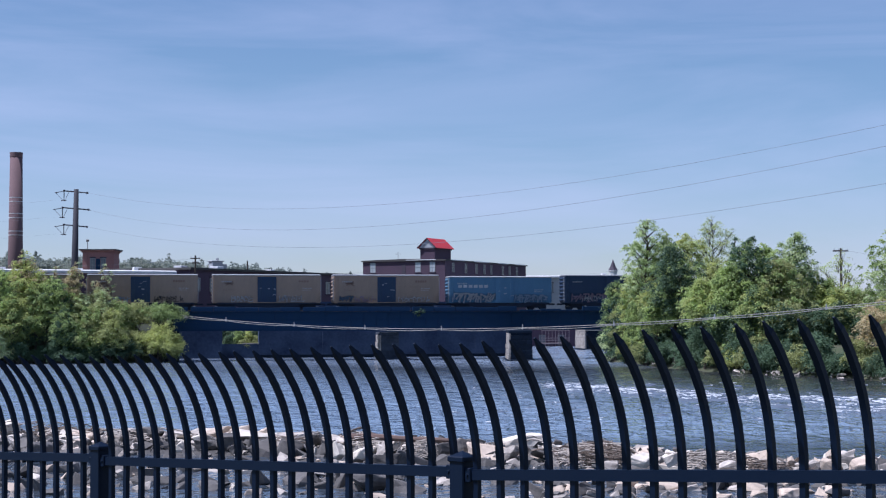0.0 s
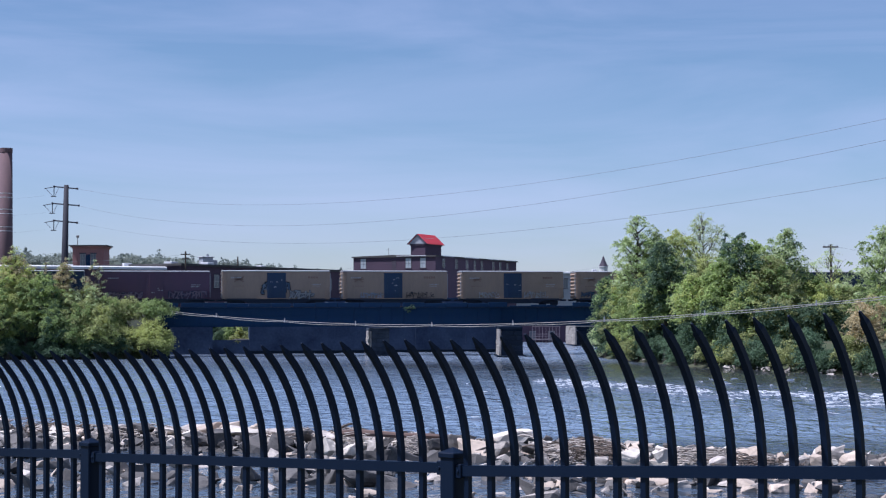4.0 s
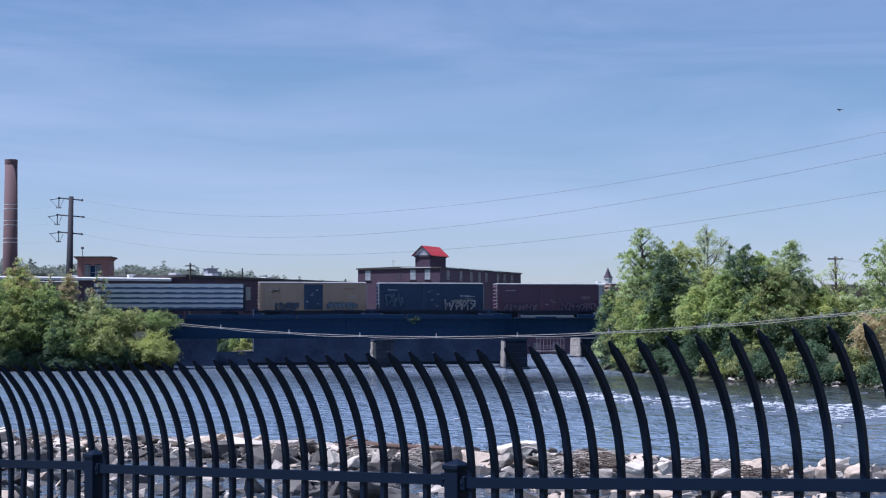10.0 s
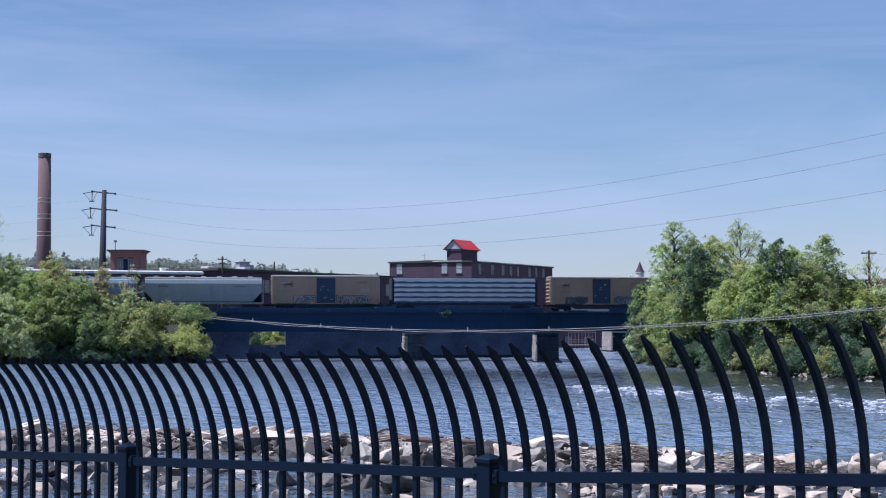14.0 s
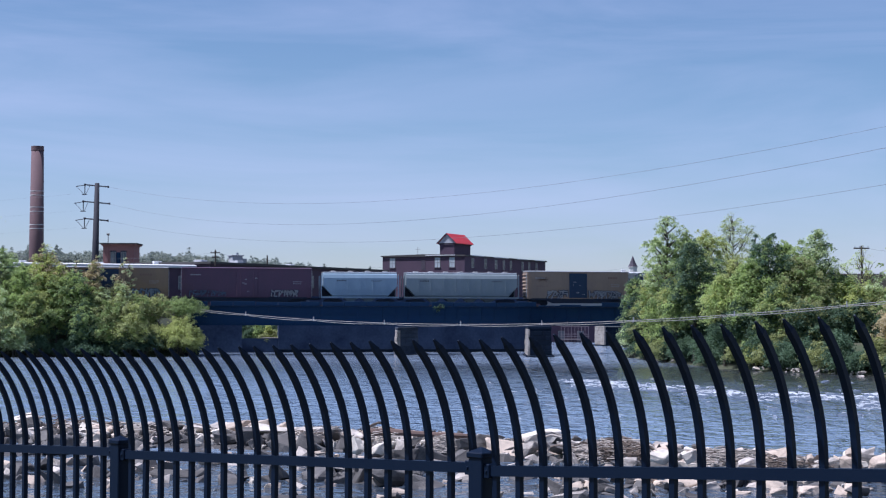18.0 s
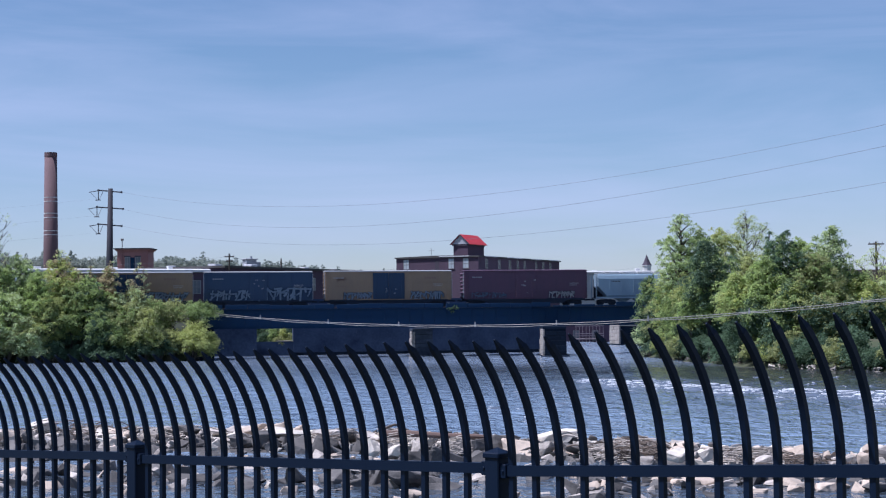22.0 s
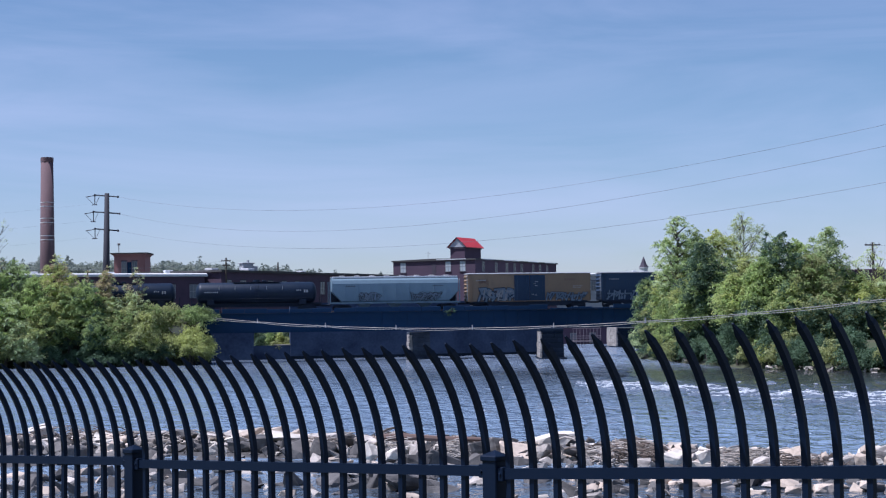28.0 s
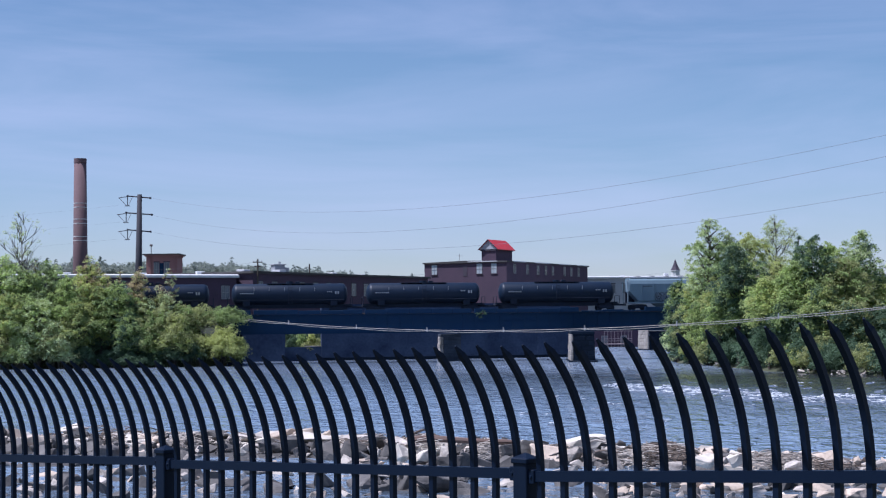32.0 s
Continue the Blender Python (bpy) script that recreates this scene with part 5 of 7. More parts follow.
# ---- boulders of the near shore ----
def rock_mesh(seed, material, fine=True):
    """A broken block with flat faces: the hull of a few points, its edges chipped."""
    rng_ = np.random.default_rng(seed)
    bm = bmesh.new()
    cut = rng_.uniform(0.5, 1.0, 3)
    for _ in range(13 if fine else 9):
        p = rng_.uniform(-1, 1, 3)
        p = p / max(abs(p)) * np.array((1.0, 0.95, 0.9)) * rng_.uniform(0.72, 1.0)
        p[2] = min(p[2], cut[2] + 0.25 * p[0] * (cut[0] - 0.75))
        bm.verts.new(p)
    bmesh.ops.convex_hull(bm, input=bm.verts[:])
    bmesh.ops.delete(bm, geom=[v for v in bm.verts if not v.link_faces], context="VERTS")
    bmesh.ops.dissolve_limit(bm, angle_limit=radians(16), verts=bm.verts[:], edges=bm.edges[:])
    bmesh.ops.bevel(bm, geom=bm.edges[:], offset=0.07 if fine else 0.03, segments=1, affect="EDGES")
    bmesh.ops.triangulate(bm, faces=bm.faces[:])
    if fine:
        bmesh.ops.subdivide_edges(bm, edges=[e for e in bm.edges if e.calc_length() > 0.34], cuts=2, use_grid_fill=True)
        bmesh.ops.triangulate(bm, faces=bm.faces[:])
        for v in bm.verts:
            v.co += v.co.normalized() * (0.10 * noise.noise(v.co * 1.7 + Vector((seed, 0, 0))) + 0.055 * noise.noise(v.co * Vector((3.5, 3.5, 8.0)) + Vector((0, seed, 0))))
    me = bpy.data.meshes.new("boulder")
    bm.to_mesh(me)
    bm.free()
    me.materials.append(material)
    return me


ROCKS = [rock_mesh(300 + i, (ROCK, ROCK_DARK, ROCK_PALE, ROCK_PALE, ROCK_TAN, ROCK, ROCK_DARK)[i % 7]) for i in range(21)]
PEBBLES = [rock_mesh(340 + i, ROCK, False) for i in range(8)]
rr = random.Random(9)


FILL = {}                                                  # verts and faces of the lesser boulders, by material


def boulder(x, y, z, sx, sy, sz, mesh, label="grey angular boulder in the riverside rock bank", lesser=False):
    """A boulder as a thing of its own; a lesser one is joined into the filling of the bank."""
    m = pose(x, y, z, rr.uniform(-20, 20), rr.uniform(-20, 20), rr.uniform(0, 360)) @ Matrix.Diagonal((sx, sy, sz, 1))
    if lesser:
        vs, fs = FILL.setdefault(mesh.materials[0].name, ([], []))
        o_ = len(vs)
        vs += [tuple(m @ v.co) for v in mesh.vertices]
        fs += [tuple(o_ + j for j in p.vertices) for p in mesh.polygons]
        return None
    ob = new("boulder", mesh)
    ob.matrix_basis = m
    return tagged(ob, label, "boulder", "boulders of the rock bank")


def edge_y(x):
    """The outer edge of the rock bank."""
    return 77.0 - 0.52 * x if x > 0 else 77.0 - 0.27 * x


LABELS = {ROCK.name: "grey angular boulder in the riverside rock bank", ROCK_DARK.name: "dark wet boulder in the riverside rock bank",
          ROCK_PALE.name: "pale sunlit boulder in the riverside rock bank", ROCK_TAN.name: "tan weathered boulder in the riverside rock bank"}
def island(x, y):
    """Where rubble stands out of the shallows behind the bank."""
    return noise.noise((x * 0.2, y * 0.34, 4.0)) + 0.14 * (1 - ramp(x, -8, 2))


def heap(x, y):
    """Height of the rubble bank over the water."""
    d = edge_y(x) - y
    back = ramp(d, 6.5, 9.5)
    return -0.55 + 0.78 * ramp(d, 0.0, 3.2) - back * (0.62 - 0.75 * max(0.0, island(x, y)) - 0.18 * ramp(x, 4, 12)) - 0.22 * ramp(x, 4, 12) + 0.14 * noise.noise((x * 0.45, y * 0.3, 1.0))


bed = thing("gravel_bank", "dark wet gravel under the rock bank", "gravel", kind="structure")
bx_ = [-32 + 0.8 * i for i in range(78)]
by_ = [46 + 0.8 * i for i in range(54)]
arrays("gravel_bed", [(x, y, heap(x, y)) for y in by_ for x in bx_],
       [(j * 78 + i, j * 78 + i + 1, (j + 1) * 78 + i + 1, (j + 1) * 78 + i) for j in range(53) for i in range(77)], GRAVEL_WET, bed, smooth=True)
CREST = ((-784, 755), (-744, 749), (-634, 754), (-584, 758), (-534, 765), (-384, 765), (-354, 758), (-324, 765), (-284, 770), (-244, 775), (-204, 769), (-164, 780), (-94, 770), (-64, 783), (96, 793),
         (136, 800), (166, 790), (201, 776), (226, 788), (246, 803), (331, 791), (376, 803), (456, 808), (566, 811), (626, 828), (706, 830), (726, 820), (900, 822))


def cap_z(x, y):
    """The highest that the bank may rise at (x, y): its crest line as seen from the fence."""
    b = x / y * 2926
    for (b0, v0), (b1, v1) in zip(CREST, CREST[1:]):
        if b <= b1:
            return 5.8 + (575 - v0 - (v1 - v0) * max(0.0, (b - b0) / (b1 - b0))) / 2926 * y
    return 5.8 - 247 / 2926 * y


DARKS = (1, 6, 8, 13, 15, 20)
PALES = (2, 3, 4, 9, 10, 11, 16, 17, 18)
placed = 0
while placed < 430:
    x = rr.uniform(-27, 25)
    d = 0.5 + (rr.random() ** 1.1) * (7.5 if placed < 185 else 22)
    y = edge_y(x) - d
    if d > 8 and island(x, y) < 0.02:
        continue
    i = placed
    s = (0.25 + 0.6 * rr.random() ** 1.7) * (0.8 if d < 2.0 else 1.0)
    me = ROCKS[rr.randrange(21)]
    if (d > 8 and i % 3) or (i % 3 == 0 and x < 5):
        me = ROCKS[DARKS[i % 6]]
    elif i % 4 == 0:
        me = ROCKS[PALES[i % 9]]
    if x > 10 and i % 5 < 3:
        me = ROCKS[DARKS[i % 6]]
    sz = s * rr.uniform(0.5, 0.85)
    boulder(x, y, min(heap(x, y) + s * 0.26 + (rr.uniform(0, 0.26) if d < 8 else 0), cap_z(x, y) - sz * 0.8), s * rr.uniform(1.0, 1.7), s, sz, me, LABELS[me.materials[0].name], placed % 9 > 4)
    placed += 1
stones = thing("shore_stones", "loose stones and rubble between the boulders", "stones", kind="stuff")
# The many dark stones also put crevice shade into the filling's colour.
for part_mat, count_, big in ((ROCK, 1000, 0.30), (ROCK_DARK, 1700, 0.34), (ROCK_PALE, 520, 0.26), (ROCK_TAN, 500, 0.30)):
    vs, fs = [], []
    for i in range(count_):
        x = rr.uniform(-29, 27)
        y = edge_y(x) + 0.3 - rr.random() ** 1.1 * (8.5 if i % 4 else 26)
        if edge_y(x) - y > 8 and island(x, y) < 0:
            y += 10
        s = 0.06 + big * rr.random() ** 1.6
        src = PEBBLES[rr.randrange(8)]
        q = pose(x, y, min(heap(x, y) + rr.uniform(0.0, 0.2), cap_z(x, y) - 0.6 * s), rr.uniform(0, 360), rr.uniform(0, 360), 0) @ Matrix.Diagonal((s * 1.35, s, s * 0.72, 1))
        o_ = len(vs)
        vs += [tuple(q @ v.co) for v in src.vertices]
        fs += [tuple(o_ + j for j in p.vertices) for p in src.polygons]
    arrays("rubble", vs, fs, part_mat, stones)
for part_mat, count_ in ((ROCK_DARK, 260), (ROCK_TAN, 110), (ROCK, 120)):
    vs, fs = [], []
    for i in range(count_):
        x = rr.uniform(-28, 6) if i % 4 else rr.uniform(6, 22)
        y = edge_y(x) - rr.uniform(9, 25)
        if island(x, y) < -0.05:
            continue
        s = 0.16 + 0.42 * rr.random() ** 1.6
        src = PEBBLES[rr.randrange(8)]
        q = pose(x, y, rr.uniform(-0.08, 0.12), rr.uniform(-30, 30), rr.uniform(-30, 30), rr.uniform(0, 360)) @ Matrix.Diagonal((s * 1.4, s, s * 0.7, 1))
        o_ = len(vs)
        vs += [tuple(q @ v.co) for v in src.vertices]
        fs += [tuple(o_ + j for j in p.vertices) for p in src.polygons]
    arrays("rubble", vs, fs, part_mat, stones)


def log(x, y, z, length, r, yaw, pitch, label="bleached driftwood branch lying on the rocks", bend=0.1, wood=DRIFT):
    d = thing("driftwood_log", label, "driftwood", pose(x, y, z, 0, pitch, yaw), group="driftwood on the rocks")
    pts = [(length * (k / 6 - 0.5), 0.04 * math.sin(2.3 * k), bend * length * (1 - (k / 3 - 1) ** 2) + 0.03 * math.sin(1.7 * k + x)) for k in range(7)]
    part("stem", tube(bmesh.new(), pts, [r * (1 - 0.09 * k) for k in range(7)], 7), wood, d)
    return d


for i in range(130):
    b = rr.uniform(-760, 780) if i < 50 else rr.choice((-490, -220, -110, 10, 270, 300, 345, 500, 545, 600)) + rr.gauss(0, 22)
    y = (70.5 if b < 150 else 66.5 if b < 420 else 62.5) + rr.uniform(-1.5, 1.5) + max(0.0, -b) * 0.010
    x = at(b, y)
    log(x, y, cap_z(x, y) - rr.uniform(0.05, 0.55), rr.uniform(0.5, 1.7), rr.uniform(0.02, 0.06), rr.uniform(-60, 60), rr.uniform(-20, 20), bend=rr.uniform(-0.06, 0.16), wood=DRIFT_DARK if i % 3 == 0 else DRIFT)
for b, half, count_, wood, label in ((-490, 60, 70, DRIFT, "bleached"), (-222, 34, 90, DRIFT_DARK, "dark brown"), (-100, 26, 90, DRIFT, "bleached"), (8, 26, 110, DRIFT, "bleached"), (292, 16, 120, DRIFT_DARK, "dark brown"), (345, 22, 160, DRIFT_DARK, "dark brown"),
                                     (296, 50, 150, DRIFT, "bleached"), (520, 48, 260, DRIFT, "bleached"), (600, 26, 120, DRIFT_DARK, "dark brown"), (650, 60, 110, DRIFT_DARK, "dark brown"), (-650, 80, 130, DRIFT_DARK, "dark brown")):
    bm = bmesh.new()
    y0 = (69.0 if b < 150 else 65.0 if b < 420 else 61.5) + max(0.0, -b) * 0.010
    for k in range(count_):
        q = max(-1.0, min(1.0, rr.gauss(0, 0.5)))
        y = y0 + rr.uniform(-1.2, 1.2)
        x = at(b + half * q, y)
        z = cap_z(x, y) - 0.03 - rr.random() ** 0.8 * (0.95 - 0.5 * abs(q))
        a, w_, up = rr.uniform(-1.0, 1.0) + (0 if k % 2 else math.pi), rr.uniform(0.15, 0.75), rr.uniform(-0.3, 0.3)
        dx, dy, dz = w_ * math.cos(a), w_ * math.sin(a) * 0.6, w_ * up
        r0 = rr.uniform(0.009, 0.03)
        tube(bm, [(x - dx / 2, y - dy / 2, z - dz / 2), (x, y, z + 0.05 * rr.uniform(-1, 1.4)), (x + dx / 2, y + dy / 2, z + dz / 2)], [r0, r0 * 0.85, r0 * 0.5], 4)
    pile = thing("driftwood_pile", label + " broken sticks heaped on the rocks", "driftwood", group="driftwood on the rocks", kind="stuff")
    part("stick", bm, wood, pile)
log(-0.3, 69.4, 0.75, 5.2, 0.16, -2, 2.6, "long squared driftwood timber lying on the rocks", 0.01, TIMBER)
for i in range(56):                                       # tan and dark stones in the shallows below the bank
    b, y = rr.uniform(180, 800), rr.uniform(53.5, 60)
    s, me = rr.uniform(0.2, 0.48), ROCKS[(4, 11, 18, 1, 6, 0, 13)[i % 7]]
    boulder(at(b, y), y, rr.uniform(-0.05, 0.08), s * rr.uniform(1.0, 1.6), s, s * 0.6, me, LABELS[me.materials[0].name], i % 2 == 1)
filling = thing("lesser_boulders", "lesser angular boulders filling the riverside rock bank", "boulders", kind="stuff")
for name_, (vs, fs) in FILL.items():
    arrays("boulder_filling", vs, fs, bpy.data.materials[name_], filling)
# the large blocks: bearing and rise of the top edge as sight-line slopes, width, height, depth from the eye
for bearing, rise, w_, h_, y, kind in ((-354, -184, 1.5, 0.9, 75, 4), (-724, -175, 1.3, 0.7, 77, 2), (-655, -186, 1.2, 0.9, 76, 0), (-600, -195, 0.9, 0.8, 75, 18), (-620, -208, 1.1, 0.5, 74, 9), (-552, -200, 1.0, 0.6, 76, 5),
                                       (-497, -208, 0.9, 0.8, 74, 0), (-420, -210, 0.7, 0.8, 73, 10), (-385, -200, 0.8, 0.7, 74, 2), (-300, -192, 0.8, 0.7, 75, 13), (-268, -196, 0.9, 0.7, 74, 16), (-143, -214, 1.0, 1.0, 66.8, 17), (-105, -216, 0.8, 0.9, 66.8, 3), (-64, -218, 0.9, 1.0, 66.6, 7),
                                       (-20, -228, 0.8, 0.7, 70, 5), (52, -214, 1.1, 0.8, 68.5, 6), (92, -216, 1.3, 0.7, 69, 13), (184, -202, 1.7, 0.9, 69, 2), (160, -226, 0.9, 0.6, 67, 7), (240, -242, 1.1, 0.7, 65, 0), (394, -229, 1.0, 0.8, 61.5, 3), (442, -234, 0.9, 0.7, 61.5, 9), (330, -250, 1.2, 0.6, 64, 7), (500, -248, 1.1, 0.6, 62, 0), (730, -245, 1.0, 0.7, 58, 4), (790, -247, 1.2, 0.7, 57.5, 18), (545, -252, 0.9, 0.5, 59.5, 7),
                                       (-700, -276, 1.3, 0.9, 66, 18), (-652, -252, 0.5, 0.8, 68, 4), (-594, -266, 1.2, 0.9, 67, 7), (-400, -262, 2.7, 0.55, 65, 20), (-192, -288, 1.4, 0.6, 62, 15), (-124, -278, 1.1, 0.9, 62, 0), (-30, -276, 1.0, 0.8, 62, 18), (450, -300, 1.6, 0.9, 56, 12), (520, -302, 0.8, 0.8, 55, 9)):
    z = 5.8 + rise / 2926 * y
    boulder(at(bearing, y), y, z - h_ * 0.42, w_ * 0.5, w_ * 0.45, h_ * 0.5, ROCKS[kind], "large " + LABELS[ROCKS[kind].materials[0].name].split(" in the")[0] + " on top of the rock bank")
shore = thing("shore_stones", "loose grey stones along the wooded shore", "stones", kind="stuff")
vs, fs = [], []
for i in range(130):
    p = rr.uniform(560, 1000) if i % 9 else rr.uniform(350, 420)
    y = shore_y(p) + rr.uniform(-0.8, 2.2)
    src = PEBBLES[rr.randrange(8)]
    s = rr.uniform(0.1, 0.36)
    q = pose(at(p, y), y, rr.uniform(0, 0.4), rr.uniform(-30, 30), rr.uniform(-30, 30), rr.uniform(0, 360)) @ Matrix.Diagonal((s * 1.6, s, s * 0.6, 1))
    o_ = len(vs)
    vs += [tuple(q @ v.co) for v in src.vertices]
    fs += [tuple(o_ + j for j in f.vertices) for f in src.polygons]
arrays("rubble", vs, fs, ROCK, shore)

# ---- rapids ----
def crest(x0, y0, length, rise, seed, white=0.5):
    """A standing wave: a low ridge of brown water with torn white foam on its face."""
    t = thing("rapid_wave", "standing wave of the rapids with torn white foam", "wave", pose(x0, y0, 0.0), group="waves of the rapids", kind="stuff")
    r_ = random.Random(seed)
    n = max(6, int(length / 0.12))
    prof = ((-1.5, -0.12), (-0.75, 0.32), (-0.25, 0.85), (0.0, 1.0), (0.45, 0.55), (1.4, -0.15))
    line = []
    for i in range(n + 1):
        k = i / n
        h = rise * math.sin(math.pi * k) ** 0.6 * (0.7 + 0.6 * noise.noise((x0 + 2.1 * length * k, seed, 0.5)))
        o = 0.9 * noise.noise((length * k * 0.7, seed, 3.3))
        line.append([((k - 0.5) * length, o + py * (0.4 + 2.2 * rise), pz * h + (0.03 if pz > 0 else -0.12) - 0.22 * (1 - math.sin(math.pi * k) ** 0.5)) for py, pz in prof])
    bm = bmesh.new()
    rows = [[bm.verts.new(p) for p in row] for row in line]
    for ra, rb in zip(rows, rows[1:]):
        for j in range(5):
            bm.faces.new((ra[j], rb[j], rb[j + 1], ra[j + 1]))
    part("ridge", bm, RAPID, t, smooth=True)
    bm = bmesh.new()
    for _ in range(int(length * white * 20) + 1):
        i = min(n - 1, int(n * r_.uniform(0.12, 0.88)))
        if noise.noise((x0 + i * 0.3, seed, 9.0)) < -0.12:
            continue
        j = r_.choice((1, 2, 2, 2, 3, 3))
        p = Vector(line[i][j]).lerp(Vector(line[i + 1][j + 1]), r_.random()) + Vector((0, r_.gauss(0, 0.5), 0.02))
        w_, h_ = r_.uniform(0.05, 0.14) * (1 + 3.0 * r_.random() ** 5), r_.uniform(0.012, 0.032) * (0.9 + 2 * rise)
        mid = bm.verts.new(p + Vector((0, -0.02, h_ * 0.4)))
        ring = [bm.verts.new(p + Vector((w_ * math.cos(a) * r_.uniform(0.7, 1.3), 0.9 * h_ * math.sin(a) * r_.uniform(0.6, 1.3), 0.8 * h_ * math.sin(a)))) for a in [math.pi * q / 3.5 for q in range(7)]]
        for q in range(7):
            bm.faces.new((mid, ring[q], ring[(q + 1) % 7]))
    part("foam", bm, FOAM, t)
    return t


FOAMS = []
fr = random.Random(31)
for i in range(110):
    x = fr.uniform(11.5, 39)
    y = 124 - 1.75 * (x - 21.8) + fr.gauss(0, 5.5) if x < 33 else 104 + fr.gauss(0, 6)
    FOAMS.append((crest(x, y, fr.uniform(1.2, 5.0), fr.uniform(0.05, 0.13), 400 + i, fr.uniform(0.06, 0.5)), x, y))
for i, (x, y, length, rise) in enumerate(((25.3, 119.5, 3.6, 0.27), (21.4, 121.0, 2.2, 0.18), (30.8, 116.5, 3.4, 0.26), (33.2, 113.5, 4.4, 0.30), (35.6, 112.0, 3.4, 0.24), (28.2, 115.0, 2.0, 0.18), (18.2, 131.0, 2.4, 0.15))):
    FOAMS.append((crest(x, y, length, rise, 700 + i, 1.5), x, y))          # the tallest white crests
for i in range(60):
    y = fr.uniform(92, 150)
    x = fr.uniform(0.02, 0.3) * y
    FOAMS.append((crest(x, y, fr.uniform(0.4, 1.4), fr.uniform(0.012, 0.035), 500 + i, fr.uniform(0.03, 0.18)), x, y))


# ---- the freight train ----
def paint(name, a, b, rough=0.6):
    return mat(name, a, b, rough=rough, scale=0.7, stretch=(1, 1, 0.35), bump=0.004, fine=7)


YELLOW = paint("faded_yellow_paint", (0.325, 0.230, 0.158), (0.245, 0.180, 0.130))
YELLOW_FRESH = paint("golden_yellow_paint", (0.275, 0.185, 0.105), (0.215, 0.150, 0.098))
NAVY = paint("dark_blue_paint", (0.006, 0.028, 0.072), (0.011, 0.032, 0.066))
NAVY_CAR = paint("weathered_blue_paint", (0.012, 0.038, 0.088), (0.022, 0.046, 0.085))
BLUE_LIGHT = paint("sky_blue_paint", (0.082, 0.185, 0.285), (0.066, 0.150, 0.235))
MAROON = paint("maroon_paint", (0.098, 0.044, 0.074), (0.074, 0.040, 0.066))
# Haze blue is mixed into the darkest car, tank and underframe colours.
BLACK_CAR = paint("black_blue_paint", (0.007, 0.028, 0.072), (0.014, 0.033, 0.070))
HOPPER_BLUE = paint("pale_blue_grey_paint", (0.235, 0.325, 0.395), (0.195, 0.27, 0.335))
HOPPER_GREY = paint("grey_paint", (0.215, 0.255, 0.270), (0.17, 0.21, 0.222))
HOPPER_GREEN = paint("pale_green_grey_paint", (0.165, 0.24, 0.29), (0.13, 0.195, 0.235))
TANK_BLACK = mat("tank_black", (0.003, 0.013, 0.034), (0.008, 0.017, 0.034), spec=0.3, rough=0.5, scale=0.6, stretch=(1, 1, 0.3), bump=0.003)
WRAP_WHITE = mat("white_wrap", (0.85, 0.87, 0.88), (0.7, 0.73, 0.75), rough=0.4, scale=1.2, bump=0.03)
WRAP_BLUE = mat("blue_wrap", (0.05, 0.11, 0.20), (0.035, 0.08, 0.15), rough=0.4, scale=1.2, bump=0.03)
ROOF_GALV = mat("galvanised_roof", (0.45, 0.45, 0.45), (0.32, 0.31, 0.30), rough=0.55, metal=0.3, scale=0.7)
UNDER = mat("underframe", (0.011, 0.021, 0.042), (0.022, 0.029, 0.045), rough=0.85, scale=1.5, bump=0.005)
MARK_WHITE = mat("white_marking", (0.42, 0.42, 0.41), (0.3, 0.3, 0.3), rough=0.6, scale=2)
TAG_BLUE = mat("pale_blue_spray", (0.33, 0.41, 0.49), (0.20, 0.27, 0.35), rough=0.7, scale=1.5)
TAG_DIM = mat("dim_blue_spray", (0.13, 0.20, 0.28), (0.07, 0.11, 0.17), rough=0.7, scale=1.5)
TAG_WHITE = mat("white_spray", (0.54, 0.54, 0.52), (0.30, 0.31, 0.33), rough=0.7, scale=1.5)
TAG_BLACK = mat("black_spray", (0.02, 0.02, 0.025), (0.04, 0.04, 0.045), rough=0.7, scale=1.5)
TAG_RUST = mat("faded_brown_marking", (0.235, 0.140, 0.100), (0.20, 0.125, 0.09), rough=0.7, scale=1.5)
TAG_PINK = mat("pink_spray", (0.30, 0.22, 0.26), (0.22, 0.17, 0.22), rough=0.7, scale=1.5)

MESHES = {}


def cached(key, build, material, smooth=False):
    if key not in MESHES:
        bm = build()
        me = bpy.data.meshes.new(key)
        bm.to_mesh(me)
        bm.free()
        me.materials.append(material)
        if smooth:
            me.polygons.foreach_set("use_smooth", [True] * len(me.polygons))
        MESHES[key] = me
    return MESHES[key]


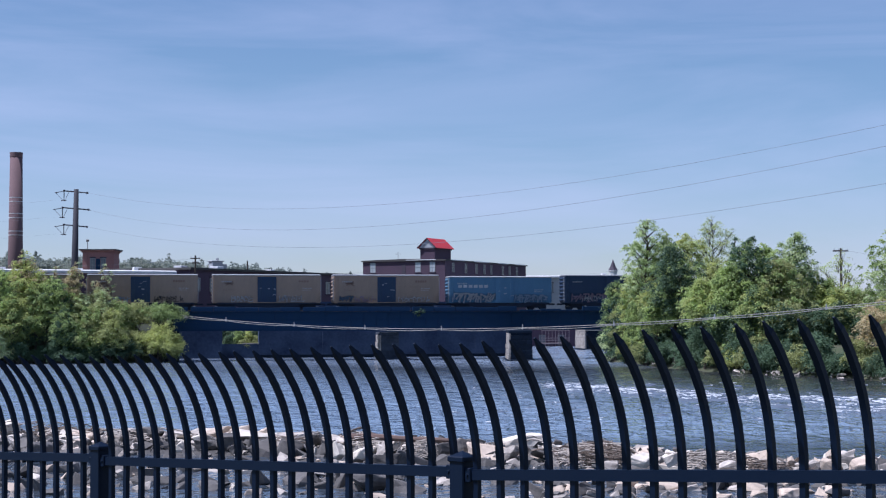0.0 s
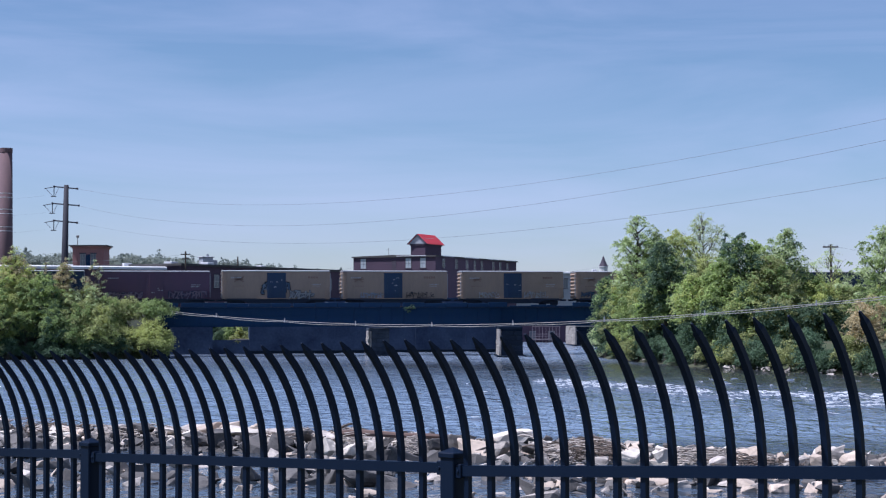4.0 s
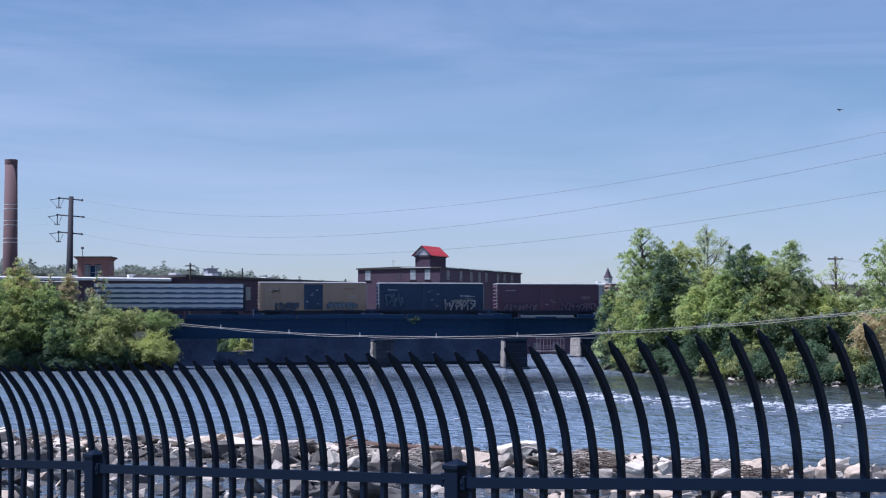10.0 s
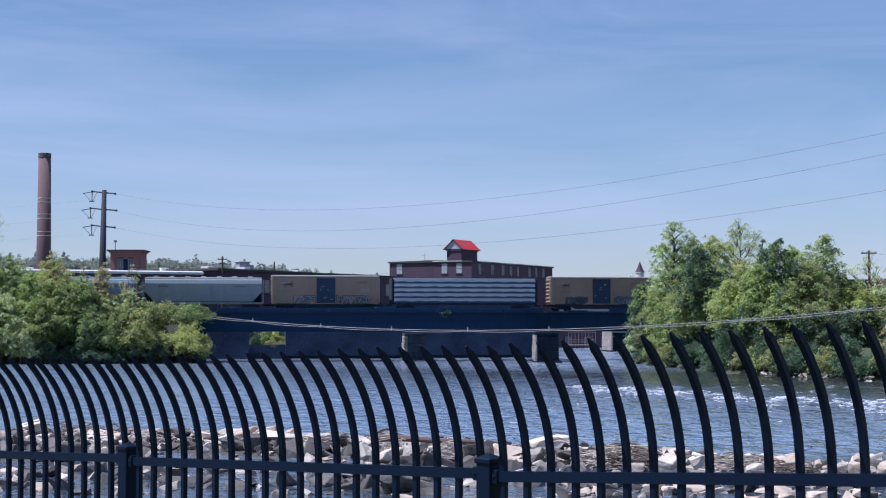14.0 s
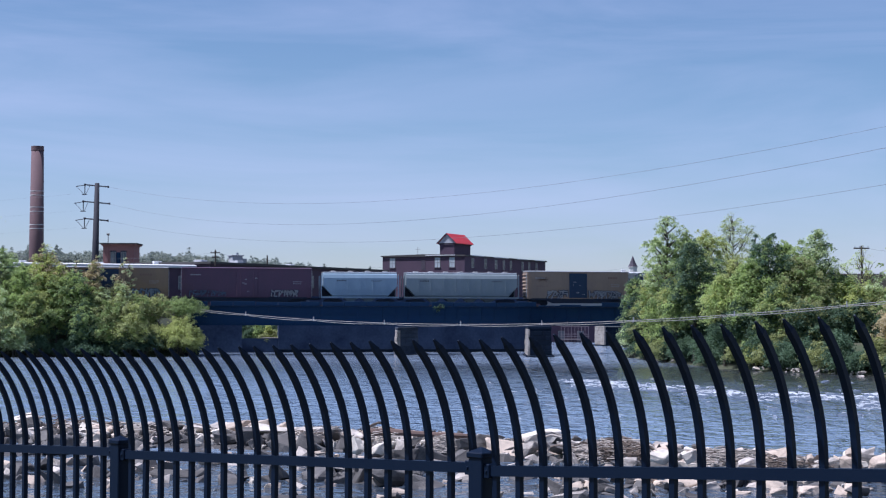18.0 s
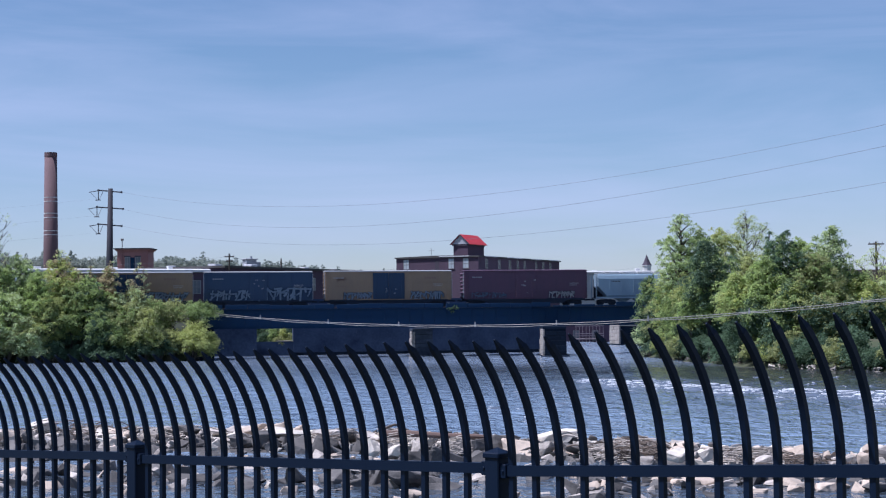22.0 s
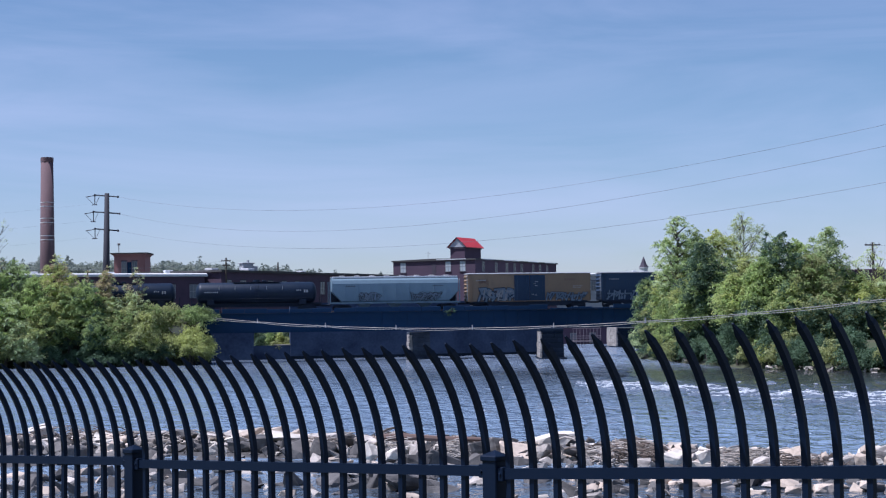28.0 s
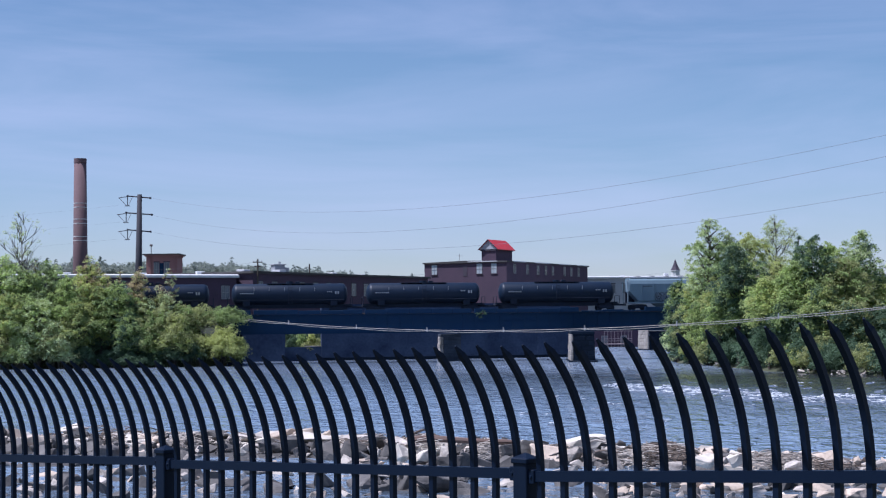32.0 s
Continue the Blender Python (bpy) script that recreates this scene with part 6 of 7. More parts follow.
def truck(car, x):
    """A two-axle truck under a freight car."""
    def frame_():
        bm = bmesh.new()
        for y in (-1.02, 1.02):
            prof = [(-1.15, 0.55), (-0.55, 0.30), (0.55, 0.30), (1.15, 0.55), (1.15, 0.75), (0.45, 0.88), (-0.45, 0.88), (-1.15, 0.75)]
            a = [bm.verts.new((px, y - 0.08, pz)) for px, pz in prof]
            b = [bm.verts.new((px, y + 0.08, pz)) for px, pz in prof]
            for i in range(8):
                bm.faces.new((a[i], a[(i + 1) % 8], b[(i + 1) % 8], b[i]))
            bm.faces.new(a[::-1]), bm.faces.new(b)
        box(bm, -0.25, 0.25, -1.0, 1.0, 0.45, 0.8)
        return bm

    def wheelset():
        bm = bmesh.new()
        for y in (-0.75, 0.75):
            tube(bm, [(0, y - 0.065, 0), (0, y + 0.065, 0)], 0.42, 20)
        tube(bm, [(0, -0.95, 0), (0, 0.95, 0)], 0.08, 8)
        return bm

    t = share("truck", cached("truck", frame_, UNDER), car, pose(x, 0, 0))
    for dx in (-0.88, 0.88):
        share("wheelset", cached("wheelset", wheelset, UNDER), t, pose(dx, 0, 0.42))
    return t


def ends(car, half):
    for s in (-1, 1):
        share("coupler", cached("coupler", lambda: cube(-0.42, 0.42, -0.12, 0.12, 0.7, 0.95, 0.03), UNDER), car, pose(s * (half + 0.4), 0, 0))


def ladder(parent, x, z0, z1, w=0.5, y=-1.56):
    bm = bmesh.new()
    for dx in (0, w):
        box(bm, x + dx - 0.025, x + dx + 0.025, y - 0.07, y - 0.02, z0, z1)
    k = int((z1 - z0) / 0.42)
    for i in range(k + 1):
        z = z0 + (z1 - z0) * i / k
        box(bm, x, x + w, y - 0.075, y - 0.025, z - 0.025, z + 0.025)
    return part("ladder", bm, parent.data.materials[0] if parent.data else UNDER, parent)


def tag(parent, x0, x1, z0, z1, material, seed, y=-1.56, bold=0.09):
    """Sprayed graffiti: broad curled strokes, no letters."""
    r_ = random.Random(seed)
    bm = bmesh.new()
    x = x0
    h = z1 - z0
    while x < x1 - 0.2:
        wd_ = r_.uniform(0.6, 0.95) * h
        lean_ = r_.uniform(-0.1, 0.25) * h
        strokes = [[(x + lean_, z1), (x + lean_ * 0.6, z0 + 0.6 * h), (x, z0 + 0.3 * h), (x, z0)]]
        for _ in range(r_.randrange(1, 4)):
            a, b = r_.uniform(z0, z1), r_.uniform(z0, z1)
            strokes.append([(x + r_.uniform(0, 0.2) * wd_, a), (x + wd_ * 0.9, a + r_.uniform(-0.2, 0.2) * h), (x + wd_ * 0.9, b), (x + r_.uniform(0.1, 0.8) * wd_, b)])
        for p in strokes:
            prev = None
            for i in range(9):
                k = i / 8
                c = [(1 - k) ** 3 * p[0][j] + 3 * k * (1 - k) ** 2 * p[1][j] + 3 * k * k * (1 - k) * p[2][j] + k ** 3 * p[3][j] for j in (0, 1)]
                b = bold * 1.6 * r_.uniform(0.75, 1.25)
                yy = y - 0.002 * len(strokes)
                cur = [bm.verts.new((c[0] - b * 0.6, yy, c[1] - b * 0.6)), bm.verts.new((c[0] + b * 0.6, yy, c[1] + b * 0.6))]
                if prev:
                    bm.faces.new((prev[0], cur[0], cur[1], prev[1]))
                prev = cur
        x += wd_ * r_.uniform(0.85, 1.05)
    bmesh.ops.solidify(bm, geom=bm.faces[:], thickness=0.006)
    return tagged(part("graffiti", bm, material, parent), kind="stuff")


def throw_up(parent, x0, x1, z0, z1, fill, line, seed, y=-1.556):
    """Sprayed angular shapes, filled pale inside a dark outline, no letters."""
    r_ = random.Random(seed)
    h, x = z1 - z0, x0
    layers = [bmesh.new(), bmesh.new(), bmesh.new()]

    def stroke(bm, pts, w_, yy):
        for (ax, az), (bx, bz) in zip(pts, pts[1:]):
            d = Vector((bx - ax, 0, bz - az))
            if d.length < 0.02:
                continue
            d.normalize()
            n = Vector((-d.z, 0, d.x)) * w_ / 2
            a, b = Vector((ax, yy, az)) - d * w_ * 0.35, Vector((bx, yy, bz)) + d * w_ * 0.35
            k = r_.uniform(0.7, 1.25)
            bm.faces.new([bm.verts.new(p) for p in (a - n, b - n * k, b + n * k, a + n)])
            yy -= 0.0006

    while x < x1 - 0.3 * h:
        w_ = r_.uniform(0.5, 0.85) * h
        lean_ = r_.uniform(-0.15, 0.3)
        cell = lambda i, k: (x + w_ * (i / 2 + r_.uniform(-0.12, 0.12)) + lean_ * h * (k / 3 - 0.5), z0 + h * (k / 3 + r_.uniform(-0.07, 0.07)))
        shapes = [[cell(0, 0), cell(r_.randrange(2), 3)], [cell(0, r_.choice((2, 3))), cell(2, r_.choice((2, 3))), cell(r_.choice((1, 2)), 1)]]
        for _ in range(r_.randrange(1, 3)):
            shapes.append([cell(r_.randrange(3), r_.randrange(4)), cell(r_.randrange(3), r_.randrange(4))])
        for q in shapes:
            stroke(layers[0], q, 0.30 * h, y)
            stroke(layers[1], q, 0.17 * h, y - 0.008)
        if r_.random() < 0.6:
            stroke(layers[2], [cell(r_.randrange(3), 1), cell(r_.randrange(3), 2)], 0.06 * h, y - 0.016)
        x += w_ * r_.uniform(0.95, 1.15)
    for bm, m_ in zip(layers, (line, fill, line)):
        bmesh.ops.solidify(bm, geom=bm.faces[:], thickness=0.003)
        tagged(part("graffiti", bm, m_, parent), kind="stuff")


def emblem(parent, x, z, size, material, seed, y=-1.548):
    """A faded round emblem worn to a few strokes."""
    r_ = random.Random(seed)
    bm = bmesh.new()
    for k in range(3):
        a = (0.5, -0.5, 0.05)[k]
        d = Vector((math.cos(a), 0, math.sin(a))) * size * r_.uniform(0.35, 0.55)
        side = Vector((-d.z, 0, d.x)).normalized() * 0.06
        c = Vector((x, y, z))
        bm.faces.new([bm.verts.new(p) for p in (c - d - side, c + d - side, c + d + side, c - d + side)])
        c.y -= 0.002
    bmesh.ops.solidify(bm, geom=bm.faces[:], thickness=0.004)
    return tagged(part("worn_emblem", bm, material, parent), kind="stuff")


def bars(parent, x0, x1, z0, z1, n, material, y=-1.565, name="marking", fill=0.6):
    """Lettering too small to read: plain bars."""
    bm = bmesh.new()
    wd_ = (x1 - x0) / n
    for i in range(n):
        box(bm, x0 + wd_ * i, x0 + wd_ * (i + fill), y, y + 0.012, z0, z1)
    return tagged(part(name, bm, material, parent), kind="stuff")


def boxcar(half, body, door, label, door_w=2.7, doors=1, top=5.05, dx=0.0, seed=0, tags=(), logo=None, roof=ROOF_GALV):
    """A boxcar; origin at rail height under its middle, the near side at local -y."""
    car = thing("boxcar", label, "boxcar", group="cars of the freight train")
    z0 = 1.02
    hull = part("body", cube(-half, half, -1.5, 1.5, z0, top - 0.12, 0.03), body, car)
    part("roof", prism(bmesh.new(), [(-1.6, top - 0.14), (1.6, top - 0.14), (1.6, top - 0.05), (0, top + 0.08), (-1.6, top - 0.05)], -half - 0.05, half + 0.05), roof, car)
    rib = cached("rib_%s_%.2f" % (body.name, top), lambda: cube(-0.04, 0.04, -1.52, -1.5, z0 + 0.1, top - 0.2), body)
    panel_ends = [-half + 0.7, dx - door_w / 2 * doors - 0.2, dx + door_w / 2 * doors + 0.2, half - 0.7]
    for a, b in ((panel_ends[0], panel_ends[1]), (panel_ends[2], panel_ends[3])):
        n_ = max(2, int((b - a) / 0.95))
        for i in range(n_ + 1):
            share("rib", rib, hull, pose(a + (b - a) * i / n_, 0, 0))
    for i in range(doors):
        c = dx + (i - (doors - 1) / 2) * door_w
        d = part("door", cube(c - door_w / 2 + 0.02, c + door_w / 2 - 0.02, -1.60, -1.5, z0 + 0.12, top - 0.32, 0.015), door, car)
        for z in (z0 + 0.9, z0 + 1.9, z0 + 2.9):
            part("door_rib", cube(c - door_w / 2 + 0.12, c + door_w / 2 - 0.12, -1.625, -1.6, z - 0.05, z + 0.05), door, d)
        for k in (-0.3, 0.3):
            part("lock_bar", tube(bmesh.new(), [(c + k * door_w, -1.64, z0 + 0.2), (c + k * door_w, -1.64, top - 0.4)], 0.025, 5), door, d)
    for z in (z0 + 0.05, top - 0.24):
        part("door_track", cube(dx - door_w * doors, dx + door_w * doors, -1.63, -1.5, z - 0.05, z + 0.05), body, car)
    part("side_sill", cube(-half + 0.4, half - 0.4, -1.53, -1.38, z0 - 0.18, z0 + 0.06), UNDER, car)
    belly = half - 3.1
    bm = bmesh.new()
    pr = [(-belly - 0.5, z0 - 0.17), (belly + 0.5, z0 - 0.17), (belly - 0.6, 0.36), (-belly + 0.6, 0.36)]
    va, vb = ([bm.verts.new((px, yy, pz)) for px, pz in pr] for yy in (-1.5, -1.3))
    for i in range(4):
        bm.faces.new((va[i], va[(i + 1) % 4], vb[(i + 1) % 4], vb[i]))
    bm.faces.new(va[::-1]), bm.faces.new(vb)
    bmesh.ops.recalc_face_normals(bm, faces=bm.faces[:])
    part("belly_sill", bm, UNDER, car)
    r_ = random.Random(seed + 900)
    for k in range(3):
        x = r_.uniform(-belly + 1, belly - 1)
        part("brake_gear", cube(x - 0.5, x + 0.5, -1.1, -0.5, 0.42, 0.8, 0.06), UNDER, car)
    for s_ in (-1, 1):
        part("sill_step", cube(s_ * (half - 0.45) - 0.2, s_ * (half - 0.45) + 0.2, -1.56, -1.5, 0.5, 0.56), MARK_WHITE, car)
    part("centre_sill", cube(-half, half, -0.3, 0.3, 0.75, z0), UNDER, car)
    for s in (-1, 1):
        share("end_corrugation", cached("endc_%s_%.2f" % (body.name, top), lambda: corrugation(z0 + 0.1, top - 0.25), body), hull, pose(s * half, 0, 0, 0, 0, 0 if s > 0 else 180))
        part("end_ladder", ladder_end(s * (half + 0.09), z0 + 0.2, top - 0.4), MARK_WHITE, hull)
    ladder(hull, -half + 0.12, z0, top - 0.3, 0.45, -1.5)
    ladder(hull, half - 0.57, z0, z0 + 1.4, 0.45, -1.5)
    for s in (-1, 1):
        truck(car, s * (half - 1.9))
    ends(car, half)
    for x0, x1, a, b, m_, bold in tags:
        if bold >= 0.1 and m_ is TAG_BLACK:
            throw_up(car, x0, x1, a, b, TAG_DIM, TAG_BLACK, seed + int(10 * x0))
        elif bold >= 0.1:
            throw_up(car, x0, x1, a, b, m_, TAG_DIM if body is BLUE_LIGHT else NAVY_CAR, seed + int(10 * x0))
        else:
            tag(car, x0, x1, a, b, m_, seed + int(10 * x0), bold=bold)
    if body in (YELLOW, YELLOW_FRESH):
        emblem(car, -half + 2.3, top - 1.25, 1.5, TAG_RUST, seed)
        bars(car, -half + 1.4, -half + 3.2, top - 2.25, top - 2.17, 5, TAG_RUST, -1.552)
        for z in (top - 1.75, top - 2.45):
            part("panel_seam", cube(-half + 0.7, dx - door_w * doors / 2 - 0.3, -1.553, -1.5, z, z + 0.05), body, hull)
            part("panel_seam", cube(dx + door_w * doors / 2 + 0.3, half - 0.7, -1.553, -1.5, z, z + 0.05), body, hull)
    for k in range(5):
        r_ = random.Random(seed * 31 + k)
        x, z = dx + r_.uniform(-0.4, 0.4) * door_w, r_.uniform(1.6, 4.0)
        bars(car, x, x + r_.uniform(0.2, 0.5), z, z + r_.uniform(0.06, 0.14), 2, MARK_WHITE, -1.632)
    if logo:
        x, z, w_, h_, n_, back, front = logo
        if back:
            part("logo_panel", cube(x - 0.1, x + w_ + 0.1, -1.56, -1.545, z - 0.12, z + h_ + 0.12), back, car)
        bars(car, x, x + w_, z, z + h_, n_, front, -1.57, "logo_bar", 0.5 if n_ > 8 else 0.72)
    bars(car, -half + 1.2, -half + 2.7, top - 1.1, top - 0.95, 6, MARK_WHITE)
    bars(car, half - 2.6, half - 1.2, top - 2.0, top - 1.9, 7, MARK_WHITE)
    bars(car, half - 2.6, half - 1.4, top - 2.25, top - 2.17, 7, MARK_WHITE)
    return car


def corrugation(z0, z1):
    """The ridged pressed-steel end of a boxcar, facing +x."""
    bm = bmesh.new()
    n_ = 7
    h = (z1 - z0) / n_
    for k in range(n_):
        z = z0 + k * h
        prof = [(-0.02, z + 0.12 * h), (0.14, z + 0.42 * h), (0.15, z + 0.56 * h), (-0.02, z + 0.80 * h)]
        a = [bm.verts.new((x, -1.42, zz)) for x, zz in prof]
        b = [bm.verts.new((x, 1.42, zz)) for x, zz in prof]
        for i in range(3):
            bm.faces.new((a[i], a[i + 1], b[i + 1], b[i]))
        bm.faces.new(a), bm.faces.new(b)
    bmesh.ops.recalc_face_normals(bm, faces=bm.faces[:])
    return bm


def ladder_end(x, z0, z1):
    bm = bmesh.new()
    for y in (-1.45, -0.95):
        box(bm, x - 0.03, x + 0.03, y - 0.025, y + 0.025, z0, z1)
    for k in range(9):
        z = z0 + (z1 - z0) * k / 8
        box(bm, x - 0.03, x + 0.03, -1.45, -0.95, z - 0.035, z + 0.035)
    return bm


def hopper(half, body, label, seed, bays, top=4.7, tags=()):
    """A covered hopper: rounded sides, sloped ends, outlet bays."""
    car = thing("covered_hopper", label, "hopper car", group="cars of the freight train")
    prof = [(-1.3, 1.1), (-1.55, 1.4), (-1.56, 2.4), (-1.56, 3.85), (-1.40, 4.35), (-0.9, top - 0.1), (0.9, top - 0.1), (1.40, 4.35), (1.56, 3.85), (1.56, 2.4), (1.55, 1.4), (1.3, 1.1)]
    hull = part("hopper_body", prism(bmesh.new(), prof, -half + 1.6, half - 1.6), body, car)
    part("roof_hatch_walk", cube(-half + 0.2, half - 0.2, -0.95, 0.95, top - 0.08, top + 0.02), ROOF_GALV, car)
    part("roof_edge", cube(-half + 0.3, half - 0.3, -1.12, -0.96, top - 0.16, top + 0.03, 0.02), ROOF_PALE, car)
    n_ = int(half * 0.9)
    for k in range(n_):
        x = -half + 1.8 + (2 * half - 3.6) * k / (n_ - 1)
        part("roof_hatch", cube(x - 0.32, x + 0.32, -0.6, 0.6, top + 0.02, top + 0.2, 0.04), ROOF_GALV, car)
    for s in (-1, 1):
        bm = bmesh.new()
        x0, x1 = s * (half - 1.6), s * half
        xe = s * (half - 0.25)
        v = [bm.verts.new(p) for p in ((x0, -1.556, 1.4), (x0, 1.556, 1.4), (x0, 1.556, 3.85), (x0, -1.556, 3.85), (xe, -1.556, 2.75), (xe, 1.556, 2.75), (xe, 1.556, 3.85), (xe, -1.556, 3.85))]
        for f in ((0, 3, 2, 1), (4, 5, 6, 7), (0, 1, 5, 4), (3, 7, 6, 2), (0, 4, 7, 3), (1, 2, 6, 5)):
            bm.faces.new([v[i] for i in f])
        bmesh.ops.recalc_face_normals(bm, faces=bm.faces[:])
        part("roof_end", prism(bmesh.new(), prof[3:9], min(x0, xe), max(x0, xe)), body, hull)
        part("slope_sheet", bm, body, hull)
        for y in (-1.45, 1.45):
            part("end_post", cube(x1 - 0.12, x1 + 0.0, y - 0.06, y + 0.06, 1.0, 4.2), body, car)
        # Dark plate added behind the end opening, so that it reads as shaded.
        part("end_bulkhead", cube(min(x0, x1 - s * 0.2), max(x0, x1 - s * 0.2), 1.1, 1.2, 1.1, 3.9), UNDER, car)
        part("end_platform", cube(min(x0, x1), max(x0, x1), -1.5, 1.5, 0.98, 1.14), UNDER, car)
        part("brace", tube(bmesh.new(), [(x0, -1.5, 1.3), (x1 - s * 0.1, -1.47, 2.9)], 0.06, 5), body, car)
        part("end_ladder", ladder_end(x1, 1.2, 4.4), MARK_WHITE, car)
        truck(car, s * (half - 1.75))
    part("side_sill", cube(-half, half, -1.56, -1.42, 0.98, 1.22), body, car)
    for k in range(bays):
        x = (k - (bays - 1) / 2) * (2 * half - 6.5) / max(1, bays - 0.2)
        bm = bmesh.new()
        v = [bm.verts.new(p) for p in ((x - 1.3, -1.2, 1.2), (x + 1.3, -1.2, 1.2), (x + 1.3, 1.2, 1.2), (x - 1.3, 1.2, 1.2), (x - 0.35, -0.5, 0.45), (x + 0.35, -0.5, 0.45), (x + 0.35, 0.5, 0.45), (x - 0.35, 0.5, 0.45))]
        for f in ((0, 1, 5, 4), (1, 2, 6, 5), (2, 3, 7, 6), (3, 0, 4, 7), (4, 5, 6, 7)):
            bm.faces.new([v[i] for i in f])
        bmesh.ops.recalc_face_normals(bm, faces=bm.faces[:])
        part("outlet_bay", bm, body, car)
    rib = cached("hrib_%s" % body.name, lambda: cube(-0.04, 0.04, -1.61, -1.56, 1.75, 3.8), body)
    for k in range(int(half)):
        share("side_rib", rib, hull, pose(-half + 2 + k * (2 * half - 4) / (int(half) - 1), 0, 0))
    ends(car, half)
    bars(car, -half + 2.2, -half + 3.6, 3.4, 3.55, 6, TAG_BLACK, -1.62)
    bars(car, half - 4.0, half - 2.4, 3.4, 3.5, 6, TAG_BLACK, -1.62)
    for x0, x1, a, b, m_, bold in tags:
        throw_up(car, x0, x1, a, b, m_, TAG_BLACK, seed + int(10 * x0), y=-1.63)
    return car


def tank(half, label, seed):
    """A black tank car with its dome platform and handrails."""
    car = thing("tank_car", label, "tank car", group="cars of the freight train")
    r = 1.5
    zc = 2.72
    L = half - 0.55
    pts, rad = [], []
    for k in range(7):
        a = math.pi / 2 * k / 6
        pts.append((-L + 0.75 - 0.75 * math.cos(a), 0, zc)), rad.append(max(0.02, r * math.sin(a)))
    for k in range(6, -1, -1):
        a = math.pi / 2 * k / 6
        pts.append((L - 0.75 + 0.75 * math.cos(a), 0, zc)), rad.append(max(0.02, r * math.sin(a)))
    shell = part("tank_shell", tube(bmesh.new(), pts, rad, 28), TANK_BLACK, car, smooth=True)
    for x in (-L * 0.55, -L * 0.2, L * 0.2, L * 0.55):
        part("shell_band", tube(bmesh.new(), [(x - 0.05, 0, zc), (x + 0.05, 0, zc)], [r + 0.012, r + 0.012], 28), TANK_BLACK, shell)
    part("manway", tube(bmesh.new(), [(0, 0, zc + r - 0.1), (0, 0, zc + r + 0.32)], [0.5, 0.5], 16), TANK_BLACK, car)
    part("platform", cube(-3.3, 3.3, -0.75, 0.75, zc + r - 0.02, zc + r + 0.06), UNDER, car)
    for x in (-2.6, -1.3, 1.3, 2.6):
        part("platform_leg", cube(x - 0.05, x + 0.05, -0.7, 0.7, zc + r - 0.22, zc + r - 0.02), UNDER, car)
    part("valve_box", cube(0.8, 1.4, -0.3, 0.3, zc + r + 0.06, zc + r + 0.3, 0.04), TANK_BLACK, car)
    for x in (-L * 0.62, -L * 0.36, -L * 0.1, L * 0.16, L * 0.42):
        part("side_stripe", cube(x - 0.035, x + 0.035, -1.45, -1.42, zc + 0.45, zc + 0.95), MARK_WHITE, shell)
    ladder(car, -0.25, 1.0, zc + r - 0.1, 0.5, -1.45)
    part("side_handrail", tube(bmesh.new(), [(-L + 0.6, -1.55, 1.9), (L - 0.6, -1.55, 1.9)], 0.02, 5), UNDER, car)
    part("centre_sill", cube(-half, half, -0.35, 0.35, 0.72, 1.28), UNDER, car)
    for s in (-1, 1):
        part("saddle", cube(s * (half - 2.6) - 0.5, s * (half - 2.6) + 0.5, -1.2, 1.2, 1.0, 1.75, 0.05), UNDER, car)
        part("end_step", cube(min(s * half, s * (half - 0.8)), max(s * half, s * (half - 0.8)), -1.4, 1.4, 0.98, 1.08), UNDER, car)
        bm = bmesh.new()
        for y in (-1.4, 1.4):
            box(bm, s * half - 0.04, s * half + 0.04, y - 0.03, y + 0.03, 1.0, 2.2)
        box(bm, s * half - 0.03, s * half + 0.03, -1.4, 1.4, 2.15, 2.2)
        part("end_rail", bm, UNDER, car)
        truck(car, s * (half - 1.9))
    ends(car, half)
    bars(car, -L + 1.2, -L + 3.2, 2.75, 2.92, 7, MARK_WHITE, -1.535)
    bars(car, L - 3.0, L - 2.2, 2.95, 3.12, 3, MARK_WHITE, -1.535)
    bars(car, L - 1.9, L - 1.2, 2.7, 3.1, 2, MARK_WHITE, -1.50)
    return car


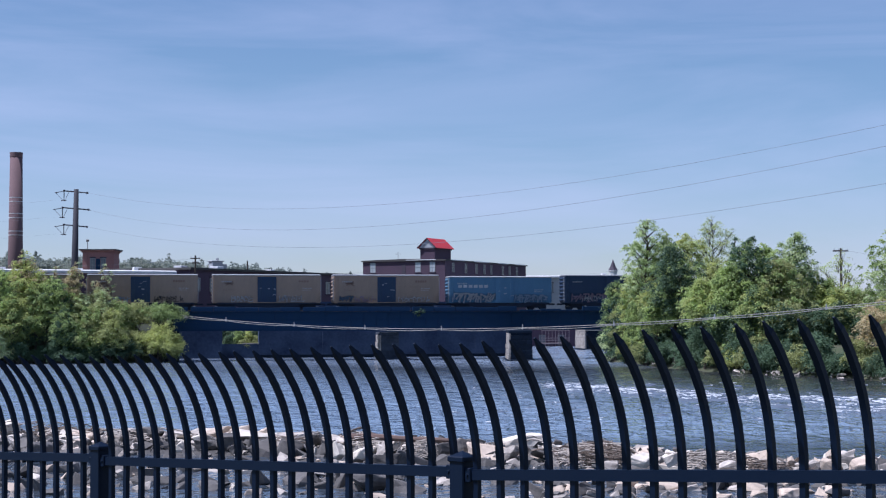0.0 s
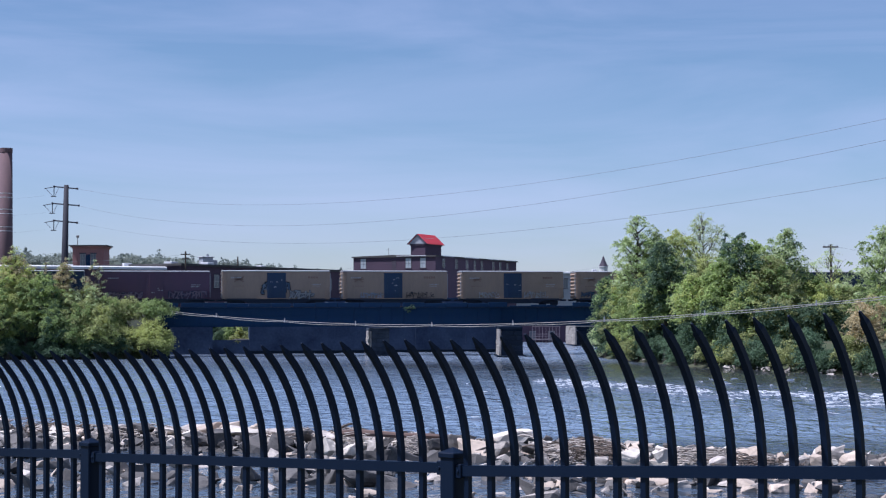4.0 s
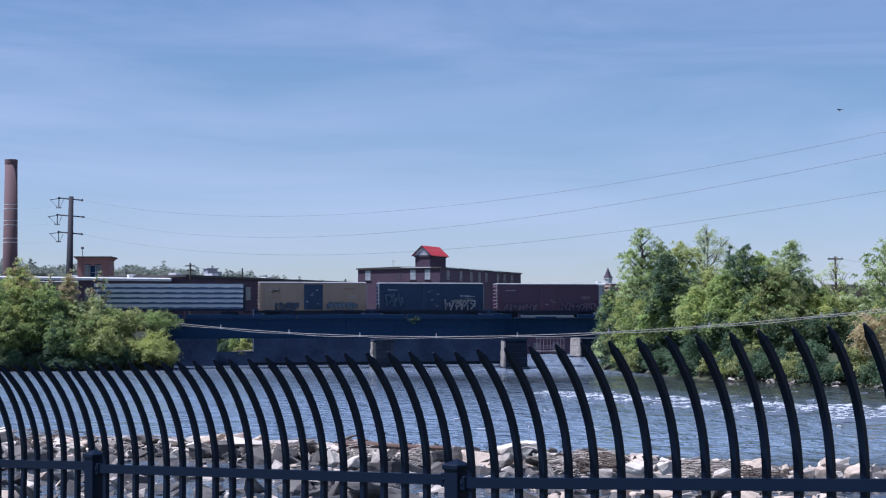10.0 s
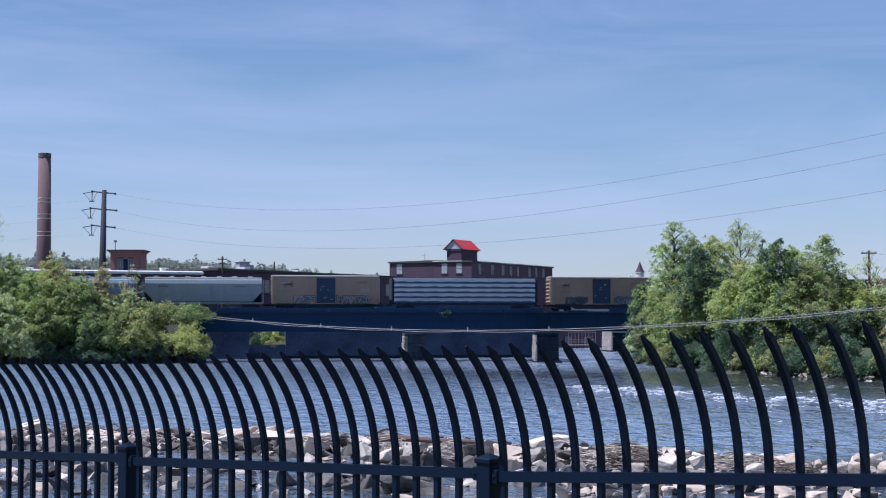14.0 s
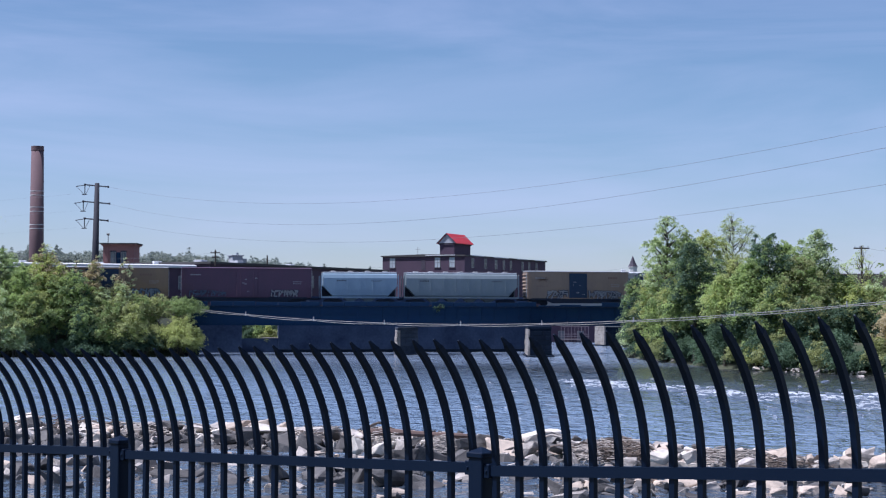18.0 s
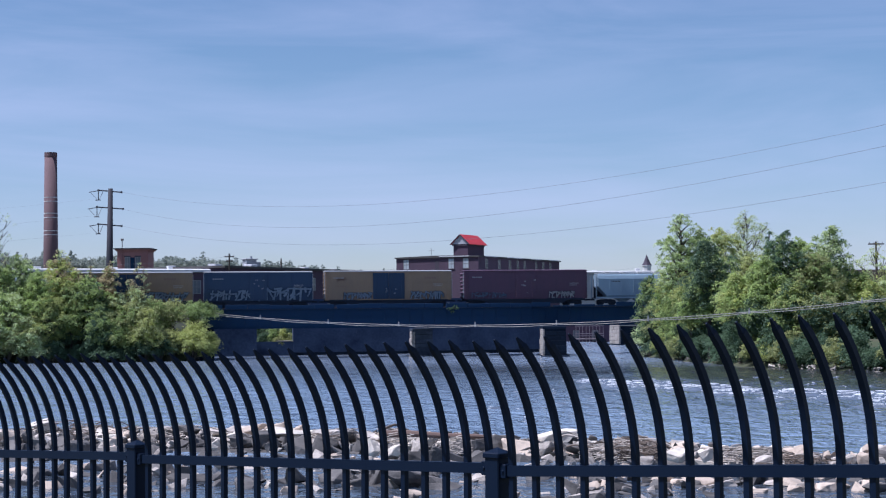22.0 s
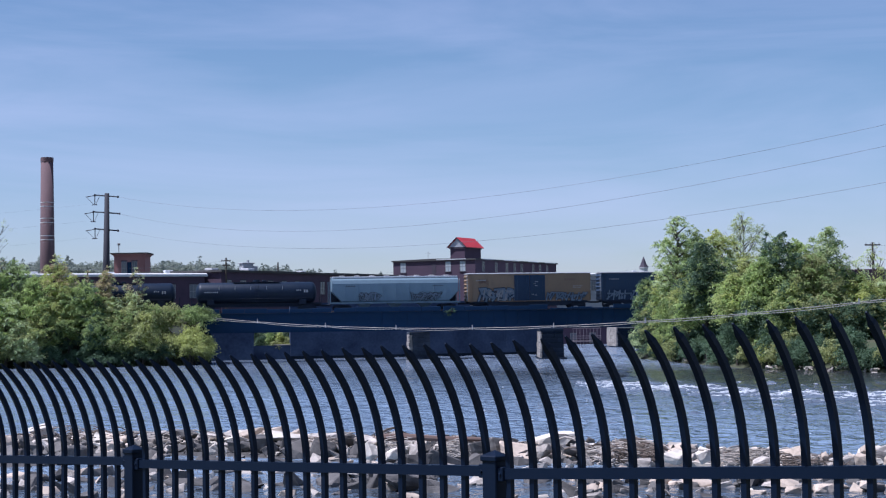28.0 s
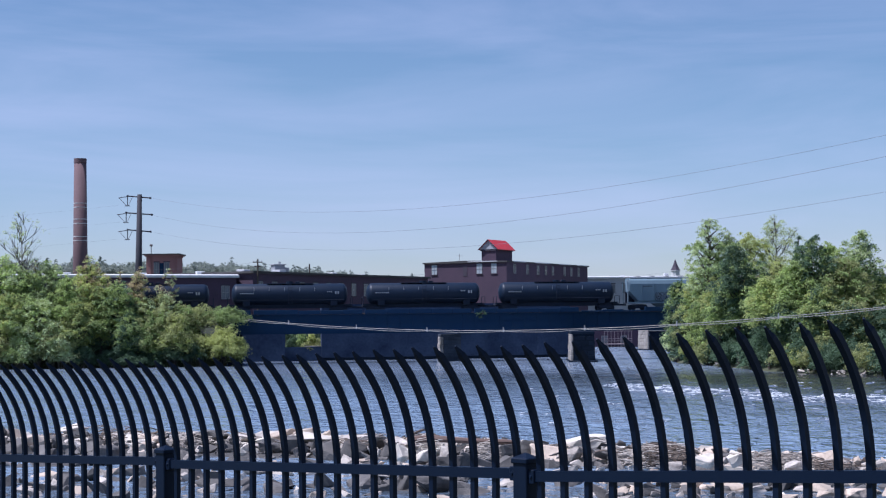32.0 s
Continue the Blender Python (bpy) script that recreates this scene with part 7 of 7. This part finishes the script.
def lumber_car(half, label):
    """A centre-beam flat car stacked with wrapped lumber."""
    car = thing("lumber_car", label, "flat car", group="cars of the freight train")
    part("deck", cube(-half, half, -1.45, 1.45, 0.95, 1.2, 0.02), UNDER, car)
    for s in (-1, 1):
        part("bulkhead", cube(s * half - 0.12, s * half + 0.12, -1.45, 1.45, 1.2, 4.75, 0.03), UNDER, car)
        truck(car, s * (half - 2.1))
    part("centre_beam", cube(-half, half, -0.1, 0.1, 1.2, 4.85), UNDER, car)
    r_ = random.Random(4)
    n_, rows_ = 9, 5
    wd_ = (2 * half - 0.5) / n_
    hh = 0.70
    for j in range(rows_):
        for i in range(n_):
            x0 = -half + 0.25 + i * wd_
            z = 1.22 + j * hh
            b = part("lumber_pack", cube(x0 + 0.006, x0 + wd_ - 0.006, -1.45 + r_.uniform(-0.03, 0.03), -0.12, z, z + hh - 0.04, 0.03), WRAP_BLUE, car, "lumber pack in blue and white wrap")
            bm = bmesh.new()
            k0 = [(x0 + 0.006 + (wd_ - 0.012) * k / 8, z + hh * (0.28 + 0.12 * math.sin(math.pi * k / 8)) + r_.uniform(-0.02, 0.02)) for k in range(9)]
            low_ = [bm.verts.new((xa, -1.503, za)) for xa, za in k0]
            high = [bm.verts.new((xa, -1.503, z + hh - 0.05)) for xa, za in k0]
            for k in range(8):
                bm.faces.new((low_[k], low_[k + 1], high[k + 1], high[k]))
            bmesh.ops.solidify(bm, geom=bm.faces[:], thickness=0.012)
            part("white_wrap", bm, WRAP_WHITE, b)
        part("lumber_row", cube(-half + 0.25, half - 0.25, 0.12, 1.45, 1.22 + j * hh, 1.22 + (j + 1) * hh - 0.04), WRAP_BLUE, car)
    part("top_sheet", cube(-half + 0.3, half - 0.3, -1.45, 1.45, 1.22 + rows_ * hh - 0.03, 1.22 + rows_ * hh + 0.03), WRAP_WHITE, car)
    ends(car, half)
    return car


TTX = (4.2, 3.95, 1.7, 0.3, 5, None, TAG_RUST)
TTX_FADED = (4.5, 3.95, 1.5, 0.26, 4, None, TAG_RUST)
TRAIN = []                                             # (car, place of its middle along the track at the start)


def add(car, left, right):
    TRAIN.append((car, (left + right) / 2))


H50, H60 = 7.6, 9.1
add(boxcar(H50, BLACK_CAR, BLACK_CAR, "dark boxcar with rust and graffiti along the sill", seed=1, top=5.1,
           tags=((-6.5, 0.5, 1.2, 2.3, TAG_PINK, 0.16), (0.8, 6.5, 1.2, 2.3, TAG_PINK, 0.16), (-5, 5, 1.3, 2.0, TAG_WHITE, 0.05))), 19.38, 34.6)
add(boxcar(H50, BLUE_LIGHT, BLUE_LIGHT, "light blue boxcar with white graffiti and a white name bar", seed=2, top=4.85, dx=0.6,
           tags=((-7.0, -0.9, 1.15, 2.3, TAG_WHITE, 0.2), (2.2, 7.0, 1.15, 2.1, TAG_BLUE, 0.15), (-0.7, 2.0, 1.5, 2.6, NAVY_CAR, 0.16)), logo=(-6.3, 3.2, 4.6, 0.42, 6, None, TAG_WHITE)), 2.13, 17.4)
add(boxcar(H50, YELLOW, NAVY, "faded yellow boxcar with a dark blue door", seed=3, tags=((-6.7, -5.0, 1.3, 1.95, TAG_BLACK, 0.14), (-4.5, -1.8, 1.15, 2.0, TAG_PINK, 0.06), (1.7, 6.3, 1.15, 1.9, TAG_WHITE, 0.05)), logo=TTX), -14.61, 0.58)
add(boxcar(H50, YELLOW, NAVY, "faded yellow boxcar with a dark blue door", seed=4, tags=((-5.0, -1.8, 1.15, 2.0, TAG_WHITE, 0.06), (1.7, 5.6, 1.15, 2.05, TAG_WHITE, 0.06)), logo=TTX_FADED), -31.75, -16.56)
add(boxcar(H50, YELLOW, NAVY, "faded yellow boxcar with a dark blue door", seed=5, tags=((-5, -1.8, 1.15, 1.9, TAG_BLUE, 0.06), (1.6, 5.4, 1.15, 2.0, TAG_BLACK, 0.05)), logo=TTX, dx=-0.3), -49.19, -33.83)
add(boxcar(H50, YELLOW, NAVY, "faded yellow boxcar with heavy graffiti across its door", seed=6, tags=((-2.0, 1.8, 1.9, 3.3, TAG_BLACK, 0.22), (-1.9, 1.6, 2.3, 3.2, TAG_BLUE, 0.07), (1.9, 5.2, 1.1, 2.1, TAG_WHITE, 0.12)), logo=TTX_FADED), -66.14, -51.04)
add(boxcar(H50, MAROON, MAROON, "maroon boxcar with faint graffiti", seed=7, top=4.95, tags=((-6.6, -1.6, 1.1, 1.9, TAG_PINK, 0.12), (2.0, 6.9, 1.1, 2.0, TAG_PINK, 0.12)), door_w=2.4), -83.23, -68.0)
add(boxcar(H50, BLACK_CAR, BLACK_CAR, "black-blue boxcar with large white graffiti", seed=8, top=5.0, tags=((2.0, 6.4, 1.2, 2.5, TAG_WHITE, 0.14), (-6.6, -4.2, 1.7, 3.3, TAG_DIM, 0.2)), logo=(4.2, 3.0, 1.5, 0.24, 9, None, TAG_BLUE)), -100.43, -85.52)
add(boxcar(H50, YELLOW, NAVY, "faded yellow boxcar with a dark blue door", seed=9, tags=((-5.3, -2.2, 1.1, 2.0, TAG_BLACK, 0.2), (2.0, 6.4, 1.2, 2.1, TAG_BLUE, 0.12)), logo=TTX_FADED), -117.68, -102.56)
add(lumber_car(10.6, "flat car stacked with lumber in blue and white wrap"), -141.04, -119.78)
add(boxcar(H50, YELLOW, NAVY, "faded yellow boxcar with a dark blue door", seed=11, tags=((-4.6, -1.7, 1.1, 2.1, TAG_WHITE, 0.12), (1.7, 6.4, 1.1, 2.1, TAG_WHITE, 0.12)), logo=TTX_FADED), -158.16, -143.02)
add(hopper(8.4, HOPPER_GREY, "long grey covered hopper car", 12, 4), -176.25, -159.43)
add(hopper(5.55, HOPPER_BLUE, "short pale blue-grey covered hopper car", 13, 2), -188.18, -177.11)
add(boxcar(H60, MAROON, MAROON, "long maroon boxcar with faint white graffiti", seed=14, top=5.2, door_w=3.0, tags=((3.5, 7.2, 1.2, 2.0, TAG_WHITE, 0.1), (-8, -3, 1.2, 2.0, TAG_DIM, 0.06)), roof=MAROON), -207.84, -189.72)
add(boxcar(H60, YELLOW_FRESH, NAVY, "long yellow boxcar with double dark blue doors", seed=15, doors=2, door_w=2.3, top=5.2, tags=((-6.4, -2.4, 1.15, 2.0, TAG_BLUE, 0.1), (3.2, 8.0, 1.15, 2.1, TAG_BLUE, 0.12)), logo=(5.2, 4.0, 1.7, 0.28, 5, None, TAG_RUST)), -228.05, -209.69)
add(boxcar(H50, NAVY_CAR, NAVY_CAR, "dark blue boxcar with pale graffiti", seed=16, top=5.15, tags=((-6.8, -0.4, 1.2, 2.4, TAG_BLUE, 0.12), (0.2, 6.6, 1.15, 2.7, TAG_BLUE, 0.13)), door_w=2.4), -244.97, -229.91)
add(boxcar(H60, YELLOW_FRESH, NAVY, "long yellow boxcar with double doors and large blue graffiti", seed=17, doors=2, door_w=2.3, top=5.15, tags=((-7.4, -1.2, 1.15, 2.8, TAG_BLUE, 0.2), (2.6, 8.2, 1.15, 2.2, TAG_BLUE, 0.16), (-6.8, -1.5, 1.3, 2.6, TAG_WHITE, 0.12)), logo=(5.2, 4.0, 1.7, 0.28, 5, None, TAG_RUST)), -264.88, -246.7)
add(hopper(9.36, HOPPER_GREEN, "pale green-grey covered hopper car with black graffiti", 18, 3, top=4.85, tags=((-5.2, -2.0, 1.45, 2.4, TAG_BLUE, 0.2), (2.4, 6.4, 1.45, 2.4, TAG_BLUE, 0.2))), -284.8, -266.08)
add(tank(9.1, "black tank car with a dome platform", 19), -304.43, -286.06)
add(tank(8.8, "black tank car with a dome platform", 20), -323.57, -306.14)
add(tank(8.8, "black tank car with a dome platform", 21), -342.9, -325.19)
add(tank(8.8, "black tank car with a dome platform", 22), -362.5, -344.81)


# ---- birds ----
def bird(label, k):
    b = thing("bird", label, "bird", group="birds over the river")
    part("body", tube(bmesh.new(), [(-0.10, 0, 0), (-0.06, 0, 0.005), (0.0, 0, 0), (0.06, 0, 0), (0.13, 0, 0)], [0.004, 0.02, 0.026, 0.016, 0.006], 8), ROOF_DARK, b)
    wings = []
    for s in (-1, 1):
        bm = bmesh.new()
        v = [bm.verts.new(p) for p in ((-0.03, 0, 0), (0.035, 0, 0), (0.03, s * 0.08, 0.0), (0.075, s * 0.15, 0.0), (-0.01, s * 0.07, 0.0))]
        bm.faces.new(v)
        bmesh.ops.solidify(bm, geom=bm.faces[:], thickness=0.006)
        wings.append(part("wing", bm, ROOF_DARK, b))
    part("tail", cube(0.11, 0.17, -0.02, 0.02, -0.003, 0.003), ROOF_DARK, b)
    for o in b.children:
        o.data.transform(Matrix.Diagonal((k, k, k, 1)))
    return b, wings


BIRDS = [bird("small dark swallow flying over the river", 0.65), bird("small dark swallow high over the river", 1.0)]


# ---- motion of train, water, birds ----
def along(t):
    """How far the train has come by t seconds."""
    k = t / 16 - 1
    return 9.5011 * t + 2.2088 * k * k + 0.1759 * k ** 3


def motions():
    times = [2 * i for i in range(17)]
    for car, s0 in TRAIN:
        walk(car, [(t, TRACK @ pose(s0 + along(t), 0, 7.5)) for t in times])
    walk(river, [(0, pose(-4, 11, 0)), (16, pose(0, 0, 0)), (32, pose(4, -11, 0))])
    r_ = random.Random(61)
    for ob, x, y in FOAMS:
        ph, sp = r_.uniform(0, 6.28), r_.uniform(0.8, 1.4)
        walk(ob, [(t, pose(x + 0.35 * math.sin(sp * t + ph), y + 0.5 * math.sin(0.8 * sp * t + ph), 0.03 + 0.03 * math.sin(1.7 * sp * t + ph), 0, 0, 5 * math.sin(0.5 * sp * t + ph))) for t in [1.0 * i for i in range(33)]])
    paths = (
        ((0.0, 24.11, 42.00, 11.04, 0), (6.9, 17.32, 42.00, 9.23, 0), (7.3, 13.52, 42.00, 9.83, 0), (7.6, 11.47, 42.00, 10.34, 0), (8.0, 14.11, 42.00, 10.89, 0), (8.5, 13.42, 42.00, 8.27, 0), (8.8, 11.17, 42.00, 8.62, 0), (9.0, 11.90, 42.00, 10.12, 0), (9.2, 10.89, 42.00, 11.69, 0), (9.4, 8.52, 42.00, 12.06, 0), (9.6, 7.86, 42.00, 10.67, 0), (9.8, 8.75, 42.00, 10.69, 0), (10.0, 10.91, 42.00, 11.35, 0), (10.3, 13.40, 42.00, 11.60, 0), (11.1, 12.92, 42.00, 10.20, 0), (11.4, 8.58, 42.00, 9.88, 0), (11.6, 5.70, 42.00, 9.68, 0), (11.8, 4.25, 42.00, 9.39, 0), (12.0, 5.58, 42.00, 9.41, 0), (12.2, 9.56, 42.00, 10.31, 0), (12.5, 13.40, 42.00, 11.01, 0), (13.2, 12.89, 42.00, 12.77, 0), (13.5, 9.58, 42.00, 12.94, 0), (13.9, 8.11, 42.00, 14.88, 0), (15.0, 9.12, 42.00, 21.30, 0), (32.0, 25.29, 42.00, 20.88, 0)),
        ((0.0, 3.93, 70.00, 41.56, 0), (6.3, 14.29, 70.00, 22.45, 0), (6.7, 8.94, 70.00, 15.13, 0), (7.0, 5.45, 70.00, 10.81, 0), (7.2, 7.04, 70.00, 15.17, 0), (7.4, 8.28, 70.00, 20.53, 0), (9.0, 14.10, 70.00, 24.52, 0), (11.4, 18.14, 70.00, 21.92, 0), (11.8, 10.16, 70.00, 14.36, 0), (12.0, 7.03, 70.00, 15.70, 0), (12.4, 3.14, 70.00, 21.28, 0), (14.0, -4.59, 70.00, 34.16, 0), (24.4, -9.31, 70.00, 24.58, 0), (24.8, -2.18, 70.00, 15.26, 0), (25.0, -0.30, 70.00, 11.77, 0), (25.3, 3.86, 70.00, 15.91, 0), (25.7, 7.60, 70.00, 21.41, 0), (32.0, 16.15, 70.00, 41.28, 0)),
    )
    for (ob, wings), rows in zip(BIRDS, paths):
        walk(ob, [(t, pose(x, y, z, 0, 0, yaw)) for t, x, y, z, yaw in rows])
        for s, wing in zip((-1, 1), wings):
            walk(wing, [(0.0, pose(0, 0, 0))] + [(6.5 + 0.1 * i, pose(0, 0, 0, s * 34 * math.sin(2.3 * i), 0, 0)) for i in range(75)] + [(24.0 + 0.1 * i, pose(0, 0, 0, s * 34 * math.sin(2.3 * i), 0, 0)) for i in range(20)] + [(32.0, pose(0, 0, 0))])


motions()
